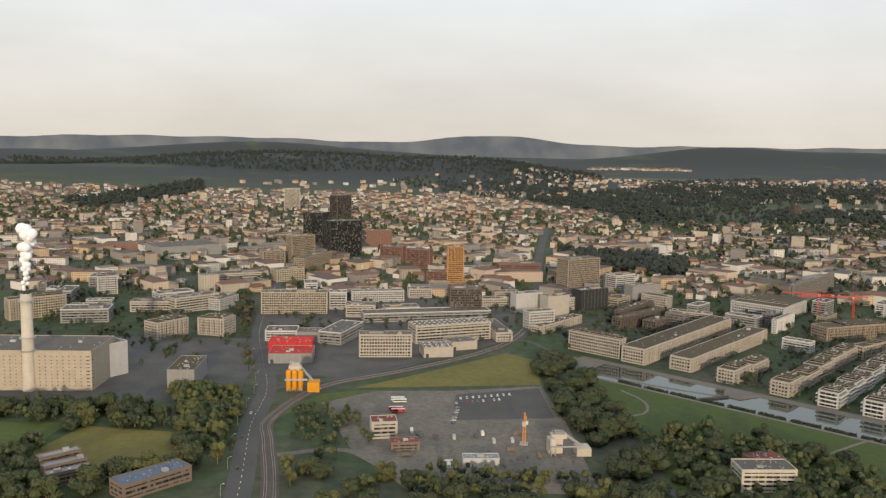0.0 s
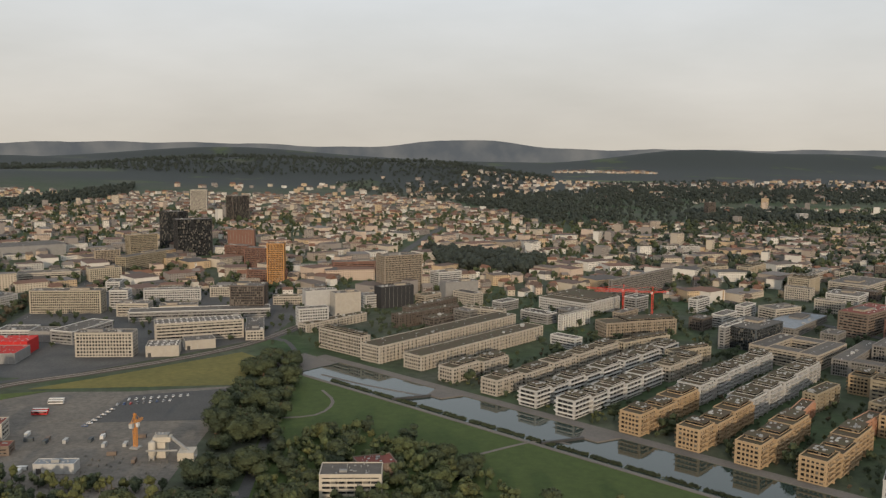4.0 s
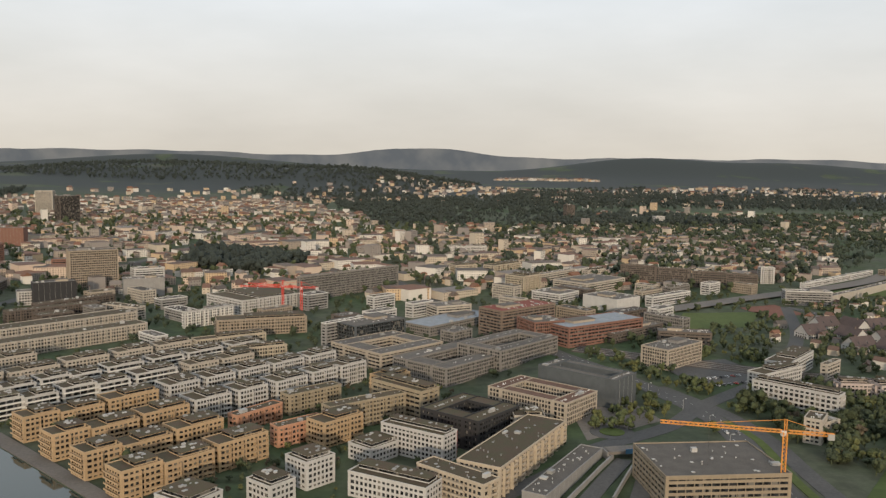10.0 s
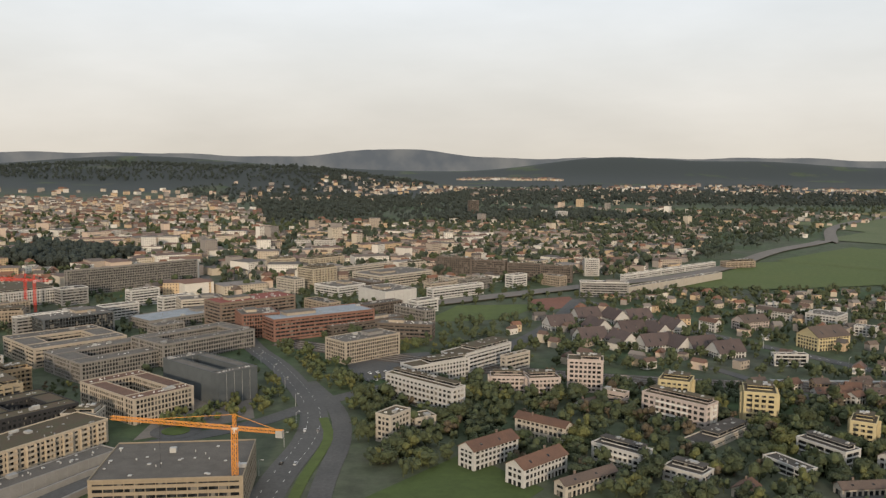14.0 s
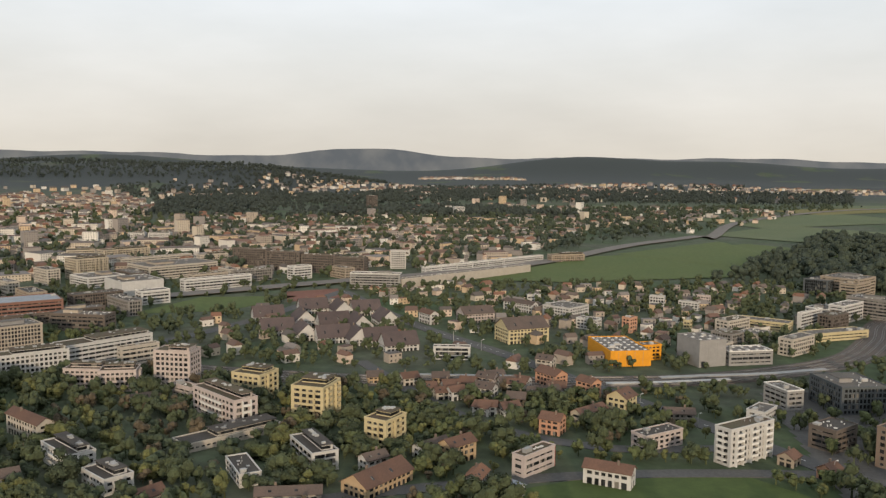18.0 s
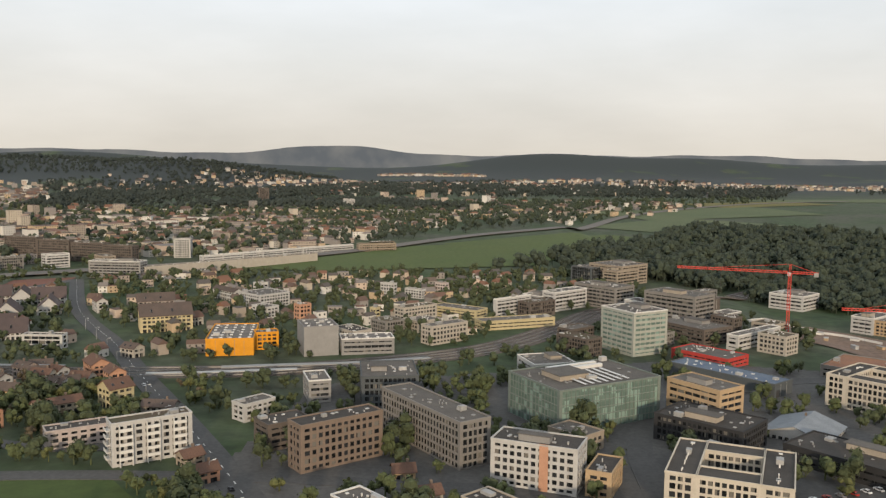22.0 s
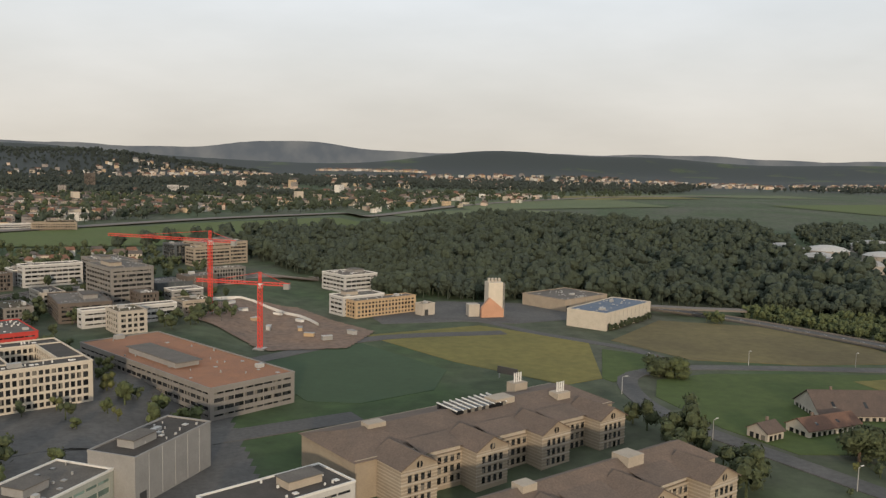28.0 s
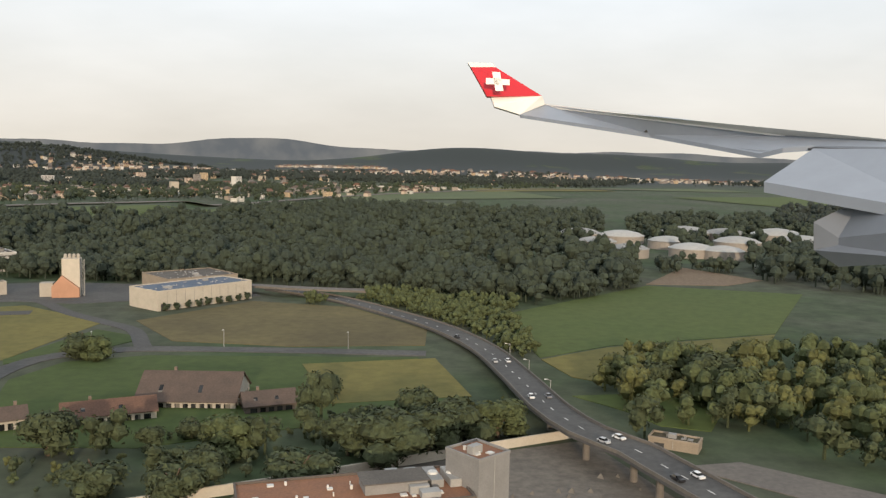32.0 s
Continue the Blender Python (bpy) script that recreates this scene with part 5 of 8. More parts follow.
block(513.5, 384.5, 7.0, 12.6, 6.2, 87.0, wall='pinkwhite', style='punch', roof='gravel', label='pinkish apartment block with brown flat roof', cat='apartment block', name='apartment_block')
block(525.4, 381.0, 8.0, 11.5, 6.7, -261.5, wall='pinkwhite', style='punch', roof='gravel', label='pinkish apartment block with rounded roof edge', cat='apartment block', name='apartment_block')
block(474.3, 332.1, 9.8, 5.7, 8.3, 55.5, wall='cream', style='punch', roof='gravel', label='cream apartment block with flat gravel roof', cat='apartment block', name='apartment_block', stacks=False)
block(482.6, 342.3, 7.3, 6.0, 4.1, 28.7, wall='cream', style='punch', roof='gravel', label='low cream wing beside the apartment block', cat='apartment block', name='apartment_block', stacks=False)
block(565.9, 351.6, 7.5, 23.2, 7.4, 43.1, wall='pinkwhite', style='balcony', roof='gravel', label='long pinkish apartment block with a pink end wall', cat='apartment block', name='apartment_block')
block(570.8, 371.3, 9.9, 10.6, 8.5, 65.0, wall='yellow', style='balcony', roof='gravel', label='yellow apartment tower with balconies and roof terrace', cat='apartment block', name='apartment_tower')
block(592.2, 352.4, 11.9, 10.0, 9.9, 71.6, wall='yellow', style='balcony', roof='gravel', label='yellow apartment tower with balconies and roof terrace', cat='apartment block', name='apartment_tower')
block(613.4, 326.9, 9.3, 6.9, 7.8, 57.3, wall='yellow', style='balcony', roof='gravel', label='yellow apartment tower with balconies and roof terrace', cat='apartment block', name='apartment_tower')
block(571.6, 331.5, 28.0, 7.6, 2.1, 42.0, wall='cream', style='punch', roof='darkroof', label='long cream apartment slab with dark flat roof', cat='apartment block', name='apartment_block', stacks=False)
block(596.4, 314.0, 6.7, 15.6, 4.8, 28.0, wall='white', style='terrace', roof='darkroof', label='white terraced house with stepped balconies', cat='apartment block', name='apartment_block', stacks=False)
block(581.3, 304.0, 5.1, 13.5, 3.0, 26.0, wall='white', style='terrace', roof='darkroof', label='white terraced house with stepped balconies', cat='apartment block', name='apartment_block', stacks=False)
block(537.9, 311.4, 6.7, 15.2, 4.8, 45.8, wall='white', style='punch', roof='darkroof', label='white apartment house with dark flat roof', cat='apartment block', name='apartment_block')
block(552.2, 298.1, 6.9, 10.9, 3.6, 46.6, wall='white', style='punch', roof='darkroof', label='white apartment house with dark flat roof', cat='apartment block', name='apartment_block')
block(549.4, 371.1, 3.7, 9.2, 4.0, 51.6, wall='pinkwhite', style='band', roof='gravel', label='low pinkish apartment house', cat='apartment block', name='apartment_block', stacks=False)

# pitched-roof houses and small blocks
house(519.2, 332.3, 4.2, 17.4, 5.6, 50.1, wall='cream', roof='tile', label='cream apartment house with brown hipped roof')
house(501.4, 312.7, 17.3, 6.1, 5.7, 40.9, wall='white', roof='tile', label='white apartment house with red-brown tiled roof')
house(513.2, 300.9, 17.6, 6.2, 5.2, 42.4, wall='white', roof='tile', label='white apartment house with red-brown tiled roof')
house(524.7, 293.1, 18.3, 3.8, 3.5, 34.4, wall='cream', roof='darktile', label='long cream apartment house with dark roof')
house(538.3, 363.7, 7.8, 3.0, 2.3, 37.5, wall='white', roof='darktile', label='small white house with grey hipped roof')
house(612.9, 298.2, 15.9, 7.7, 2.9, 52.0, wall='tanlit', roof='tile', label='tan apartment house with brown hipped roof')
house(611.3, 309.0, 6.1, 3.6, 3.4, 38.5, wall='white', roof='darktile', label='white house with grey roof')
house(625.4, 319.5, 8.9, 4.7, 2.8, 40.7, wall='white', roof='darktile', label='white house with grey hipped roof')
house(594.1, 289.9, 14.0, 3.1, 2.3, 6.1, wall='cream', roof='darktile', label='long low house with dark tiled roof')
house(563.9, 289.0, 6.5, 4.8, 2.3, 48.2, wall='cream', roof='tile', label='cream house with brown tiled roof')
house(631.7, 315.6, 8.5, 4.9, 4.8, 41.8, wall='tanlit', roof='tile', label='tan apartment house with brown hipped roof')
house(635.7, 302.6, 7.0, 3.9, 1.6, 68.6, wall='cream', roof='terracotta', label='cream house with orange tiled roof')
house(642.2, 293.5, 4.1, 5.8, 2.7, 42.5, wall='white', roof='metal', label='white gabled house with grey metal roof')
block(649.8, 308.3, 12.1, 3.7, 5.2, 45.0, wall='pinkwhite', style='band', roof='gravel', label='pale apartment house with red panelled stair bay', cat='apartment block', name='apartment_house', end='redend')
house(666.2, 300.0, 4.6, 11.1, 4.0, 62.3, wall='white', roof='tile', label='white three-storey house with brown roof and balconies')
house(666.2, 387.8, 5.6, 9.7, 4.5, 34.6, wall='salmon', roof='tile', label='salmon house with brown roof')
house(676.1, 374.4, 3.8, 6.7, 5.2, 36.1, wall='salmon', roof='tile', label='salmon house with brown gabled roof')
house(682.6, 357.0, 6.7, 6.5, 5.4, 48.2, wall='yellow', roof='tile', label='pale yellow house with brown roof and shop front')
house(671.0, 348.1, 11.4, 3.6, 3.5, 39.1, wall='yellowish', roof='tile', label='cream-yellow house with brown roof')
house(658.8, 337.3, 4.9, 6.0, 4.4, 59.8, wall='salmon', roof='tile', label='salmon house with brown roof')
block(684.7, 326.4, 13.6, 5.3, 4.2, 30.8, wall='pinkwhite', style='balcony', roof='darkroof', label='pinkish block with red balconies and dark roof', cat='apartment block', name='apartment_house')
house(719.3, 303.3, 3.5, 3.4, 2.8, 35.5, wall='salmon', roof='tile', label='small salmon house with steep gable')
house(713.8, 312.7, 4.5, 3.0, 2.5, 42.9, wall='tan', roof='tile', label='small brown house with tiled roof')
house(697.0, 347.6, 8.4, 3.0, 3.1, -6.9, wall='greige', roof='darktile', label='grey house with dark mansard roof')
block(634.2, 425.7, 14.0, 4.0, 4.8, -3.0, wall='white', style='terrace', roof='darkroof', label='white terraced house with red-brown flat roof', cat='terraced house', name='terraced_house')
house(759.1, 305.5, 4.3, 3.0, 1.8, 8.7, wall='tanlit', roof='tile', label='small tan house with brown tiled roof')
house(763.8, 292.4, 5.0, 3.2, 2.3, 20.3, wall='cream', roof='tile', label='small cream house with brown tiled roof')
house(648.0, 503.5, 15.5, 9.7, 4.6, 20.1, wall='pinkwhite', roof='darktile', label='pale house with dark tiled roof among gardens')
house(664.8, 460.7, 19.0, 12.8, 6.3, 21.5, wall='yellow', roof='darktile', label='pale yellow house with dark tiled roof among gardens')
house(672.7, 532.3, 3.7, 19.0, 4.7, 43.5, wall='white', roof='darktile', label='white house with dark tiled roof among gardens')
house(625.8, 498.6, 4.3, 10.2, 5.1, 31.6, wall='white', roof='tile', label='white house with dark tiled roof among gardens')
house(671.8, 468.2, 9.3, 6.1, 3.5, 48.2, wall='cream', roof='tile', label='cream house with dark tiled roof among gardens')
house(698.5, 487.1, 6.5, 9.6, 4.7, 50.1, wall='white', roof='flat', label='white flat-roofed house among gardens')
house(692.9, 516.1, 16.3, 15.9, 6.0, 45.5, wall='white', roof='flat', label='white flat-roofed house among gardens')
house(683.2, 560.7, 3.0, 7.4, 3.9, 92.1, wall='white', roof='flat', label='white flat-roofed house among gardens')
house(715.1, 479.0, 5.6, 4.3, 6.8, 40.3, wall='salmon', roof='flat', label='salmon flat-roofed house among gardens')
house(748.0, 551.6, 3.0, 7.8, 5.3, 61.9, wall='white', roof='flat', label='white flat-roofed house among gardens')
house(761.2, 539.3, 3.4, 10.4, 4.3, 53.3, wall='white', roof='flat', label='white flat-roofed house among gardens')
house(774.5, 556.0, 3.0, 6.5, 5.0, 54.4, wall='pinkwhite', roof='flat', label='pale flat-roofed house among gardens')
house(744.3, 488.6, 3.0, 3.3, 3.8, 55.0, wall='yellow', roof='flat', label='pale yellow flat-roofed house among gardens')

# small gabled houses along the railway
gable_house(630.0, 371.5, 15)
gable_house(641.0, 354.3, -30)
gable_house(629.1, 388.1, 0)
gable_house(638.0, 381.3, -20)
gable_house(624.3, 375.9, 5)
gable_house(644.8, 388.2, -30)
gable_house(651.9, 363.9, -15)
gable_house(653.5, 380.1, -10)
gable_house(659.2, 369.9, -15)
gable_house(663.6, 373.6, 20)
gable_house(643.3, 374.8, -30)
gable_house(607.0, 390.7, 10)
gable_house(618.5, 388.0, 25)
gable_house(642.4, 354.3, -10)
gable_house(647.4, 392.8, 20)
gable_house(656.0, 384.3, -30)
gable_house(661.8, 371.1, -20)
gable_house(632.1, 377.2, 10)
gable_house(633.6, 370.7, 30)
gable_house(668.1, 413.2, -30)
gable_house(650.7, 383.3, 15)
gable_house(666.1, 376.6, -10)
gable_house(648.6, 354.3, 20)

# business district
block(704.1, 317.0, 16.9, 4.9, 9.2, 32.0, wall='white', style='balcony', roof='gravel', label='white seven-storey block with corner balconies', cat='apartment block', name='apartment_block')
block(720.7, 346.6, 9.5, 5.3, 4.4, 47.1, wall='white', style='punch', roof='gravel', label='small white office block', cat='office', name='office_building')
block(731.2, 326.0, 10.7, 7.5, 6.0, 35.0, wall='brown', style='band', roof='darkroof', label='dark brown terraced block with banded storeys', cat='office', name='office_building')
block(744.5, 314.6, 19.9, 6.0, 10.1, 34.8, wall='brick', style='punch', roof='darkroof', label='brown brick apartment slab with white window bays', cat='apartment block', name='apartment_slab')
block(765.5, 324.4, 8.0, 33.2, 10.3, 31.7, wall='greige', style='grid', roof='gravel', label='long grey office slab with dense window grid', cat='office', name='office_building')
block(754.1, 363.1, 15.1, 17.5, 8.4, 5.4, wall='slate', style='grid', roof='gravel', label='blue-grey office with dense window rows', cat='office', name='office_building')
block(734.5, 364.1, 6.0, 11.0, 6.1, 15.4, wall='concrete', style='band', roof='gravel', label='grey office with arched glazed gable', cat='office', name='office_building')
block(804.8, 348.4, 31.9, 22.0, 10.7, 27.1, wall='greenglass', style='curtain', roof='gravel', label='green glass office cube with roof plant', cat='office', name='glass_office')
block(837.7, 425.0, 15.1, 17.0, 14.9, 27.1, wall='greenwhite', style='band', roof='gravel', label='pale green-white office tower with fine bands', cat='office tower', name='office_tower')
block(786.4, 301.5, 8.3, 17.7, 9.3, 65.8, wall='white', style='punch', roof='darkroof', label='white office with pink stair stripe', cat='office', name='office_building', stripe=True)
block(799.0, 298.1, 10.1, 5.1, 5.2, 64.1, wall='tanlit', style='punch', roof='darkroof', label='small office with orange and teal walls', cat='office', name='office_building')
block(830.2, 326.7, 13.9, 21.4, 6.2, 45.8, wall='charcoal', style='grid', roof='darkroof', label='dark office with dense window rows', cat='office', name='office_building')
house(855.3, 332.7, 16.4, 15.0, 1.5, 49.1, wall='white', roof='metal', label='white sports hall with grey shallow gable roof')
block(882.8, 316.8, 8.9, 14.2, 5.3, -8.9, wall='brick', style='band', roof='darkroof', label='brown office with cream bands and dark roof', cat='office', name='office_building')
block(698.1, 427.7, 15.6, 26.7, 5.6, 6.8, wall='orange', style='none', roof='solar', label='bright orange furniture store with rooflights', cat='store', name='orange_store')
block(709.5, 427.3, 7.9, 6.0, 5.8, 15.5, wall='orange', style='punch', roof='gravel', label='orange store annex with flat roof', cat='store', name='orange_store')
block(728.0, 421.5, 11.6, 14.2, 9.8, 17.0, wall='concrete', style='none', roof='solar', label='pale windowless trade hall with roof strips', cat='hall', name='trade_hall')
block(744.7, 421.7, 17.9, 9.0, 5.3, 10.0, wall='concrete', style='band', roof='solar', label='low grey hall with shed rooflights', cat='hall', name='hall')
block(801.1, 467.0, 31.7, 8.0, 3.5, 19.2, wall='yellow', style='band', roof='gravel', label='yellow banded warehouse over a white base', cat='warehouse', name='warehouse')
block(779.9, 488.6, 9.0, 22.6, 4.2, 53.3, wall='yellow', style='band', roof='gravel', label='yellow banded warehouse beside the railway', cat='warehouse', name='warehouse')
block(801.0, 386.8, 13.2, 13.9, 5.7, 14.2, wall='white', style='band', roof='gravel', label='white and blue banded office with roof plant', cat='office', name='office_building')
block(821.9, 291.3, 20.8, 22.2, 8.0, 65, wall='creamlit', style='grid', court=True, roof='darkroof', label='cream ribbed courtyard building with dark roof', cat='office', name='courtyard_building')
block(803, 493.6, 21.5, 1.8, 7.7, 40, wall='white', style='band', label='white low office with a flat gravel roof', cat='office', name='office_building')
block(818.6, 513.7, 13.5, 10.8, 6.1, 40, wall='concrete', style='band', label='grey office with a flat gravel roof', cat='office', name='office_building')
block(848.6, 519.9, 14.2, 23.5, 9.8, 40, wall='greige', style='band', label='round-ended banded office with a flat gravel roof', cat='office', name='office_building')
block(859.9, 599, 20.2, 14.2, 8.9, 40, wall='slate', style='curtain', label='blue-grey office with a flat gravel roof', cat='office', name='office_building')
block(872.8, 586.8, 19.5, 9.5, 8.7, 40, wall='tan', style='band', label='brown banded office with a flat gravel roof', cat='office', name='office_building')
block(878.7, 496.2, 14.0, 14.8, 4.6, 38, wall='slate', style='none', label='low grey hall with a flat gravel roof', cat='hall', name='hall')
block(865.3, 445, 15.5, 24.2, 5.9, 30, wall='brown', style='band', label='brown strip-window office with a flat gravel roof', cat='office', name='office_building')
block(884.4, 434.2, 29.0, 4.5, 5.3, 38, wall='white', style='band', label='white strip-window office with a flat gravel roof', cat='office', name='office_building')
block(834.6, 343.5, 9.6, 16.1, 10.0, 33, wall='tanlit', style='band', label='brown stepped office with terraces', cat='office', name='office_building')
block(854.4, 380, 9.8, 35.0, 3.9, 38, wall='slate', style='none', roof='bluemetal', label='blue-grey low hall with a flat gravel roof', cat='hall', name='hall')
block(858.9, 408.4, 12.2, 21.2, 3.2, 38, wall='redpaint', style='band', label='red-banded low hall with a flat gravel roof', cat='hall', name='hall')
block(889, 353.2, 20.0, 27.0, 8.6, 38, wall='creamlit', style='grid', court=True, roof='darkroof', label='cream court office with red-brown pilasters', cat='office', name='office_building')
block(857.8, 304.7, 13.8, 34.2, 4.0, 38, wall='charcoal', style='band', roof='darkroof', label='wide low building with black gravel roof and rooflights', cat='office', name='office_building')
block(883.5, 316.1, 7.5, 10.0, 5.3, 38, wall='creamlit', style='band', roof='darkroof', label='cream stepped office with orange sunblinds', cat='office', name='office_building')

# north: offices beside the playing field
block(916.0, 375.4, 21.5, 60.8, 6.9, 44.9, wall='greige', style='band', roof='terracotta', label='long banded office with terracotta gravel roof', cat='office', name='office_building')
block(928, 313.3, 20.0, 9.0, 8.0, 69, wall='concrete', style='none', roof='darkroof', label='pale office with blank wall and dark roof', cat='office', name='office_building')
block(916.7, 297.7, 17.0, 11.0, 5.5, 69, wall='greenwhite', style='band', roof='gravel', label='glass-banded office with grey roof', cat='office', name='office_building')
block(951.1, 298.7, 21.5, 10.0, 5.5, 40.6, wall='white', style='band', roof='darkroof', label='white banded office with black roof', cat='office', name='office_building')
block(952, 478, 18.0, 9.0, 6.8, 38, wall='white', style='band', label='white office with pink roof edge', cat='office', name='office_building')
block(945.3, 535.5, 17.2, 16.8, 7.2, 40, wall='white', style='band', label='white office with a flat gravel roof', cat='office', name='office_building')
block(961, 475.7, 26.8, 6.2, 6.0, 38, wall='tanlit', style='punch', label='tan two-storey office with a flat gravel roof', cat='office', name='office_building')
block(873.9, 597.3, 23.5, 22.2, 10.6, 40, wall='tan', style='band', label='tan office under construction', cat='office', name='office_building')
block(828.8, 510.8, 22.5, 7.2, 8.5, 40, wall='white', style='band', label='white office with a flat gravel roof', cat='office', name='office_building')
block(868.7, 472.7, 14.8, 23.5, 13.3, 40, wall='greige', style='band', label='grey round-cornered office with a flat gravel roof', cat='office', name='office_building')
block(888.6, 501, 12.2, 9.5, 6.3, 40, wall='brown', style='none', label='brown low hall with a flat gravel roof', cat='hall', name='hall')
block(1032.8, 501.9, 26.2, 21.5, 4.3, 40, wall='tan', style='none', roof='gravel', label='tan hall with wide grey roof', cat='hall', name='hall')
block(976.8, 475.9, 5.8, 4.2, 4.1, 38, wall='cream', style='none', label='small cream annex with a flat gravel roof', cat='annex', name='annex')
block(1103.5, 299.5, 28.0, 11.0, 5.0, 14, wall='brown', style='band', roof='terracotta', label='dark banded building with russet flat roof and cooling plant', cat='office', name='office_building')
block(1119, 303, 5.5, 6.0, 9.0, 40, wall='concrete', style='none', roof='terracotta', label='pale stair tower with a russet roof', cat='office', name='roof_tower')
block(1154, 331, 8.0, 3.5, 1.5, -30, wall='tan', style='none', roof='earth', label='small flat service building beside the road', cat='hut', name='service_hut')

house(1058.5, 344.5, 15.1, 6.0, 1.7, 21.9, wall='creamlit', roof='tile', label='long cream farm wing with brown tiled roof')
house(1070.1, 357.1, 18.1, 13.0, 1.5, -1.0, wall='cream', roof='darktile', label='large barn with sweeping brown tiled roof')
house(1043.8, 339.5, 5.0, 5.0, 2.0, 29.0, wall='cream', roof='darktile', label='small cream farmhouse with brown roof')
house(1084.8, 351.6, 9.4, 6.0, 1.6, 20.6, wall='brown', roof='darktile', label='small dark farm shed beside the barn')
block(1042.4, 467.0, 35.1, 15.0, 5.8, 49.7, wall='creamlit', style='none', roof='bluemetal', label='cream indoor hall with blue-grey metal roof and climbing plants', cat='hall', name='sports_hall')

# lesser things of the southern yard and the park
block(-21.2, 315.2, 10.0, 8.0, 6.6, 10, wall='cream', style='band', roof='redroof', label='cream yard office with dark red roof', cat='office', name='yard_office')
block(-12.4, 301.4, 10.7, 6.0, 3.2, 9, wall='brick', style='band', roof='redroof', label='low brick yard shed with red roof', cat='shed', name='yard_shed')
block(15.4, 286.2, 12.9, 5.0, 3.2, 3, wall='white', style='none', roof='metal', label='white storage tent in the yard', cat='tent', name='storage_tent')
block(-131, 278.2, 13.7, 4.0, 5.1, 43, wall='brick', style='band', roof='metal', label='low school pavilion with grey metal roof', cat='school', name='school_pavilion')
block(-126.1, 271.6, 14.0, 4.0, 4.6, 40, wall='brick', style='band', roof='metal', label='low school pavilion with grey metal roof', cat='school', name='school_pavilion')
block(-121.9, 265.2, 14.0, 4.0, 4.5, 38, wall='brick', style='band', roof='metal', label='low school pavilion with grey metal roof', cat='school', name='school_pavilion')
block(-93.4, 262.3, 24.2, 9.0, 5.1, 48, wall='brick', style='band', roof='bluemetal', label='school hall with turquoise roof panels', cat='school', name='school_hall')
block(111.8, 274.9, 19.0, 10.0, 7.9, 2, wall='creamlit', style='band', roof='gravel', label='cream pavilion with curved front in the park', cat='pavilion', name='park_pavilion')
block(117.9, 289.7, 12.6, 9.0, 5.2, 19, wall='brick', style='none', roof='redroof', label='red-roofed pavilion in the park', cat='pavilion', name='park_pavilion')
block(385.3, 296.5, 43.9, 7.0, 4.7, 59, wall='concrete', style='none', label='long grey ramp building beside the tunnel mouth', cat='ramp', name='ramp_building')
house(560.3, 470.3, 14.0, 9.5, 2.9, 20, wall='white', roof='purple', label='stepped row house with steep purple-brown roof', name='row_house')
house(573.3, 462.5, 14.0, 9.5, 2.9, 110, wall='white', roof='purple', label='stepped row house with steep purple-brown roof', name='row_house')
house(585.8, 456.1, 14.0, 9.5, 2.9, 20, wall='white', roof='purple', label='stepped row house with steep purple-brown roof', name='row_house')
house(595.9, 454.1, 14.0, 9.5, 2.9, 110, wall='white', roof='purple', label='stepped row house with steep purple-brown roof', name='row_house')
house(605.4, 451.1, 14.0, 9.5, 2.9, 20, wall='white', roof='purple', label='stepped row house with steep purple-brown roof', name='row_house')
house(613.5, 442.1, 14.0, 9.5, 2.9, 20, wall='white', roof='purple', label='stepped row house with steep purple-brown roof', name='row_house')
house(568.2, 494.4, 14.0, 9.5, 2.9, 110, wall='white', roof='purple', label='stepped row house with steep purple-brown roof', name='row_house')
house(582.7, 486.8, 14.0, 9.5, 2.9, 20, wall='white', roof='purple', label='stepped row house with steep purple-brown roof', name='row_house')
house(594.5, 483.2, 14.0, 9.5, 2.9, 110, wall='white', roof='purple', label='stepped row house with steep purple-brown roof', name='row_house')
house(550.6, 502.3, 14.0, 9.5, 2.9, 20, wall='white', roof='purple', label='stepped row house with steep purple-brown roof', name='row_house')
house(606.0, 495.3, 14.0, 9.5, 2.9, 110, wall='white', roof='purple', label='stepped row house with steep purple-brown roof', name='row_house')
house(568.5, 525.1, 14.0, 9.5, 2.9, 20, wall='white', roof='purple', label='stepped row house with steep purple-brown roof', name='row_house')
house(582.9, 520.8, 14.0, 9.5, 2.9, 110, wall='white', roof='purple', label='stepped row house with steep purple-brown roof', name='row_house')
house(594.7, 521.1, 14.0, 9.5, 2.9, 20, wall='white', roof='purple', label='stepped row house with steep purple-brown roof', name='row_house')

# ---- lakefront rows ----


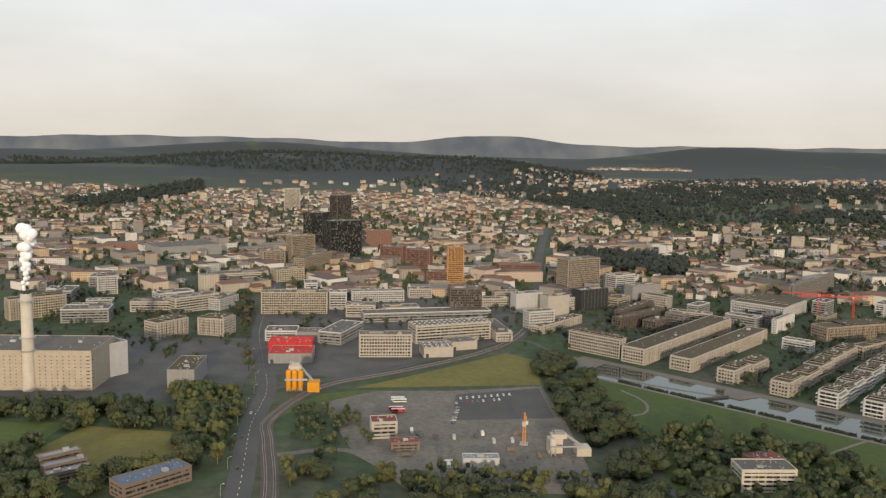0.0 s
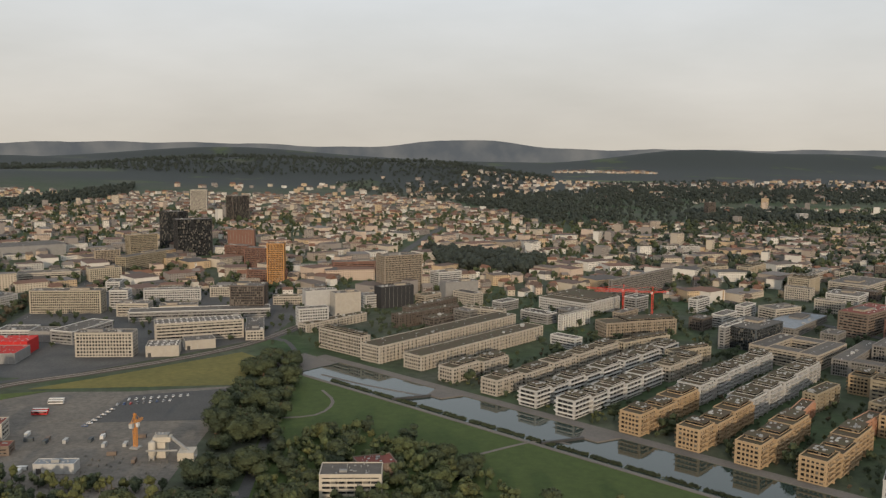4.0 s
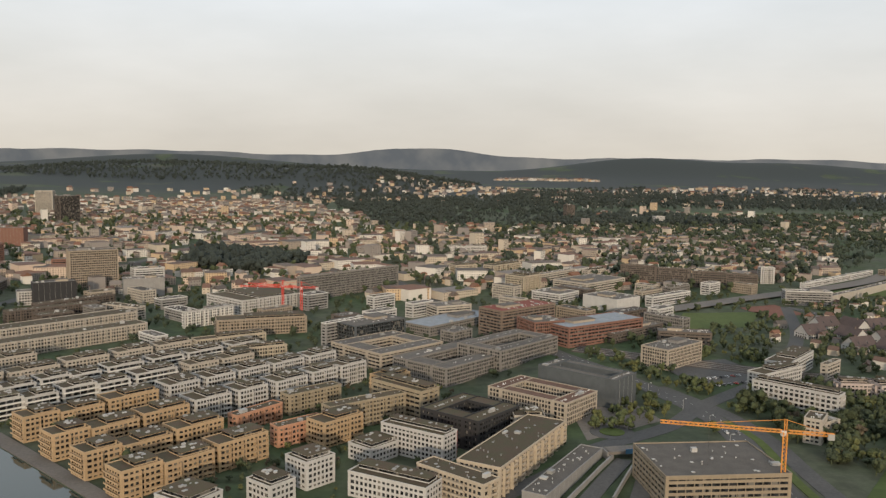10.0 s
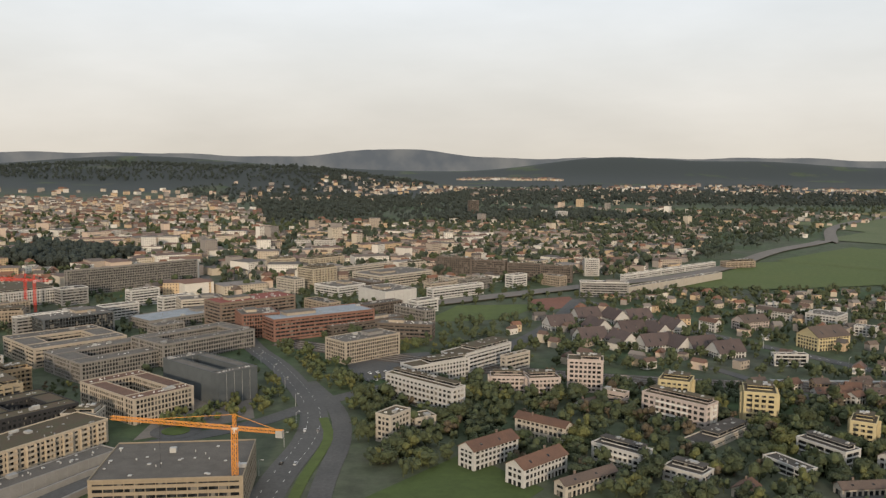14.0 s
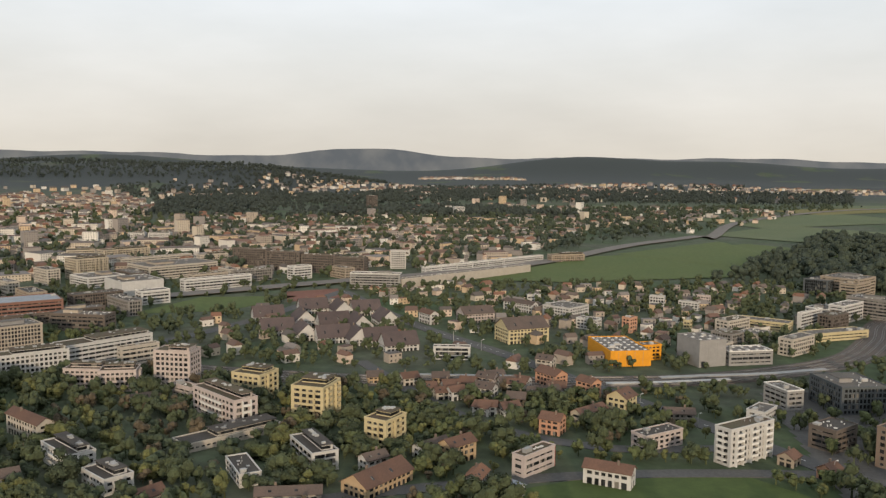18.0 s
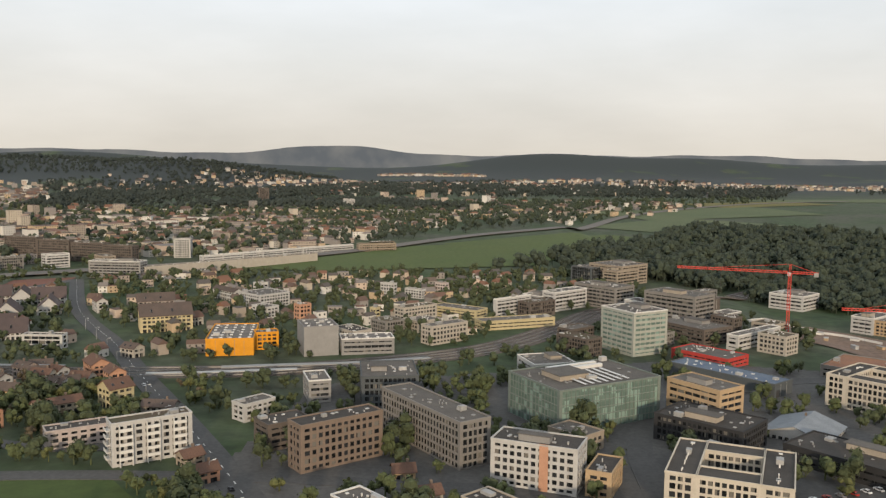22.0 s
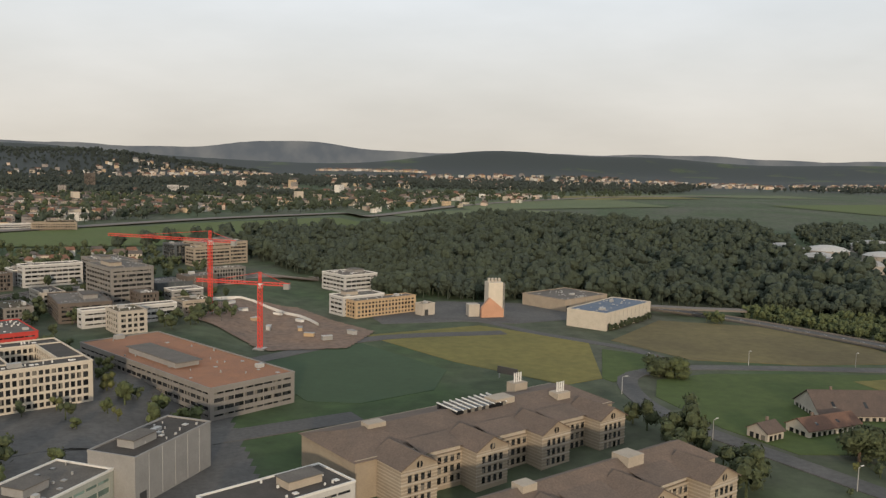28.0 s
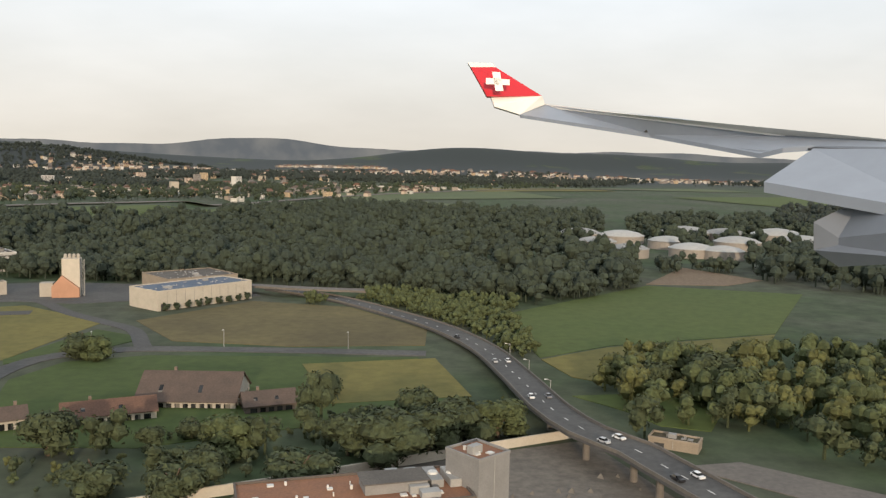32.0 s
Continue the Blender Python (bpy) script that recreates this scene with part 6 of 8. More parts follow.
def row_house(u0, u1, v0, v1, h, wall, label, style="punch", terraces=False, stripes=False):
    """An apartment block of a row: its narrow end faces the lake."""
    c = lake_frame((u0 + u1) / 2, (v0 + v1) / 2)
    root = block(c[0], c[1], v1 - v0, u1 - u0, h, 47.5, wall, style, "earth", label, "apartment block", "apartment_block", stacks=False)
    n = max(1, round(h / 1.65))
    sh = h / n
    w, d = v1 - v0, u1 - u0
    # loggia slabs wrap the lake end, and stacks of balconies stand along the side
    tone = WHITE if terraces else WALL[wall]
    s = Shape()
    for i in range(1, n):
        z = i * sh
        s.box(-w / 2 - 0.8, -w / 2, -d / 2 + 0.4, d / 2 - 0.4, z - 0.12, z + 0.05).box(-w / 2 - 0.8, -w / 2 - 0.72, -d / 2 + 0.4, d / 2 - 0.4, z + 0.05, z + 0.42)
    tagged(part("loggia_front", s, tone, root), kind="stuff")
    m = max(1, int(w / 4.4))
    for k in range(m):
        x = -w / 2 + (k + 0.5) * w / m
        for side in (-1, 1):
            s = Shape()
            half = w / m / 2 - (0.0 if terraces else 0.75)
            for i in range(1, n):
                z = i * sh
                y0, y1 = sorted((side * d / 2, side * (d / 2 + 0.95)))
                e0, e1 = sorted((side * (d / 2 + 0.95), side * (d / 2 + 0.87)))
                s.box(x - half, x + half, y0, y1, z - 0.13, z + 0.04).box(x - half, x + half, e0, e1, z + 0.04, z + 0.40)
            if not terraces:
                y0, y1 = sorted((side * d / 2, side * (d / 2 + 0.95)))
                s.box(x + half, x + half + 0.12, y0, y1, 0, h - sh * 0.4)
            tagged(part("balcony_front", s, tone, root), kind="stuff")
    return root


TERR, WHITEROW, TANROW, PLEAT = ("white terraced apartment block with dark glazed storeys", "cream-white apartment block beside the promenade",
                                 "tan apartment block with loggias beside the promenade, warm sun in its colour", "white apartment block with folded striped facade")
for u, segs, h, wall, lab, terr in (
        (-161.7, ((387, 406), (408, 427)), 7.0, "cream", WHITEROW, False), (-134.3, ((385, 403), (405, 425), (428, 447)), 7.0, "cream", WHITEROW, False),
        (-111.8, ((383, 394), (394, 406), (408, 420), (420, 432), (435, 451)), 7.2, "white", TERR, True), (-92.3, ((382, 394), (394, 406), (408, 421), (421, 434), (437, 455)), 7.4, "white", TERR, True),
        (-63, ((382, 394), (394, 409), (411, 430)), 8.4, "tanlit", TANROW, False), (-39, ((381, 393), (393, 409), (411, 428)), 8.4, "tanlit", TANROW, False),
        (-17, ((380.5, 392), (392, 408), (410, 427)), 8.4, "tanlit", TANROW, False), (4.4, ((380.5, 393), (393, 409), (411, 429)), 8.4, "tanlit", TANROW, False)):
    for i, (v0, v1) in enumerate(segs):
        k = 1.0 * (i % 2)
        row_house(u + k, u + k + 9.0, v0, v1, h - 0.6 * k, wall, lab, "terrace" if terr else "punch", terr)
for u, segs in ((-66, ((435, 448), (451, 464))), (-42, ((431, 446), (449, 462), (466, 481)))):
    for v0, v1 in segs:
        row_house(u, u + 10.7, v0, v1, 8.6, "white", PLEAT, "grid")

# inner rows of the quarter
for u, segs, h, wall, lab, style in ((-42, ((485, 498), (500, 514)), 8.6, "white", PLEAT, "grid"), (-16, ((446, 460), (463, 478), (482, 497), (500, 514)), 8.4, "tanlit", TANROW, "punch"),
                                     (11, ((446, 463), (465, 483)), 8.4, "tanlit", TANROW, "punch"), (-66, ((467, 482), (484, 500), (503, 518)), 8.2, "white", PLEAT, "grid"),
                                     (-91, ((460, 474), (476, 492), (495, 510)), 7.4, "cream", WHITEROW, "punch"), (-112, ((455, 470), (472, 490), (495, 510)), 7.2, "white", TERR, "terrace"), (-135, ((451, 468), (471, 488)), 7.0, "cream", WHITEROW, "punch")):
    for v0, v1 in segs:
        if all(is_free(*lake_frame(u + p * 9, v0 + q * (v1 - v0))) for p in (0.2, 0.8) for q in (0.1, 0.5, 0.9)):
            row_house(u, u + 9.0, v0, v1, h, wall, lab, style, style == "terrace")

# ---- incinerator chimney with its plume ----
ch = thing("chimney", pose(-184, 366, -2.5), "tall pale concrete incinerator chimney with service platforms", "chimney")
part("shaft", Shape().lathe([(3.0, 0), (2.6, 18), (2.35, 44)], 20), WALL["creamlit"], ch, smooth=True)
for z in (18, 24, 40.5):
    part("platform", Shape().lathe([(2.4, z), (3.4, z + 0.1), (3.4, z + 0.7), (2.5, z + 0.7)], 20), UNIT, ch)
for k in (-0.9, 0.9):
    part("flue", Shape().lathe([(0.7, 43), (0.7, 46)], 10, k), DARK, ch)
SMOKE = material("water_vapour", (.85, .85, .86), 1.0, 0.6, 0.05, 0.2, 0.0)
s = Shape()
rng = random.Random(4)
for i in range(34):
    f = i / 33
    r = 0.8 + 1.9 * f
    px, py, pz = rng.uniform(-1, 1) * r * 0.8 + 2.5 * f * f, rng.uniform(-1, 1) * r, 46.5 + 27 * f + rng.uniform(-1, 1)
    prof = [(r * math.sin(math.pi * k / 6) + 0.02, pz - r * math.cos(math.pi * k / 6)) for k in range(7)]
    s.lathe(prof, 9, px, py)
plume = tagged(part("smoke_plume", s, SMOKE, smooth=True), "white plume of vapour rising from the chimney", "smoke", kind="stuff")
plume.location = (-184, 366, -2.5)

def lattice_beam(a, b, t, n):
    """A square truss from a to b."""
    s = Shape()
    a, b = Vector(a), Vector(b)
    d = (b - a).normalized()
    p = d.cross(Vector((0, 0, 1)) if abs(d.z) < 0.9 else Vector((1, 0, 0))).normalized() * t / 2
    q = d.cross(p).normalized() * t / 2
    corner = (p + q, p - q, -p - q, -p + q)
    for c in corner:
        s.beam(a + c, b + c, t * 0.16)
    for i in range(n):
        f, g = a + (b - a) * i / n, a + (b - a) * (i + 1) / n
        for k in range(4):
            s.beam(f + corner[k], g + corner[(k + 1) % 4], t * 0.11)
    return s


# ---- orange mixing plant ----


def silo_plant(x, y, h, a, mat, label, n=3):
    root = thing("silo_plant", pose(x, y, float(rise(x, y)), 0, 0, a), label, "silo plant")
    for i in range(n):
        part("silo", Shape().lathe([(0.4, 0.6), (1.25, 2.0), (1.25, h * 0.86), (0.8, h * 0.92)], 14, -4.4 + i * 2.7, 0.2), mat, root, smooth=True)
        part("silo_leg_frame", lattice_beam((-4.4 + i * 2.7, 0.2, 0), (-4.4 + i * 2.7, 0.2, 2.0), 1.5, 1), UNIT, root)
    part("tower", Shape().box(-5.6, -0.4, 1.8, 6.2, 0, h * 0.78), mat, root)
    part("screen_house", Shape().box(-4.6, 1.2, 2.2, 5.6, h * 0.78, h * 1.02), WALL["creamlit"], root)
    part("head_house", Shape().box(-3.4, 0.4, 2.6, 5.2, h * 1.02, h * 1.14), UNIT, root)
    for i in range(4):
        part("filter_pipe", Shape().lathe([(0.22, h * 1.0), (0.22, h * 1.2)], 8, -4.0 + i * 1.2, 4.0), UNIT, root)
    part("annex", Shape().box(4.2, 9.6, -1.6, 4.4, 0, h * 0.42), mat, root)
    part("conveyor", Shape().beam((10, 0, 1), (1.0, 4, h * 0.95), 0.8), UNIT, root)
    part("gallery", Shape().box(-6.0, 4.2, -1.4, -1.1, h * 0.5, h * 0.58), UNIT, root)
    take_box(x, y, 24, 14, a)
    return root


silo_plant(-64, 371, 11.0, 5, WALL["orange"], "bright orange asphalt mixing plant with silos")


def concrete_plant(x, y, a):
    root = thing("concrete_plant", pose(x, y, -5.0, 0, 0, a), "cream concrete mixing tower, its sloping hopper wall orange with painted sunlight", "mixing plant")
    part("tower", Shape().box(-2.6, 2.8, 0, 5, 0, 12.5), WALL["creamlit"], root)
    s = Shape()
    s.face((-5.5, -1.5, 0), (2.8, -1.5, 0), (2.8, -1.5, 3), (-2.4, -1.5, 7.2), (-5.5, -1.5, 3.6)).face((-5.5, -1.5, 3.6), (-2.4, -1.5, 7.2), (-2.4, 0.0, 7.2), (-5.5, 0.0, 3.6))
    s.face((-2.4, -1.5, 7.2), (2.8, -1.5, 3), (2.8, 0, 3), (-2.4, 0, 7.2)).face((2.8, -1.5, 0), (2.8, 0, 0), (2.8, 0, 3), (2.8, -1.5, 3)).face((-5.5, 0, 0), (-5.5, -1.5, 0), (-5.5, -1.5, 3.6), (-5.5, 0, 3.6))
    # the salmon paints orange sunlight onto the hopper of the cream plant
    part("hopper", s, WALL["salmon"], root, "sloping hopper wall, low sun put into its salmon colour")
    for i in range(4):
        part("filter", Shape().lathe([(0.55, 12.5), (0.55, 13.6), (0.2, 13.9)], 10, -1.8 + i * 1.3, 2.5), WALL["cream"], root)
    part("annex", Shape().box(-9.5, -5.5, 1, 5, 0, 4.5), WALL["cream"], root)
    part("stair_frame", lattice_beam((3.4, 2, 0), (3.4, 2, 12), 1.0, 8), UNIT, root)
    take_box(x, y, 20, 12, a)


CONCRETE_PLANT = (1002, 473, 12)
silo_plant(47, 297, 7.0, 5, WALL["creamlit"], "small cream silo in the yard", 1)

# ---- tower cranes ----


def tower_crane(x, y, h, reach_, back_, a, mat, label):
    root = thing("tower_crane", pose(x, y, float(rise(x, y)), 0, 0, a), label, "crane", "tower cranes")
    part("base", Shape().box(-1.6, 1.6, -1.6, 1.6, 0, 0.5), UNIT, root)
    part("mast", lattice_beam((0, 0, 0.5), (0, 0, h), 1.0, int(h / 1.2)), mat, root)
    part("jib", lattice_beam((0.8, 0, h + 0.3), (reach_, 0, h + 0.3), 0.75, int(reach_ / 1.3)), mat, root)
    part("counter_jib", lattice_beam((-0.8, 0, h + 0.3), (-back_, 0, h + 0.3), 0.75, int(back_ / 1.2)), mat, root)
    part("tower_head", lattice_beam((0, 0, h + 0.3), (0, 0, h + 3.6), 0.6, 3), mat, root)
    part("cab", Shape().box(-0.4, 1.0, -1.3, -0.4, h - 1.2, h + 0.1), WHITE, root)
    part("counterweight", Shape().box(-back_, -back_ + 1.6, -0.6, 0.6, h - 1.0, h + 0.6), UNIT, root)
    part("stay", Shape().beam((0, 0, h + 3.5), (reach_ * 0.7, 0, h + 0.6), 0.1), mat, root)
    part("stay", Shape().beam((0, 0, h + 3.5), (-back_ * 0.9, 0, h + 0.6), 0.1), mat, root)
    part("hook_line", Shape().beam((reach_ * 0.6, 0, h), (reach_ * 0.6, 0, h * 0.4), 0.08), DARK, root)
    return root


for x, y, h, r, k, a, mat, lab in ((905, 453, 24, 42, 10, 157, CRANE_RED, "tall red tower crane over the building pit"), (928, 415, 19, 20, 9, 165, CRANE_RED, "red tower crane with a short jib"),
                                   (440, 277, 20.5, 32, 12, 166, CRANE_ORANGE, "orange tower crane beside the scaffolded shell"), (272, 541, 20, 36, 10, 176, CRANE_RED, "red tower crane among apartment blocks"),
                                   (258, 560, 18, 24, 9, 160, CRANE_RED, "red tower crane among apartment blocks"), (33, 308, 9, 5, 3, 80, CRANE_ORANGE, "small orange piling rig in the yard")):
    tower_crane(x, y, h, r, k, a, mat, lab)
concrete_plant(*CONCRETE_PLANT)

# ---- lesser blocks that fill the quarters behind ----
fill_rng = random.Random(77)
KINDS = (("white", "band", "white flat-roofed office with strip windows"), ("cream", "punch", "cream apartment block with punched windows"), ("greige", "grid", "grey-brown office with a window grid"), ("tan", "punch", "tan apartment block with small windows"),
         ("concrete", "band", "pale concrete commercial building with strip windows"), ("brown", "grid", "dark brown gridded office building"), ("sand", "band", "sand-coloured office with strip windows"))


def fill_quarter(n, poly, turn, size, tall):
    xs_, ys_ = [p[0] for p in poly], [p[1] for p in poly]
    made, tries = 0, 0
    while made < n and tries < 3000:
        tries += 1
        x, y = fill_rng.uniform(min(xs_), max(xs_)), fill_rng.uniform(min(ys_), max(ys_))
        w, d = fill_rng.uniform(*size), fill_rng.uniform(6, 10)
        a = turn + fill_rng.choice((0, 90))
        if not inside(np.array([x]), np.array([y]), poly)[0] or (690 < x < 730 and 390 < y < 420):
            continue
        c, s_ = math.cos(radians(a)), math.sin(radians(a))
        if all(is_free(x + p * w * c - q * d * s_, y + p * w * s_ + q * d * c) for p in (-0.55, -0.28, 0, 0.28, 0.55) for q in (-0.55, 0, 0.55)):
            wl, st, lb = fill_rng.choice(KINDS)
            block(x, y, w, d, fill_rng.uniform(*tall), a, wl, st, fill_rng.choice(("gravel", "gravel", "earth", "darkroof")), lb, "building", "town_building")
            made += 1


fill_quarter(17, [(130, 480), (330, 420), (420, 480), (400, 620), (120, 620)], 47, (12, 22), (6, 10))
fill_quarter(17, [(-290, 470), (-90, 560), (60, 590), (120, 640), (-300, 640)], 10, (12, 26), (5, 9))
fill_quarter(16, [(700, 400), (900, 420), (900, 540), (760, 480)], 38, (9, 18), (3.5, 7))
fill_quarter(10, [(430, 470), (560, 560), (620, 660), (420, 640)], 42, (14, 26), (6, 10))
fill_quarter(8, [(740, 270), (900, 270), (900, 320), (740, 330)], 40, (8, 14), (3.5, 6))

# ---- sandstone palace of offices with gabled bays ----


PALACE_ROOF = material("brown_slate_roof", (.135, .10, .078), 0.9, 3.0, 0.2, 0.8, 0.2, second=(.10, .078, .064))


def palace(x, y, z0, a, bays, depth, label, houses):
    """A sandstone office range: projecting gabled bays before recessed wings, under brown roofs."""
    pitch, h = 15.6, 6.6
    L_ = pitch * bays
    root = thing("sandstone_office", pose(x, y, z0, 0, 0, a), label, "office")
    stone, roof = WALL["sandstone"], PALACE_ROOF
    for i in range(bays):
        cx = (i + 0.5) * pitch
        bay = part("gabled_bay", Shape().box(cx - 3.6, cx + 3.6, -1.0, 6.0, -3, h), stone, root)
        s = Shape().face((cx - 3.6, -1.0, h), (cx + 3.6, -1.0, h), (cx, -1.0, h + 1.9)).face((cx - 3.6, 6, h), (cx, 6, h + 1.9), (cx + 3.6, 6, h))
        part("gable_wall", s, stone, bay)
        s = Shape()
        for sx in (-1, 1):
            s.face((cx, -1.4, h + 2.05), (cx, 8, h + 2.05), (cx + sx * 4.0, 8, h - 0.1), (cx + sx * 4.0, -1.4, h - 0.1))
            s.face((cx, -1.4, h + 1.85), (cx + sx * 4.0, -1.4, h - 0.3), (cx + sx * 4.0, -1.4, h - 0.1), (cx, -1.4, h + 2.05))
        part("bay_roof", s, roof, bay)
        s = Shape()
        n = 18
        s.face(*[(cx + 0.62 * math.cos(6.283 * k / n), -1.04, h + 0.25 + 0.62 * math.sin(6.283 * k / n)) for k in range(n)])
        part("round_window", s, GLASS, bay)
        part("round_window_bar", Shape().box(cx - 0.09, cx + 0.09, -1.1, -1.03, h - 0.37, h + 0.87), stone, bay)
        for z in (0.6, 2.4, 4.2):
            for k in (-1.5, -0.5, 0.5, 1.5):
                part("window", Shape().box(cx + k * 1.3 - 0.35, cx + k * 1.3 + 0.35, -1.05, -0.95, z, z + 1.15), GLASS, bay)
        for z in (2.0, 3.9, 5.7):
            part("string_course", Shape().box(cx - 3.7, cx + 3.7, -1.12, -1.0, z, z + 0.16), WALL["cream"], bay)
        s = Shape()
        for q in range(11):
            s.box(cx - 3.63, cx + 3.63, -1.035, 5.9, 0.25 + q * 0.58, 0.25 + q * 0.58 + 0.2)
        tagged(part("stone_banding", s, WALL["sand"], bay), kind="stuff")
        # recessed wing towards the next bay
        x0, x1 = cx + 3.6, cx + pitch - 3.6
        if i < bays - 1:
            wing_ = part("recessed_wing", Shape().box(x0, x1, 3.0, 6.0, -3, h - 0.8), stone, root)
            for z in (0.6, 2.4, 4.2):
                for k in range(6):
                    c = x0 + (k + 0.5) * (x1 - x0) / 6
                    part("window", Shape().box(c - 0.38, c + 0.38, 2.94, 3.05, z, z + 1.1), GLASS, wing_)
            s = Shape()
            for q in range(10):
                s.box(x0, x1, 2.965, 5.9, 0.25 + q * 0.58, 0.25 + q * 0.58 + 0.2)
            tagged(part("stone_banding", s, WALL["sand"], wing_), kind="stuff")
            part("clerestory", Shape().box(x0, x1, 3.4, 6.0, h - 0.8, h + 0.2), WALL["cream"], root)
            part("wing_roof", Shape().face((x0 - 0.3, 2.6, h + 0.15), (x1 + 0.3, 2.6, h + 0.15), (x1 + 0.3, 8, h + 1.2), (x0 - 0.3, 8, h + 1.2)), roof, root)
    part("main_range", Shape().box(0, L_, 6.0, depth, -3, h + 0.2), stone, root)
    s = Shape()
    m = (6.0 + depth) / 2
    s.face((-0.5, 5.5, h), (L_ + 0.5, 5.5, h), (L_ - 4, m, h + 2.4), (4, m, h + 2.4)).face((-0.5, depth + 0.5, h), (4, m, h + 2.4), (L_ - 4, m, h + 2.4), (L_ + 0.5, depth + 0.5, h))
    s.face((-0.5, 5.5, h), (4, m, h + 2.4), (-0.5, depth + 0.5, h)).face((L_ + 0.5, 5.5, h), (L_ + 0.5, depth + 0.5, h), (L_ - 4, m, h + 2.4))
    part("main_roof", s, roof, root)
    for u, v in houses:
        part("roof_house", Shape().box(u - 1.8, u + 1.8, v - 1.2, v + 1.4, h, h + 2.6), WALL["sand"], root)
        for q in (-0.9, -0.3, 0.3, 0.9):
            part("flue", Shape().lathe([(0.16, h + 2.5), (0.16, h + 4.6)], 8, u + q, v), WHITE, root)
    part("lift_house", Shape().box(L_ * 0.58, L_ * 0.66, m - 2.2, m + 1.2, h + 1, h + 3.0), WALL["sand"], root)
    part("lift_house", Shape().box(L_ * 0.12, L_ * 0.18, m - 1.2, m + 1.2, h + 1, h + 2.9), WALL["sand"], root)
    if houses:
        sky_ = part("glass_roof", Shape().box(L_ * 0.42, L_ * 0.62, m - 2.5, m + 3.5, h + 1.2, h + 2.5), GLASS, root)
        for k in range(9):
            c = L_ * 0.42 + k * L_ * 0.2 / 8
            part("glazing_bar", Shape().beam((c, m - 2.6, h + 2.5), (c, m + 3.6, h + 2.75), 0.2), WHITE, sky_)
    c, s_ = math.cos(radians(a)), math.sin(radians(a))
    take_box(x + L_ / 2 * c - depth / 2 * s_, y + L_ / 2 * s_ + depth / 2 * c, L_, depth + 4, a, 2)
    return root


palace(965.6, 302.5, -5.8, 35.5, 4, 24, "brown sandstone office range with gabled bays and tiled roofs", ((52.6, 11.5), (50.5, 22.0)))
palace(987.6, 278.1, -5.3, 35.5, 3, 15, "front sandstone office range with gabled bays and tiled roofs", ())

# ---- storage tanks beyond the wood ----
TANK = material("tank_white_paint", (.26, .235, .21), 0.6, 1.2, 0.08, 0.5, 0.0, second=(.30, .26, .22), scale2=0.1)


def storage_tank(x, y, r, h):
    root = thing("storage_tank", pose(x, y, float(rise(x, y))), "white storage tank with a shallow domed roof", "tank", "storage tanks")
    part("shell", Shape().lathe([(r, 0), (r, h)], 28), TANK, root, smooth=False)
    part("dome", Shape().lathe([(r + 0.15, h), (r * 0.75, h + r * 0.14), (r * 0.35, h + r * 0.22), (0.4, h + r * 0.25)], 28), UNIT, root, smooth=True)
    part("rim_rail", Shape().lathe([(r + 0.2, h - 0.1), (r + 0.25, h + 0.25), (r + 0.05, h + 0.25)], 28), UNIT, root)
    part("ladder", Shape().beam((r + 0.2, 0, 0), (r + 0.2, 0.8, h), 0.3), UNIT, root)
    take_box(x, y, 2 * r, 2 * r, 0)


for x, y, r, h in ((1220, 720, 16.2, 9.0), (1243, 707, 16.8, 9.0), (1295, 743, 20.0, 9.0), (1261, 632, 14.5, 9.0), (1274, 622, 12.8, 9.0), (1303, 676, 16.2, 9.0), (1226, 626, 12.4, 9.0), (1354, 737, 19.8, 9.0), (1348, 689, 17.2, 9.0), (1381, 716, 18.4, 9.0), (1262, 675, 14.0, 9.0), (1320, 739, 16.2, 9.0), (1218, 665, 13.3, 9.0)):
    storage_tank(x, y, r * 0.82, h * 0.5)

# ---- vehicles ----
CAR_PAINT = [material("car_paint_%s" % n, c, 0.35, 8, 0.03, 0.1, 0.0, spec=0.5) for n, c in (("white", (.7, .7, .7)), ("grey", (.2, .2, .21)), ("black", (.02, .02, .022)), ("red", (.4, .04, .03)), ("blue", (.05, .09, .2)), ("silver", (.42, .43, .44)))]
body_s = Shape()
for x0, x1, z0, z1 in ((-1.05, 1.05, 0.13, 0.42),):
    body_s.box(x0, x1, -0.43, 0.43, z0, z1)
cab_s = Shape()
cab_s.face((-0.75, -0.4, 0.42), (0.55, -0.4, 0.42), (0.25, -0.33, 0.7), (-0.55, -0.33, 0.7)).face((0.55, 0.4, 0.42), (-0.75, 0.4, 0.42), (-0.55, 0.33, 0.7), (0.25, 0.33, 0.7))
cab_s.face((0.55, -0.4, 0.42), (0.55, 0.4, 0.42), (0.25, 0.33, 0.7), (0.25, -0.33, 0.7)).face((-0.75, 0.4, 0.42), (-0.75, -0.4, 0.42), (-0.55, -0.33, 0.7), (-0.55, 0.33, 0.7))
roof_s = Shape().box(-0.57, 0.27, -0.34, 0.34, 0.69, 0.73)
wheel_s = Shape()
for k in range(12):
    a, b = 6.283 * k / 12, 6.283 * (k + 1) / 12
    wheel_s.face((0.16 * math.cos(a), -0.07, 0.16 + 0.16 * math.sin(a)), (0.16 * math.cos(b), -0.07, 0.16 + 0.16 * math.sin(b)), (0.16 * math.cos(b), 0.07, 0.16 + 0.16 * math.sin(b)), (0.16 * math.cos(a), 0.07, 0.16 + 0.16 * math.sin(a)))
for q in (-0.07, 0.07):
    wheel_s.face(*[(0.16 * math.cos(6.283 * k / 12), q, 0.16 + 0.16 * math.sin(6.283 * k / 12)) for k in range(12)])
CAR_GLASS = GLASS
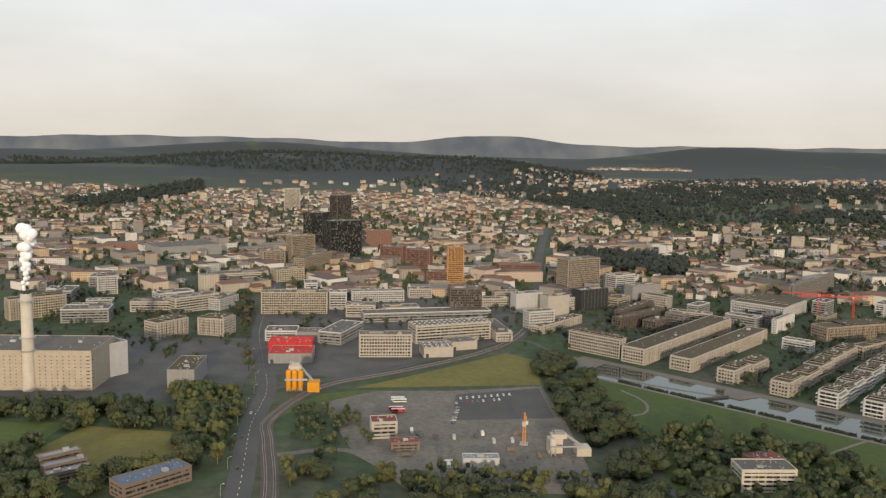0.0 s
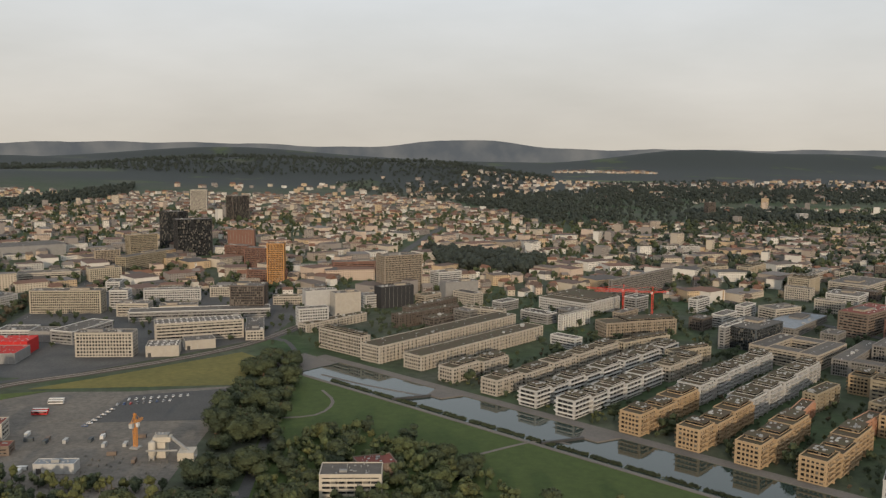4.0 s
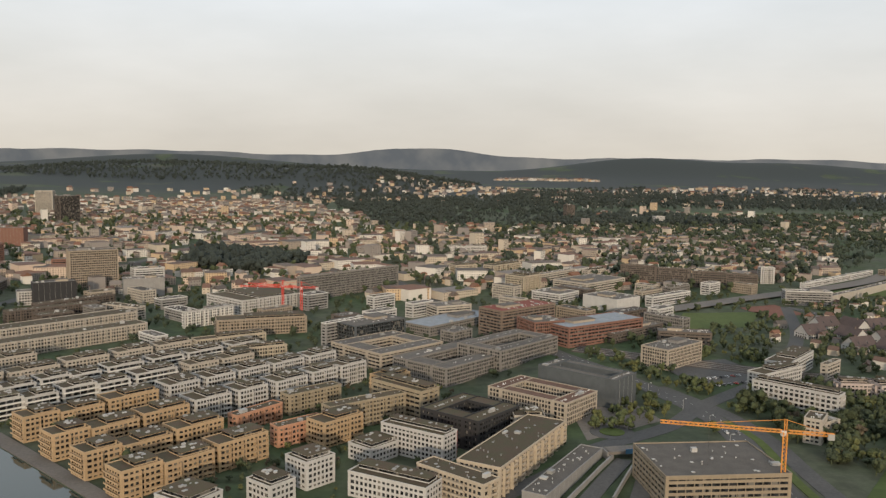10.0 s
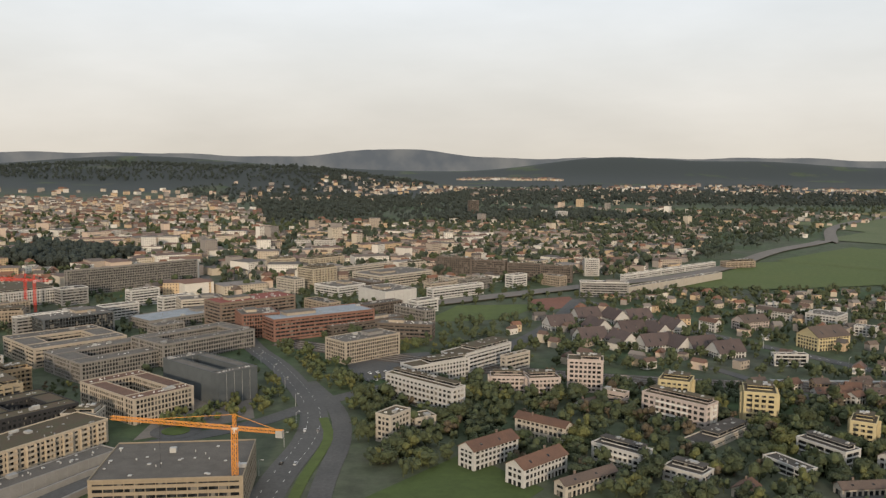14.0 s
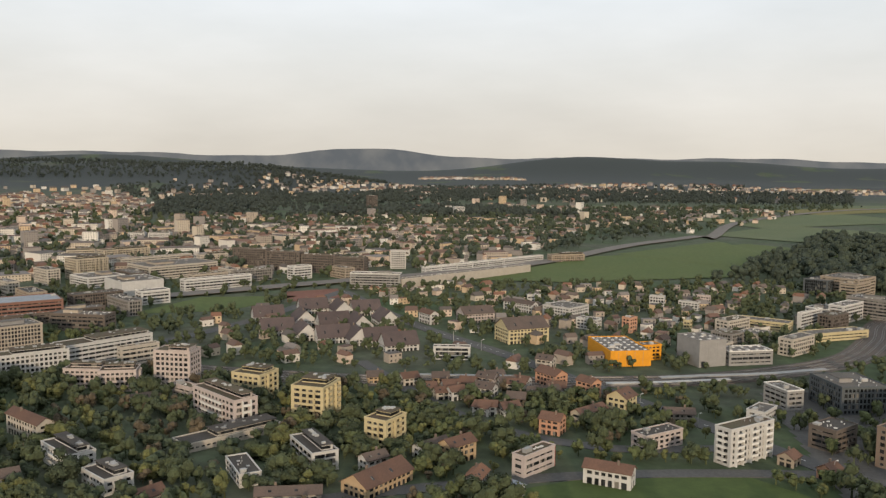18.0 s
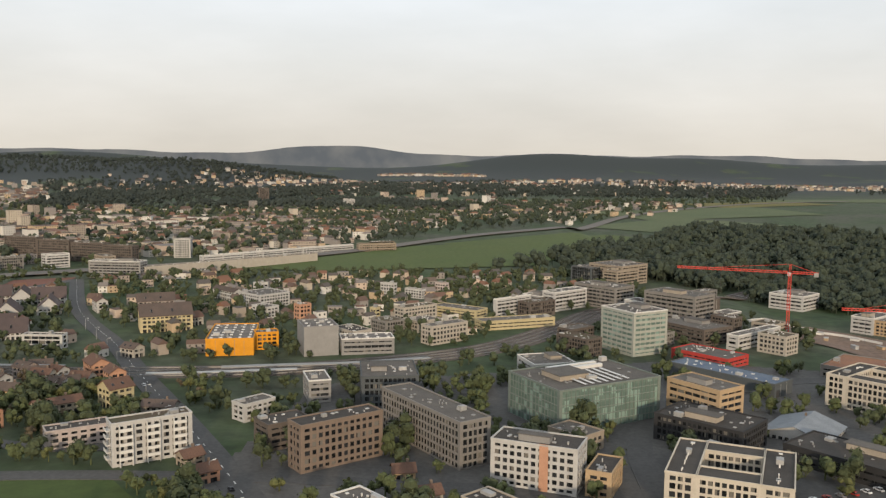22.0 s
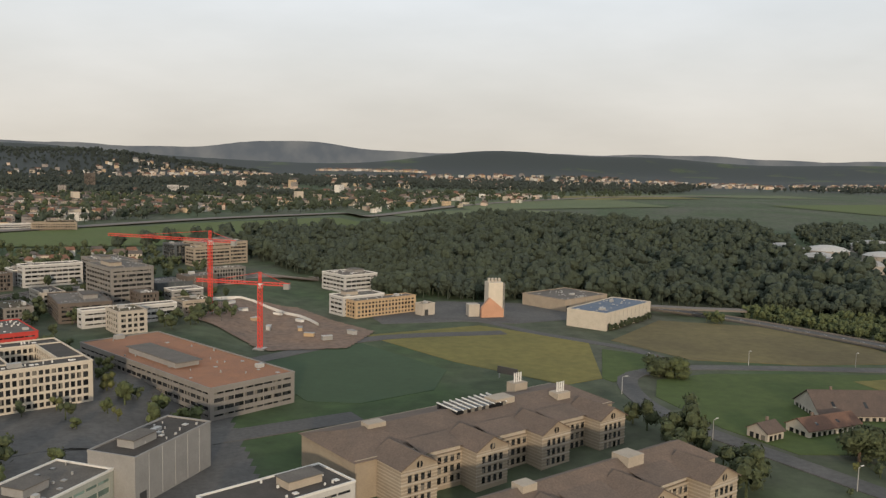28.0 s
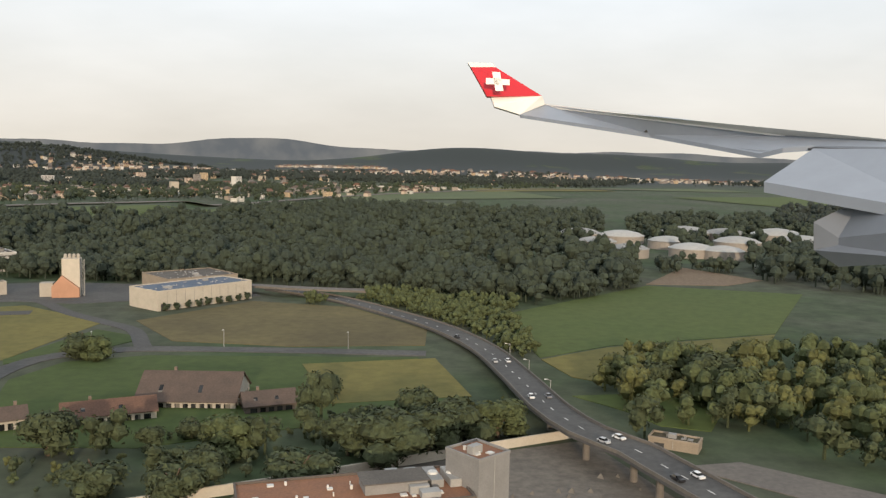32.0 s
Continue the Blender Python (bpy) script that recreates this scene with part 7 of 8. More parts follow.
WHEEL = wheel_s.mesh("wheel", DARK)
CAB = cab_s.mesh("windows", CAR_GLASS)
CARS = []
for p in CAR_PAINT:
    CARS.append((body_s.mesh("body", p), roof_s.mesh("roof", p)))
NAMES = "white grey black red blue silver".split()
car_rng = random.Random(9)


def car(x, y, a, k=None, lift=0.14):
    k = car_rng.choice((0, 0, 1, 2, 3, 4, 5, 5)) if k is None else k
    root = thing("car", pose(x, y, float(rise(x, y)) + lift, 0, 0, a), NAMES[k] + " passenger car on grey asphalt", "car", "cars")
    part("body", CARS[k][0], None, root)
    part("windows", CAB, None, root)
    part("roof", CARS[k][1], None, root)
    for px in (-0.65, 0.65):
        for py in (-0.4, 0.4):
            w_ = part("wheel", WHEEL, None, root)
            w_.location.x, w_.location.y = px, py


for i in range(9):
    car(8 + i * 2.4, 357 + i * 0.8, 95, None)
    car(10 + i * 2.8, 364 + i * 0.9, 95, 0)
for i in range(7):
    car(6 + i * 0.4, 330 + i * 3.4, 10)
for i in range(8):
    car(462 + i * 3.0, 398 + i * 1.2, 115)
    car(459 + i * 3.0, 408 + i * 1.2, 115)
for p, off in ((ROAD_B, 2), (ROAD_B, -2), (STREET, 1.6), (ROAD_A, 2), (BRIDGE[4:], 1.6), (BRIDGE[3:], -1.6)):
    line = spline([(*q, 0.0) for q in p], 7.0)
    for i in range(2, min(len(line) - 2, 22), 4):
        d = line[i + 1] - line[i]
        n = np.array([-d[1], d[0]]) / np.linalg.norm(d[:2])
        zz = float(np.interp(line[i][1], [q[1] for q in BRIDGE[::-1]], BZ[::-1])) + 0.25 if p[-1] == BRIDGE[-1] else 0.16
        car(line[i][0] + n[0] * off, line[i][1] + n[1] * off, math.degrees(math.atan2(d[1], d[0])), None, zz)
for i in range(10):
    car(826 + 3.1 * i, 288 + 1.0 * i, 110)


def bus(x, y, a, mat, label):
    root = thing("bus", pose(x, y, float(rise(x, y)) + 0.2, 0, 0, a), label, "bus", "buses")
    part("body", Shape().box(-3, 3, -0.65, 0.65, 0.25, 1.6), mat, root)
    part("window_band", Shape().box(-2.9, 2.9, -0.68, 0.68, 0.85, 1.35), GLASS, root)
    part("roof", Shape().box(-2.95, 2.95, -0.6, 0.6, 1.6, 1.68), WHITE, root)
    for px in (-2, 2):
        for py in (-0.62, 0.62):
            w_ = part("wheel", WHEEL, None, root)
            w_.location.x, w_.location.y = px, py


bus(-18, 360, 5, WHITE, "white coach in the gravel yard")
bus(-17, 357, 5, WHITE, "white coach in the gravel yard")
bus(-18, 346, 4, WALL["red"], "red and white coach in the yard")
bus(-17, 343, 4, WALL["red"], "red and white coach in the yard")

# ---- containers, rubble and walls of the building sites ----
rng = random.Random(17)
for i in range(16):
    x, y = rng.uniform(-15, 42), rng.uniform(282, 322)
    root = thing("container", pose(x, y, float(rise(x, y)) + 0.12, 0, 0, rng.choice((5, 95))), rng.choice(("blue", "grey", "rusty brown", "white")) + " steel container in the yard", "container", "containers")
    part("shell", Shape().box(-1.6, 1.6, -0.6, 0.6, 0, 1.25), rng.choice((UNIT, WALL["slate"], WALL["brick"], WHITE)), root)
    part("door_end", Shape().box(1.6, 1.64, -0.55, 0.55, 0.05, 1.2), DARK, root)
s = Shape()
for i in range(260):
    x, y = (rng.uniform(10, 52), rng.uniform(264, 300)) if i < 150 else (rng.uniform(1090, 1145), rng.uniform(285, 318))
    r, z = rng.uniform(0.2, 0.8), float(rise(x, y))
    s.face((x - r, y, z), (x + r * 0.6, y + r, z), (x, y + 0.2, z + r)).face((x + r * 0.6, y + r, z), (x + r * 0.4, y - r, z), (x, y + 0.2, z + r)).face((x + r * 0.4, y - r, z), (x - r, y, z), (x, y + 0.2, z + r))
tagged(part("rubble", s, YARD), "heaps of pale rubble on the building sites", "rubble", kind="stuff")
for i, (x, y) in enumerate(((914, 462), (920, 452), (926, 442), (934, 457), (940, 433), (946, 428), (908, 471), (936, 442), (953, 437), (925, 468))):
    root = thing("site_cabin", pose(x, y, float(rise(x, y)) + 0.3, 0, 0, 20 + 37 * i), ("white", "orange", "grey")[i % 3] + " site cabin or stack of formwork in the pit", "site cabin", "site cabins")
    part("shell", Shape().box(-1.6, 1.6, -0.7, 0.7, 0, 0.9 + 0.2 * (i % 3)), (WHITE, WALL["tanlit"], UNIT)[i % 3], root)
    part("roof", Shape().box(-1.7, 1.7, -0.8, 0.8, 0.9 + 0.2 * (i % 3), 1.0 + 0.2 * (i % 3)), UNIT, root)
ribbon("site_wall", WALL["creamlit"], [(1070, 304), (1091, 313), (1118, 326), (1139, 336)], 0.3, 1.5, "long cream site wall", "wall", thick=1.6)
ribbon("site_wall", WHITE, [(899, 478), (909, 483), (920, 476), (933, 465), (941, 450)], 0.3, 1.2, "white curved hoarding round the pit", "wall", thick=1.2)
for i in range(4):
    root = thing("cooling_unit", pose(1108.5 + i * 2.4, 302.5 + 0.3 * i, -5.0 + 5.06, 0, 0, 14), "silver louvred cooling unit on the russet roof", "cooling unit", "cooling units")
    part("casing", Shape().box(-0.8, 0.8, -2.4, 2.4, 0, 1.0), UNIT, root)
    part("hood", Shape().lathe([(0.7, 1.0), (0.6, 1.25)], 14), WHITE, root)
s = Shape()
board = thing("scoreboard", pose(996, 384, -4.9, 0, 0, -40), "dark scoreboard at the edge of the pitch", "scoreboard")
part("panel", Shape().box(-3, 3, -0.15, 0.15, 1.2, 3.0), DARK, board)
for k in (-2.4, 2.4):
    part("post", Shape().box(k - 0.12, k + 0.12, -0.12, 0.12, 0, 1.2), UNIT, board)

# ---- street lamps and masts ----
lamp_pole = Shape().lathe([(0.09, 0), (0.06, 4.2)], 6)
lamp_arm = Shape().beam((0, 0, 4.15), (0.9, 0, 4.4), 0.08)
lamp_head = Shape().box(0.7, 1.3, -0.12, 0.12, 4.34, 4.46)
pm, am, hm = lamp_pole.mesh("pole", UNIT), lamp_arm.mesh("arm", UNIT), lamp_head.mesh("lamp_head", WHITE)
for p, off, step in ((ROAD_A, 5.2, 3), (ROAD_B, 5.4, 3), (STREET, 4.2, 3), (LOOP, 3.0, 4), (BRIDGE[4:7], 4.2, 2)):
    line = spline([(*q, 0.0) for q in p], 7.0)
    for i in range(1, min(len(line) - 1, 34), step):
        d = line[i + 1] - line[i]
        n = np.array([-d[1], d[0]]) / np.linalg.norm(d[:2])
        x, y = line[i][0] + n[0] * off, line[i][1] + n[1] * off
        root = thing("street_lamp", pose(x, y, float(rise(x, y)), 0, 0, math.degrees(math.atan2(-n[1], -n[0]))), "grey street lamp beside the road", "street lamp", "street lamps")
        part("pole", pm, None, root)
        part("arm", am, None, root)
        part("lamp_head", hm, None, root)

# ---- vegetation ----


def crown_shape(seed, leaves, inner=True, tall=1.3, lumps=7, leaf=1.0):
    """A crown one metre in radius: lumps of small leaf clumps round a shaded core, with gaps."""
    rng = random.Random(seed)
    s = Shape()
    cores = []
    for i in range(lumps):
        a, e = rng.uniform(0, 6.28), rng.uniform(-0.5, 1.0)
        r = rng.uniform(0.25, 0.62)
        cores.append((math.cos(a) * r, math.sin(a) * r, e * 0.62 * tall, rng.uniform(0.34, 0.56)))
    for cx, cy, cz, cr in cores:
        if inner:
            s.lathe([(0.05, cz - cr * 0.8), (cr * 0.86, cz - cr * 0.1), (cr * 0.62, cz + cr * 0.55), (0.05, cz + cr * 0.82)], 5 if lumps < 8 else 7, cx, cy)
        for k in range(leaves // lumps):
            v = Vector((rng.gauss(0, 1), rng.gauss(0, 1), rng.gauss(0.25, 1))).normalized()
            p = Vector((cx, cy, cz)) + v * cr * rng.uniform(0.75, 1.12)
            t = v.cross(Vector((rng.gauss(0, 1), rng.gauss(0, 1), rng.gauss(0, 1)))).normalized()
            u = (v.cross(t) + v * rng.uniform(-0.5, 0.5)).normalized()
            r = rng.uniform(0.10, 0.20) * leaf
            s.face(p + t * r * 1.25, p + u * r * 1.2 + v * 0.05, p - t * r * 0.9 - u * r)
    return s


def tree_mesh(seed, tall):
    s = Shape()
    rng = random.Random(seed)
    s.lathe([(0.11, -0.1), (0.08, 0.4), (0.05, 0.9)], 7)
    for i in range(4):
        a = i * 1.6 + rng.uniform(0, 0.8)
        s.beam((0, 0, 0.55 + 0.12 * i), (0.42 * math.cos(a), 0.42 * math.sin(a), 1.0 + 0.2 * i), 0.05)
    return s


TREES = []
for k in range(5):
    tall = (1.2, 1.5, 1.1, 1.9, 1.3)[k]
    lm = LEAF[(0, 1, 2, 3, 0)[k]]
    trunk = tree_mesh(k, tall).mesh("trunk", BARK)
    s = crown_shape(20 + k, 1500, True, tall, 14, 0.5)
    s.v = [(x * 1.3, y * 1.3, z + 0.3 + 0.32 * tall) for x, y, z in s.v]
    TREES.append((trunk, s.mesh("crown", lm)))
TREE_LABEL = ("broad dark green deciduous tree", "tall mid-green deciduous tree", "small yellow-green spring tree", "slender dark conifer-like tree", "round dark green garden tree")
tree_count = 0
extra_trees = []


def tree(x, y, size, kind=None):
    global tree_count
    rng = random.Random(int(x * 31 + y * 17))
    k = rng.choice((0, 0, 1, 4, 4, 2, 3)) if kind is None else kind
    if tree_count >= 288:
        extra_trees.append((x, y))
        return
    root = thing("tree", pose(x, y, float(rise(x, y)), 0, 0, rng.uniform(0, 360)), TREE_LABEL[k], "tree", "park and street trees")
    root.scale = (size, size, size * rng.uniform(0.85, 1.2))
    part("trunk", TREES[k][0], None, root)
    part("crown", TREES[k][1], None, root)
    tree_count += 1


def scatter(n, poly, seed, gap=3.0, check=True):
    """n places inside a plan outline, clear of what stands there."""
    rng = random.Random(seed)
    xs_, ys_ = [p[0] for p in poly], [p[1] for p in poly]
    got, tries = [], 0
    while len(got) < n and tries < n * 30:
        tries += 1
        x, y = rng.uniform(min(xs_), max(xs_)), rng.uniform(min(ys_), max(ys_))
        if inside(np.array([x]), np.array([y]), poly)[0] and (not check or is_free(x, y)):
            if all((x - a) ** 2 + (y - b) ** 2 > gap * gap for a, b in got[-60:]):
                got.append((x, y))
    return got


def grove(name, label, places, lo, hi, mat, seed, leaves=54):
    """Many crowns joined into one piece of woodland."""
    rng = np.random.default_rng(seed)
    bases = []
    for k in range(4):
        s = crown_shape(60 + k + seed, leaves * 3 // 2, True, 1.05, 4 if leaves <= 30 else 6, 0.62)
        v = np.array(s.v, float)
        v[:, 2] += 0.92
        v[:, :2] *= 1.12
        s2 = Shape().lathe([(0.09, 0), (0.06, 1.2)], 4)
        n = len(v)
        v = np.concatenate([v, np.array(s2.v, float)])
        f = list(s.f) + [tuple(i + n for i in q) for q in s2.f]
        bases.append((v, f))
    allv, allf, off = [], [], 0
    for x, y in places:
        v, f = bases[rng.integers(4)]
        r = rng.uniform(lo, hi)
        a = rng.uniform(0, 6.28)
        c, sn = math.cos(a), math.sin(a)
        w = np.empty_like(v)
        w[:, 0] = (v[:, 0] * c - v[:, 1] * sn) * r + x
        w[:, 1] = (v[:, 0] * sn + v[:, 1] * c) * r + y
        w[:, 2] = v[:, 2] * r * rng.uniform(0.9, 1.35) + float(rise(x, y))
        allv.append(w)
        allf += [tuple(i + off for i in q) for q in f]
        off += len(v)
    m = bpy.data.meshes.new(name)
    m.from_pydata(np.concatenate(allv).tolist(), [], allf)
    m.materials.append(mat)
    return tagged(new(name, m), label, "trees", kind="stuff")


# nearest trees, one by one
for x, y, size in ((1055.9, 325.6, 3.5), (1075.2, 334.1, 1.9), (1070.2, 328.5, 1.8), (1082.7, 324.8, 3.2), (1068.6, 310.2, 3.3), (1079.5, 308.4, 3.2), (1082.5, 311.3, 2.9), (1095.5, 311.5, 3.9), (1085.4, 328.8, 2.4), (1101.0, 326.4, 3.5), (1108.5, 321.6, 4.6), (1113.8, 328.0, 4.0), (1119.4, 332.2, 4.1), (1125.3, 335.2, 3.8), (1094.3, 360.5, 2.6), (1036.9, 389.6, 3.4), (1041.0, 387.0, 2.6), (1159.2, 362.7, 3.3), (1172.1, 363.2, 4.9), (1172.0, 351.3, 4.0), (1104.7, 333.3, 3.3), (1111.6, 336.4, 3.4)):
    tree(x, y, size, random.choice((0, 1, 4, 4)))
for x, y, size in ((1038.9, 450.0, 1.0), (1041.3, 452.9, 1.0), (1043.8, 455.8, 1.0), (1046.3, 458.7, 1.0), (1048.7, 461.6, 1.0), (1051.2, 464.5, 1.0), (1053.7, 467.5, 1.0), (1056.1, 470.4, 1.0), (1058.6, 473.3, 1.0)):
    tree(x, y, size, 3)
AVENUE = [(55, 433), (49, 423), (61, 246), (83, 246), (69, 432)]
for x, y in scatter(46, AVENUE, 1, 3.4, False):
    tree(x, y, random.uniform(3.4, 4.8), random.choice((0, 0, 4, 3)))
for poly, n, lo, hi, sd in (([(-236, 246), (-84, 246), (-87, 340), (-236, 340)], 70, 2.6, 4.4, 2), ([(-49, 241), (59, 241), (40, 268), (-44, 281)], 22, 2.4, 3.6, 3),
                            ([(79, 251), (148, 236), (157, 295), (110, 339), (83, 324)], 42, 2.2, 3.8, 4), ([(148, 222), (231, 222), (202, 264), (148, 295)], 14, 2.0, 3.2, 5),
                            ([(468, 297), (622, 264), (621, 329), (543, 394), (476, 374)], 62, 1.8, 3.2, 6), ([(622, 264), (722, 267), (667, 378), (620, 377)], 36, 1.4, 2.6, 7),
                            ([(717, 267), (925, 273), (923, 338), (716, 331)], 22, 1.5, 2.6, 8), ([(1064, 333), (1082, 341), (1101, 347), (1119, 334), (1088, 319), (1074, 314), (1062, 318)], 6, 1.1, 1.8, 9), ([(1016, 352), (1027, 338), (1032, 311), (1028, 306), (1020, 318)], 12, 2.0, 3.0, 12),
                            ([(1142, 330), (1219, 301), (1245, 376), (1166, 378)], 30, 2.2, 3.6, 10), ([(454, 326), (473, 326), (472, 393), (455, 393)], 14, 1.8, 2.8, 11)):
    for x, y in scatter(n, poly, sd, 3.2):
        tree(x, y, random.uniform(lo, hi))
for u in np.arange(-155, 20, 9):
    x, y = lake_frame(u + random.uniform(-3, 3), 384 + random.uniform(0, 40))
    if is_free(x, y):
        tree(x, y, random.uniform(1.3, 2.0), 2 if random.random() < 0.3 else 0)

# woods of the town beyond keep the houses out
TOWN_WOODS = [[(338, 1959), (638, 2269), (601, 1597), (487, 1197), (400, 1168)],
              [(161, 1661), (352, 1783), (399, 1175), (279, 1154)],
              [(883, 2318), (1586, 2604), (1221, 1770), (808, 1711)],
              [(624, 2470), (1072, 2878), (790, 1750), (544, 1376), (436, 1522)],
              [(128, 860), (239, 806), (212, 727), (143, 756)],
              [(118, 2638), (400, 2754), (307, 1859), (126, 1747)],
              [(-638, 1385), (-573, 1996), (-475, 1674), (-527, 1260)],
              [(-154, 2182), (100, 2400), (469, 1883), (439, 1507), (233, 1381)],
              [(500, 2400), (1100, 2500), (1249, 2300), (861, 1794), (646, 1746)]]
for poly_ in TOWN_WOODS:
    take_poly(poly_)

# woods and garden trees, joined
WOOD = [(800, 640), (872, 640), (925, 556), (965, 512), (1056, 505), (1107, 494), (1144, 472), (1183, 468), (1198, 508), (1214, 560), (1230, 700), (1280, 920), (1050, 1000), (900, 760)]
front = scatter(1000, [(872, 640), (925, 556), (965, 512), (1056, 505), (1107, 494), (1144, 472), (1183, 468), (1198, 508), (1130, 560), (1000, 600), (900, 700)], 21, 2.8)
grove("wood", "dense dark green mixed wood", front, 2.6, 4.0, FOREST, 1, 90)
grove("wood", "dense dark green mixed wood", scatter(1500, WOOD, 22, 4.0), 3.6, 5.4, FOREST, 2, 48)
grove("wood", "dark wood beyond the field", scatter(520, [(1252, 528), (1290, 502), (1420, 500), (1600, 560), (1400, 700), (1330, 640), (1275, 590)], 23, 4.0), 3.6, 5.4, FOREST, 3, 60)
grove("wood", "dark wood behind the storage tanks", scatter(420, [(1250, 640), (1420, 700), (1600, 900), (1330, 940), (1270, 800)], 37, 4.5), 3.4, 5.0, FOREST, 12, 40)
grove("wood", "dark wood between storage tanks", scatter(60, [(1225, 540), (1262, 570), (1240, 578), (1222, 568)], 33, 3.6), 2.6, 3.8, FOREST, 10, 60)
grove("hedgerow", "low bushes and young trees along the road", scatter(340, [(1076, 468), (1110, 432), (1128, 402), (1140, 392), (1150, 410), (1138, 440), (1146, 466), (1100, 490)], 24, 2.2), 0.9, 2.0, LEAF[1], 4)
grove("garden_trees", "garden and street trees among houses", scatter(1500, [(419, 374), (678, 330), (920, 433), (858, 630), (614, 634), (406, 624)], 25, 3.0), 1.3, 2.6, LEAF[0], 5, 44)
grove("garden_trees", "garden and street trees among offices", scatter(800, [(-325, 364), (-59, 463), (78, 471), (389, 412), (415, 624), (-345, 650)], 26, 3.0), 1.2, 2.4, LEAF[3], 6, 44)
for k, (n, poly, lo, hi) in enumerate(((420, [(466, 300), (620, 268), (640, 330), (640, 400), (480, 400)], 1.5, 3.0), (260, [(620, 268), (735, 275), (700, 380), (620, 400)], 1.2, 2.4), (420, lakerect(-165, 60, 383, 525), 0.7, 1.6), (300, [(720, 262), (930, 270), (930, 400), (720, 380)], 1.2, 2.6),
                                     (60, [(1062, 330), (1082, 338), (1101, 346), (1122, 334), (1088, 317), (1070, 310), (1044, 308), (1050, 318)], 0.6, 1.4), (240, [(1146, 345), (1200, 330), (1300, 360), (1300, 400), (1200, 392), (1150, 380)], 2.4, 4.2), (200, [(-230, 255), (-84, 255), (-88, 340), (-230, 340)], 2.0, 3.4),
                                     (150, [(84, 262), (170, 250), (150, 300), (110, 330), (88, 320)], 1.6, 3.0), (300, [(-300, 360), (60, 460), (430, 400), (440, 640), (-300, 640)], 1.0, 2.2), (120, [(400, 330), (470, 330), (520, 420), (480, 470), (420, 440)], 1.2, 2.6))):
    got = scatter(n, poly, 60 + k, 2.2)
    grove("garden_trees", "dark and light green trees and bushes between buildings", got[::2], lo, hi, LEAF[k % 2], 20 + k, 60)
    grove("garden_trees", "dark and yellow-green trees and bushes between buildings", got[3::4], lo, hi * 0.9, LEAF[(3, 2, 3, 0)[k % 4]], 40 + k, 60)
    grove("garden_trees", "russet and brown spring trees between buildings" if k < 3 else "mid-green trees between buildings", got[1::8], lo, hi * 0.9, LEAF[4 if k < 3 else 1], 80 + k, 60)
    grove("garden_trees", "fresh yellow-green trees between buildings", got[5::8], lo, hi * 0.8, LEAF[2], 100 + k, 60)
for k, (n, poly_, lo, hi) in enumerate(((34, [(-84, 364), (-99, 421), (-129, 532), (-153, 613), (-146, 614), (-110, 500), (-86, 411), (-74, 357)], 1.8, 3.0), (90, [(-124, 371), (-91, 364), (-63, 315), (-46, 259), (-65, 258)], 2.0, 3.4), (40, [(-71, 342), (-35, 347), (-24, 299), (-33, 283), (-47, 290)], 1.2, 2.4), (60, [(-15, 281), (22, 275), (59, 272), (66, 262), (-8, 257)], 1.6, 2.8))):
    got = scatter(n, poly_, 300 + k, 2.6)
    grove("street_trees", "olive and brown trees along the main road and the yard", got[::2], lo, hi, LEAF[(0, 1, 0, 3)[k]], 300 + k, 90)
    grove("street_trees", "fresh green trees along the main road and the yard", got[1::2], lo, hi, LEAF[(4, 2, 1, 2)[k]], 320 + k, 90)
grove("garden_trees", "trees of the town beyond", scatter(3400, [(-473, 630), (614, 624), (840, 1209), (-788, 1478)], 27, 4.0), 2.0, 4.2, LEAF[0], 7, 30)
grove("garden_trees", "trees of the town beyond", scatter(900, [(592, 777), (847, 972), (1423, 1603), (559, 1445)], 28, 5.0), 2.2, 4.5, LEAF[3], 8, 30)
far_wood = scatter(2600, [(-1500, 2380), (450, 2330), (520, 2900), (-1500, 2950)], 29, 4.5, False) + scatter(500, [(313, 1146), (839, 1256), (742, 1444), (282, 1408)], 30, 6.0) + scatter(700, [(463, 1687), (1045, 1626), (1242, 2264), (543, 2208)], 31, 8.0, False) + scatter(700, [(1060, 1660), (1420, 1640), (1760, 2300), (1200, 2300)], 34, 7.0, False) + scatter(500, [(1700, 1900), (2100, 1850), (2900, 2500), (2300, 2600)], 35, 9.0, False) + scatter(400, [(1380, 800), (1700, 900), (1800, 1150), (1500, 1050)], 36, 6.0, False)
for k, poly_ in enumerate(TOWN_WOODS):
    grove("town_wood", "dark wood between quarters of the town", scatter(420, poly_, 200 + k, 5.0, False), 3.4, 6.0, FAR_FOREST, 200 + k, 30)
grove("town_trees", "dark trees between the houses of the suburb", scatter(1500, [(300, 640), (640, 700), (900, 1000), (1100, 1500), (350, 1500)], 71, 4.0), 2.4, 4.4, FOREST, 71, 30)
grove("park_trees", "further trees of parks and gardens", extra_trees, 2.4, 3.8, LEAF[0], 11, 150)
grove("far_wood", "dark wooded slopes in the distance", far_wood, 4.0, 6.5, FAR_FOREST, 9, 20)

# ---- the town beyond ----
HOUSE_WALLS = ramp_material("far_house_walls", ((.54, .51, .46), (.44, .385, .31), (.48, .385, .31), (.31, .265, .22), (.58, .555, .51), (.46, .35, .23), (.25, .225, .205)))
HOUSE_ROOFS = ramp_material("far_house_roofs", ((.135, .080, .060), (.11, .072, .056), (.165, .085, .055), (.09, .078, .07), (.12, .092, .074), (.17, .15, .135)))


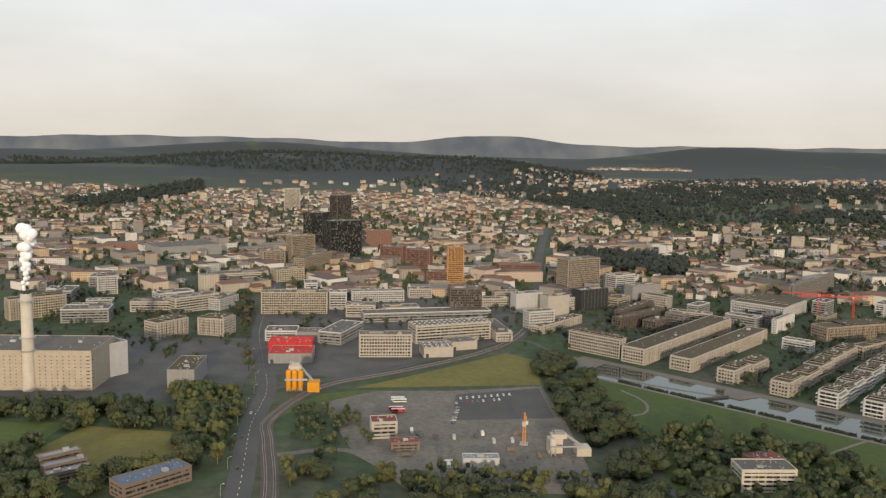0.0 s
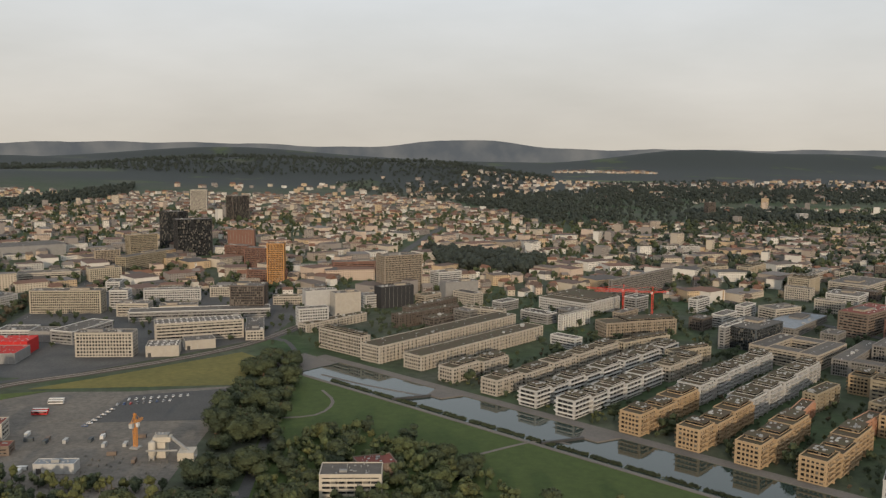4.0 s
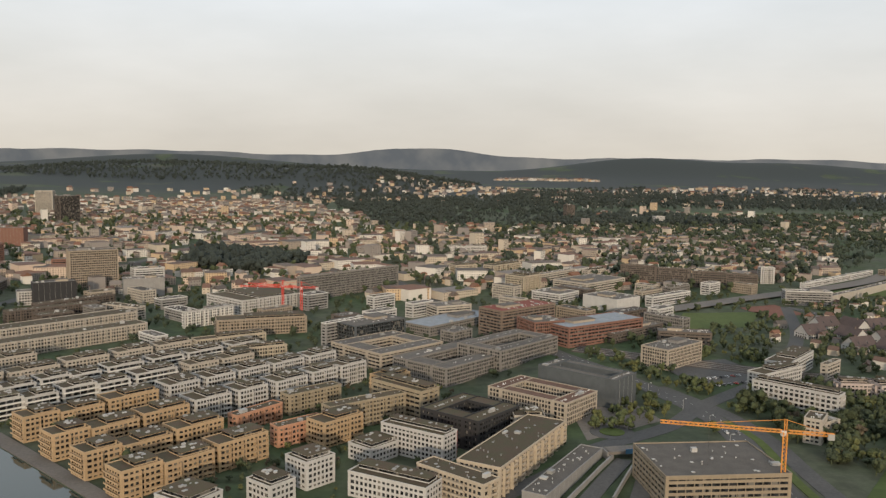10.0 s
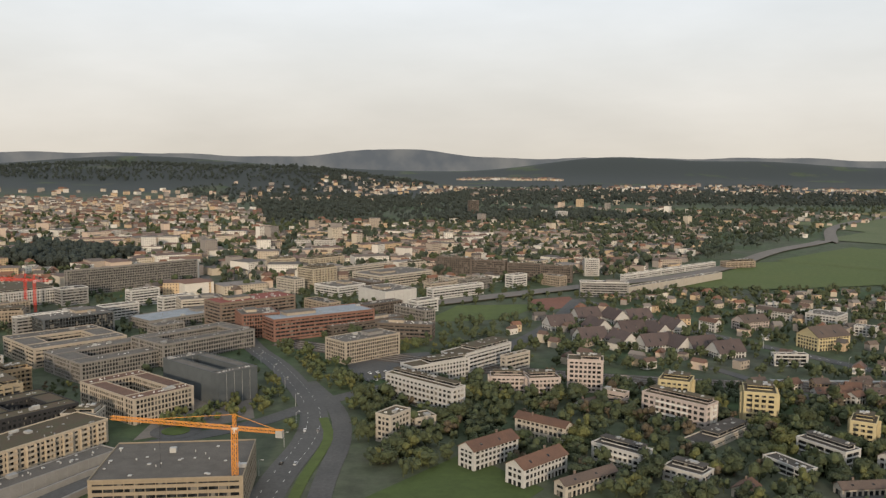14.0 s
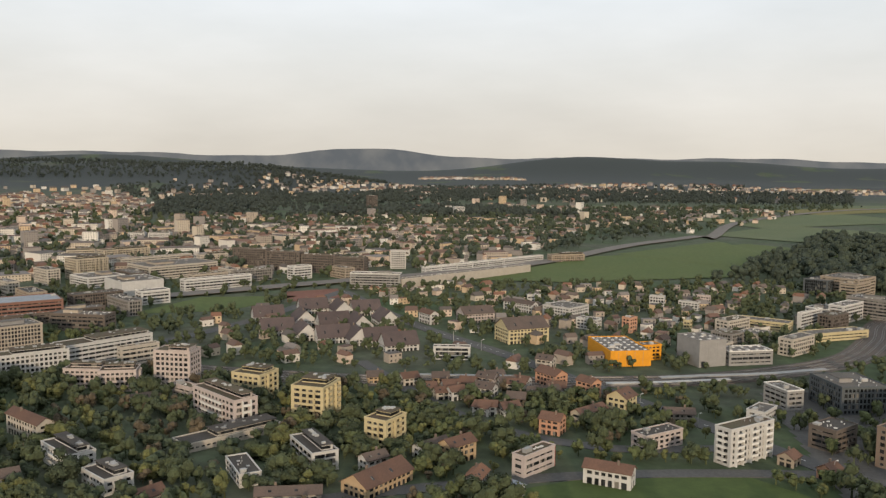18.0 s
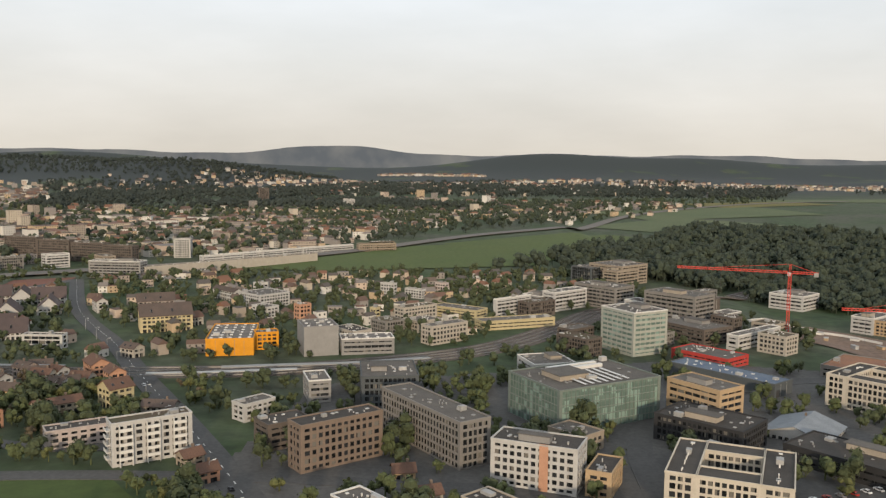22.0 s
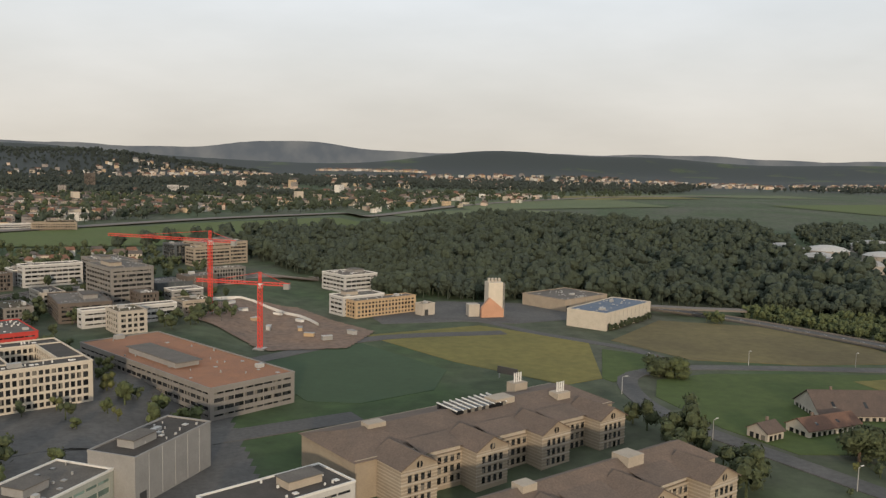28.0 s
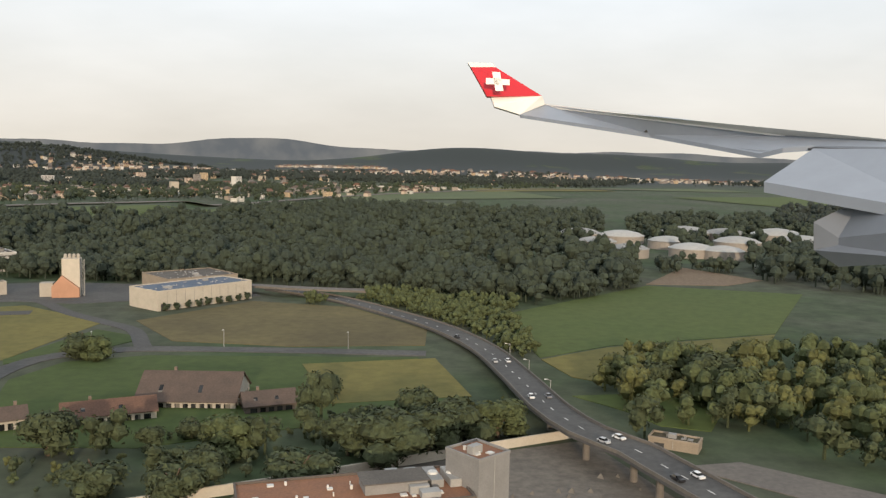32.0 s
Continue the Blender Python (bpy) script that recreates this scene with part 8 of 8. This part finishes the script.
def town(name, label, places, size, tall, flat, seed):
    """Houses too far off to tell apart: walls and roofs, joined."""
    rng = random.Random(seed)
    walls, roofs, wins = Shape(), Shape(), Shape()
    for x, y in places:
        w, d, h = rng.uniform(*size), rng.uniform(*size) * 0.7, rng.uniform(*tall)
        a = rng.choice((0.2, 0.7, 1.0, 2.3)) + rng.uniform(-0.15, 0.15)
        c, s_ = math.cos(a), math.sin(a)
        z = float(rise(x, y))

        def put(shape, pts):
            shape.face(*[(x + px * c - py * s_, y + px * s_ + py * c, z + pz) for px, py, pz in pts])
        X, Y = w / 2, d / 2
        n0 = len(walls.v)
        corner = [(-X, -Y), (X, -Y), (X, Y), (-X, Y)]
        for px, py in corner:
            walls.v += [(x + px * c - py * s_, y + px * s_ + py * c, z - 1), (x + px * c - py * s_, y + px * s_ + py * c, z + h)]
        for i in range(4):
            j = (i + 1) % 4
            walls.f.append((n0 + 2 * i, n0 + 2 * j, n0 + 2 * j + 1, n0 + 2 * i + 1))
        n1 = len(roofs.v)
        if rng.random() < flat:
            for px, py in corner:
                roofs.v.append((x + px * 1.03 * c - py * 1.03 * s_, y + px * 1.03 * s_ + py * 1.03 * c, z + h + 0.1))
            roofs.f.append((n1, n1 + 1, n1 + 2, n1 + 3))
        else:
            walls.f += [(n0 + 1, n0 + 3, n0 + 5, n0 + 7)]
            r = d * 0.42
            for px, py, pz in ((-X * 1.08, -Y * 1.12, h - 0.1), (X * 1.08, -Y * 1.12, h - 0.1), (X * 1.08, Y * 1.12, h - 0.1), (-X * 1.08, Y * 1.12, h - 0.1), (-X * 1.0, 0, h + r), (X * 1.0, 0, h + r)):
                roofs.v.append((x + px * c - py * s_, y + px * s_ + py * c, z + pz))
            roofs.f += [(n1, n1 + 1, n1 + 5, n1 + 4), (n1 + 2, n1 + 3, n1 + 4, n1 + 5), (n1 + 1, n1 + 2, n1 + 5), (n1 + 3, n1, n1 + 4)]
        for k in range(max(1, int(h / 1.6))):
            zz = k * h / max(1, int(h / 1.6)) + 0.55
            m = max(2, int(w / 1.8))
            for i in range(m):
                q = -X + (i + 0.5) * w / m
                put(wins, [(q - 0.35, -Y - 0.04, zz), (q + 0.35, -Y - 0.04, zz), (q + 0.35, -Y - 0.04, zz + 0.75), (q - 0.35, -Y - 0.04, zz + 0.75)])
    root = tagged(part(name, walls, HOUSE_WALLS), label, "houses", kind="stuff")
    part("roofs", roofs, HOUSE_ROOFS, root)
    part("windows", wins, GLASS, root)
    return root


BIG = ((-430, 620), (430, 620), (560, 1000), (-640, 1100))
town("town_blocks", "cream and tan office and apartment blocks of the town", scatter(260, list(BIG), 51, 16.0), (14, 30), (4.5, 8.5), 1.0, 11)
town("town_blocks", "tall pale blocks of the town", scatter(40, list(BIG), 52, 40.0), (8, 14), (9, 15), 1.0, 12)
town("town_blocks", "cream apartment blocks beyond the motorway", scatter(90, [(460, 650), (690, 760), (900, 1250), (500, 1250)], 53, 16.0), (10, 22), (4, 7), 1.0, 13)
town("hill_village", "pale villages on the wooded slopes", scatter(190, [(-300, 1760), (900, 1650), (1500, 1900), (1400, 2300), (0, 2300), (-500, 2000)], 54, 12.0, False), (7, 14), (5, 9), 0.6, 14)
town("garden_suburb", "white and cream houses with brown roofs among trees", scatter(170, [(540, 420), (680, 400), (860, 480), (840, 620), (620, 620), (520, 510)], 41, 7.0), (4.0, 6.5), (2.4, 4.0), 0.35, 1)
town("old_town", "dense quarter of cream houses with red-brown roofs", scatter(1400, [(-420, 620), (420, 620), (610, 1080), (-700, 1200)], 42, 5.0), (4.5, 9), (3, 6), 0.3, 2)
town("old_town", "distant quarter of pale houses under a wooded hill", scatter(1300, [(-800, 1200), (500, 1080), (400, 1780), (-1000, 1750)], 43, 6.0), (6, 11), (3.5, 6.5), 0.3, 3)
town("suburb", "pale houses and blocks of a suburb among trees", scatter(520, [(460, 640), (680, 730), (800, 1000), (620, 1120), (410, 860)], 44, 6.0), (4.5, 9), (2.6, 6), 0.5, 4)
town("suburb", "pale distant suburb", scatter(300, [(540, 1080), (930, 1060), (1230, 1400), (680, 1620), (480, 1400)], 45, 9.0), (5, 11), (3, 6), 0.5, 5)
town("hill_village", "tiny pale houses of villages on far slopes", scatter(650, [(200, 2150), (1300, 2300), (2200, 2300), (2900, 2700), (1100, 2600), (200, 2400)], 46, 16.0, False), (7, 14), (4, 8), 0.5, 6)
town("hill_village", "tiny pale houses of villages on far slopes", scatter(90, [(600, 3500), (1050, 3500), (1000, 3600), (650, 3600)], 47, 14.0, False), (9, 16), (5, 8), 0.4, 7)
town("tower_blocks", "pale apartment towers of the distant town", scatter(40, [(-500, 850), (550, 720), (800, 1000), (1050, 2300), (1500, 2400), (250, 1700), (-700, 1500)], 48, 60.0), (7, 14), (9, 18), 1.0, 8)

# ---- the aircraft's port wing, as it stands at the end of the flight ----
RED = material("winglet_red_paint", (.55, .02, .03), 0.35, 4.0, 0.03, 0.1, 0.0, spec=0.5)
SKIN = material("wing_grey_paint", (.27, .30, .35), 0.4, 3.0, 0.05, 0.3, 0.0, second=(.23, .26, .30), spec=0.4)
PALE = material("winglet_white_paint", (.80, .78, .74), 0.4, 4.0, 0.03, 0.2, 0.0)
FAIRING = material("fairing_grey_paint", (.20, .215, .24), 0.45, 4.0, 0.04, 0.2, 0.0)
end = PATH[-1]
seat = pose(end[1], end[2], end[3], 90 + end[5], end[6], end[4])
wing = thing("aircraft_wing", seat, "grey airliner wing with upturned red winglet bearing a white cross", "aircraft wing")


def sheet(pts, thick, lift=0.0):
    """A thin panel; each corner is given as bearing, height and reach from the seat."""
    top = [Vector((x * r / 1480, y * r / 1480 + lift, -r)) for x, y, r in pts]
    s = Shape()
    low = [p - Vector((0, thick, 0)) if thick > 0 else p + Vector((0, 0, thick)) for p in top]
    s.face(*top).face(*low[::-1])
    for i in range(len(top)):
        j = (i + 1) % len(top)
        s.face(top[i], low[i], low[j], top[j])
    return s


part("wing_panel", sheet([(136, 238, 13.0), (181, 255, 13.2), (420, 231, 11.0), (641, 201, 8.6), (900, 186, 7.0), (900, 178, 6.9), (656, 183, 8.3), (601, 179, 8.5), (561, 169, 8.8), (370, 203, 10.9)], 0.05), SKIN, wing)
part("leading_edge", sheet([(181, 256, 13.21), (641, 202, 8.62), (900, 188, 7.02), (900, 182, 7.0), (641, 196, 8.6), (181, 252, 13.2)], 0.02, 0.006), PALE, wing)
part("panel_seam", sheet([(380, 228, 11.05), (386, 229, 11.05), (362, 206, 10.95), (356, 206, 10.95)], 0.01, 0.012), DARK, wing)
part("winglet_root", sheet([(84, 271, 13.0), (175, 271, 13.1), (181, 256, 13.2), (136, 238, 13.0), (91, 252, 12.9)], -0.12), PALE, wing)
fin = part("winglet", sheet([(49, 322, 13.0), (93, 322, 13.1), (175, 271, 13.1), (78, 270, 12.9)], -0.12), RED, wing)
part("winglet_tip", sheet([(44, 330, 13.0), (88, 329, 13.1), (93, 322, 13.1), (49, 322, 13.0)], -0.12), PALE, fin)
part("cross_bar", sheet([(76, 303, 12.7), (118, 300, 12.7), (118, 290, 12.7), (76, 292, 12.7)], -0.02), PALE, fin)
part("cross_bar", sheet([(87, 314, 12.7), (101, 313, 12.7), (107, 280, 12.7), (93, 280, 12.7)], -0.02), PALE, fin)
part("flap", sheet([(656, 178, 8.2), (900, 176, 6.9), (900, 62, 6.3), (568, 119, 7.9)], 0.1), SKIN, wing)
part("flap_gap", sheet([(641, 184, 8.4), (900, 181, 6.95), (900, 176, 6.9), (656, 178, 8.2)], 0.02, -0.02), DARK, wing)
part("flap_fairing", sheet([(656, 48, 7.4), (740, 88, 7.2), (900, 92, 6.2), (900, 40, 6.0), (700, 20, 7.2)], 0.25), FAIRING, wing)
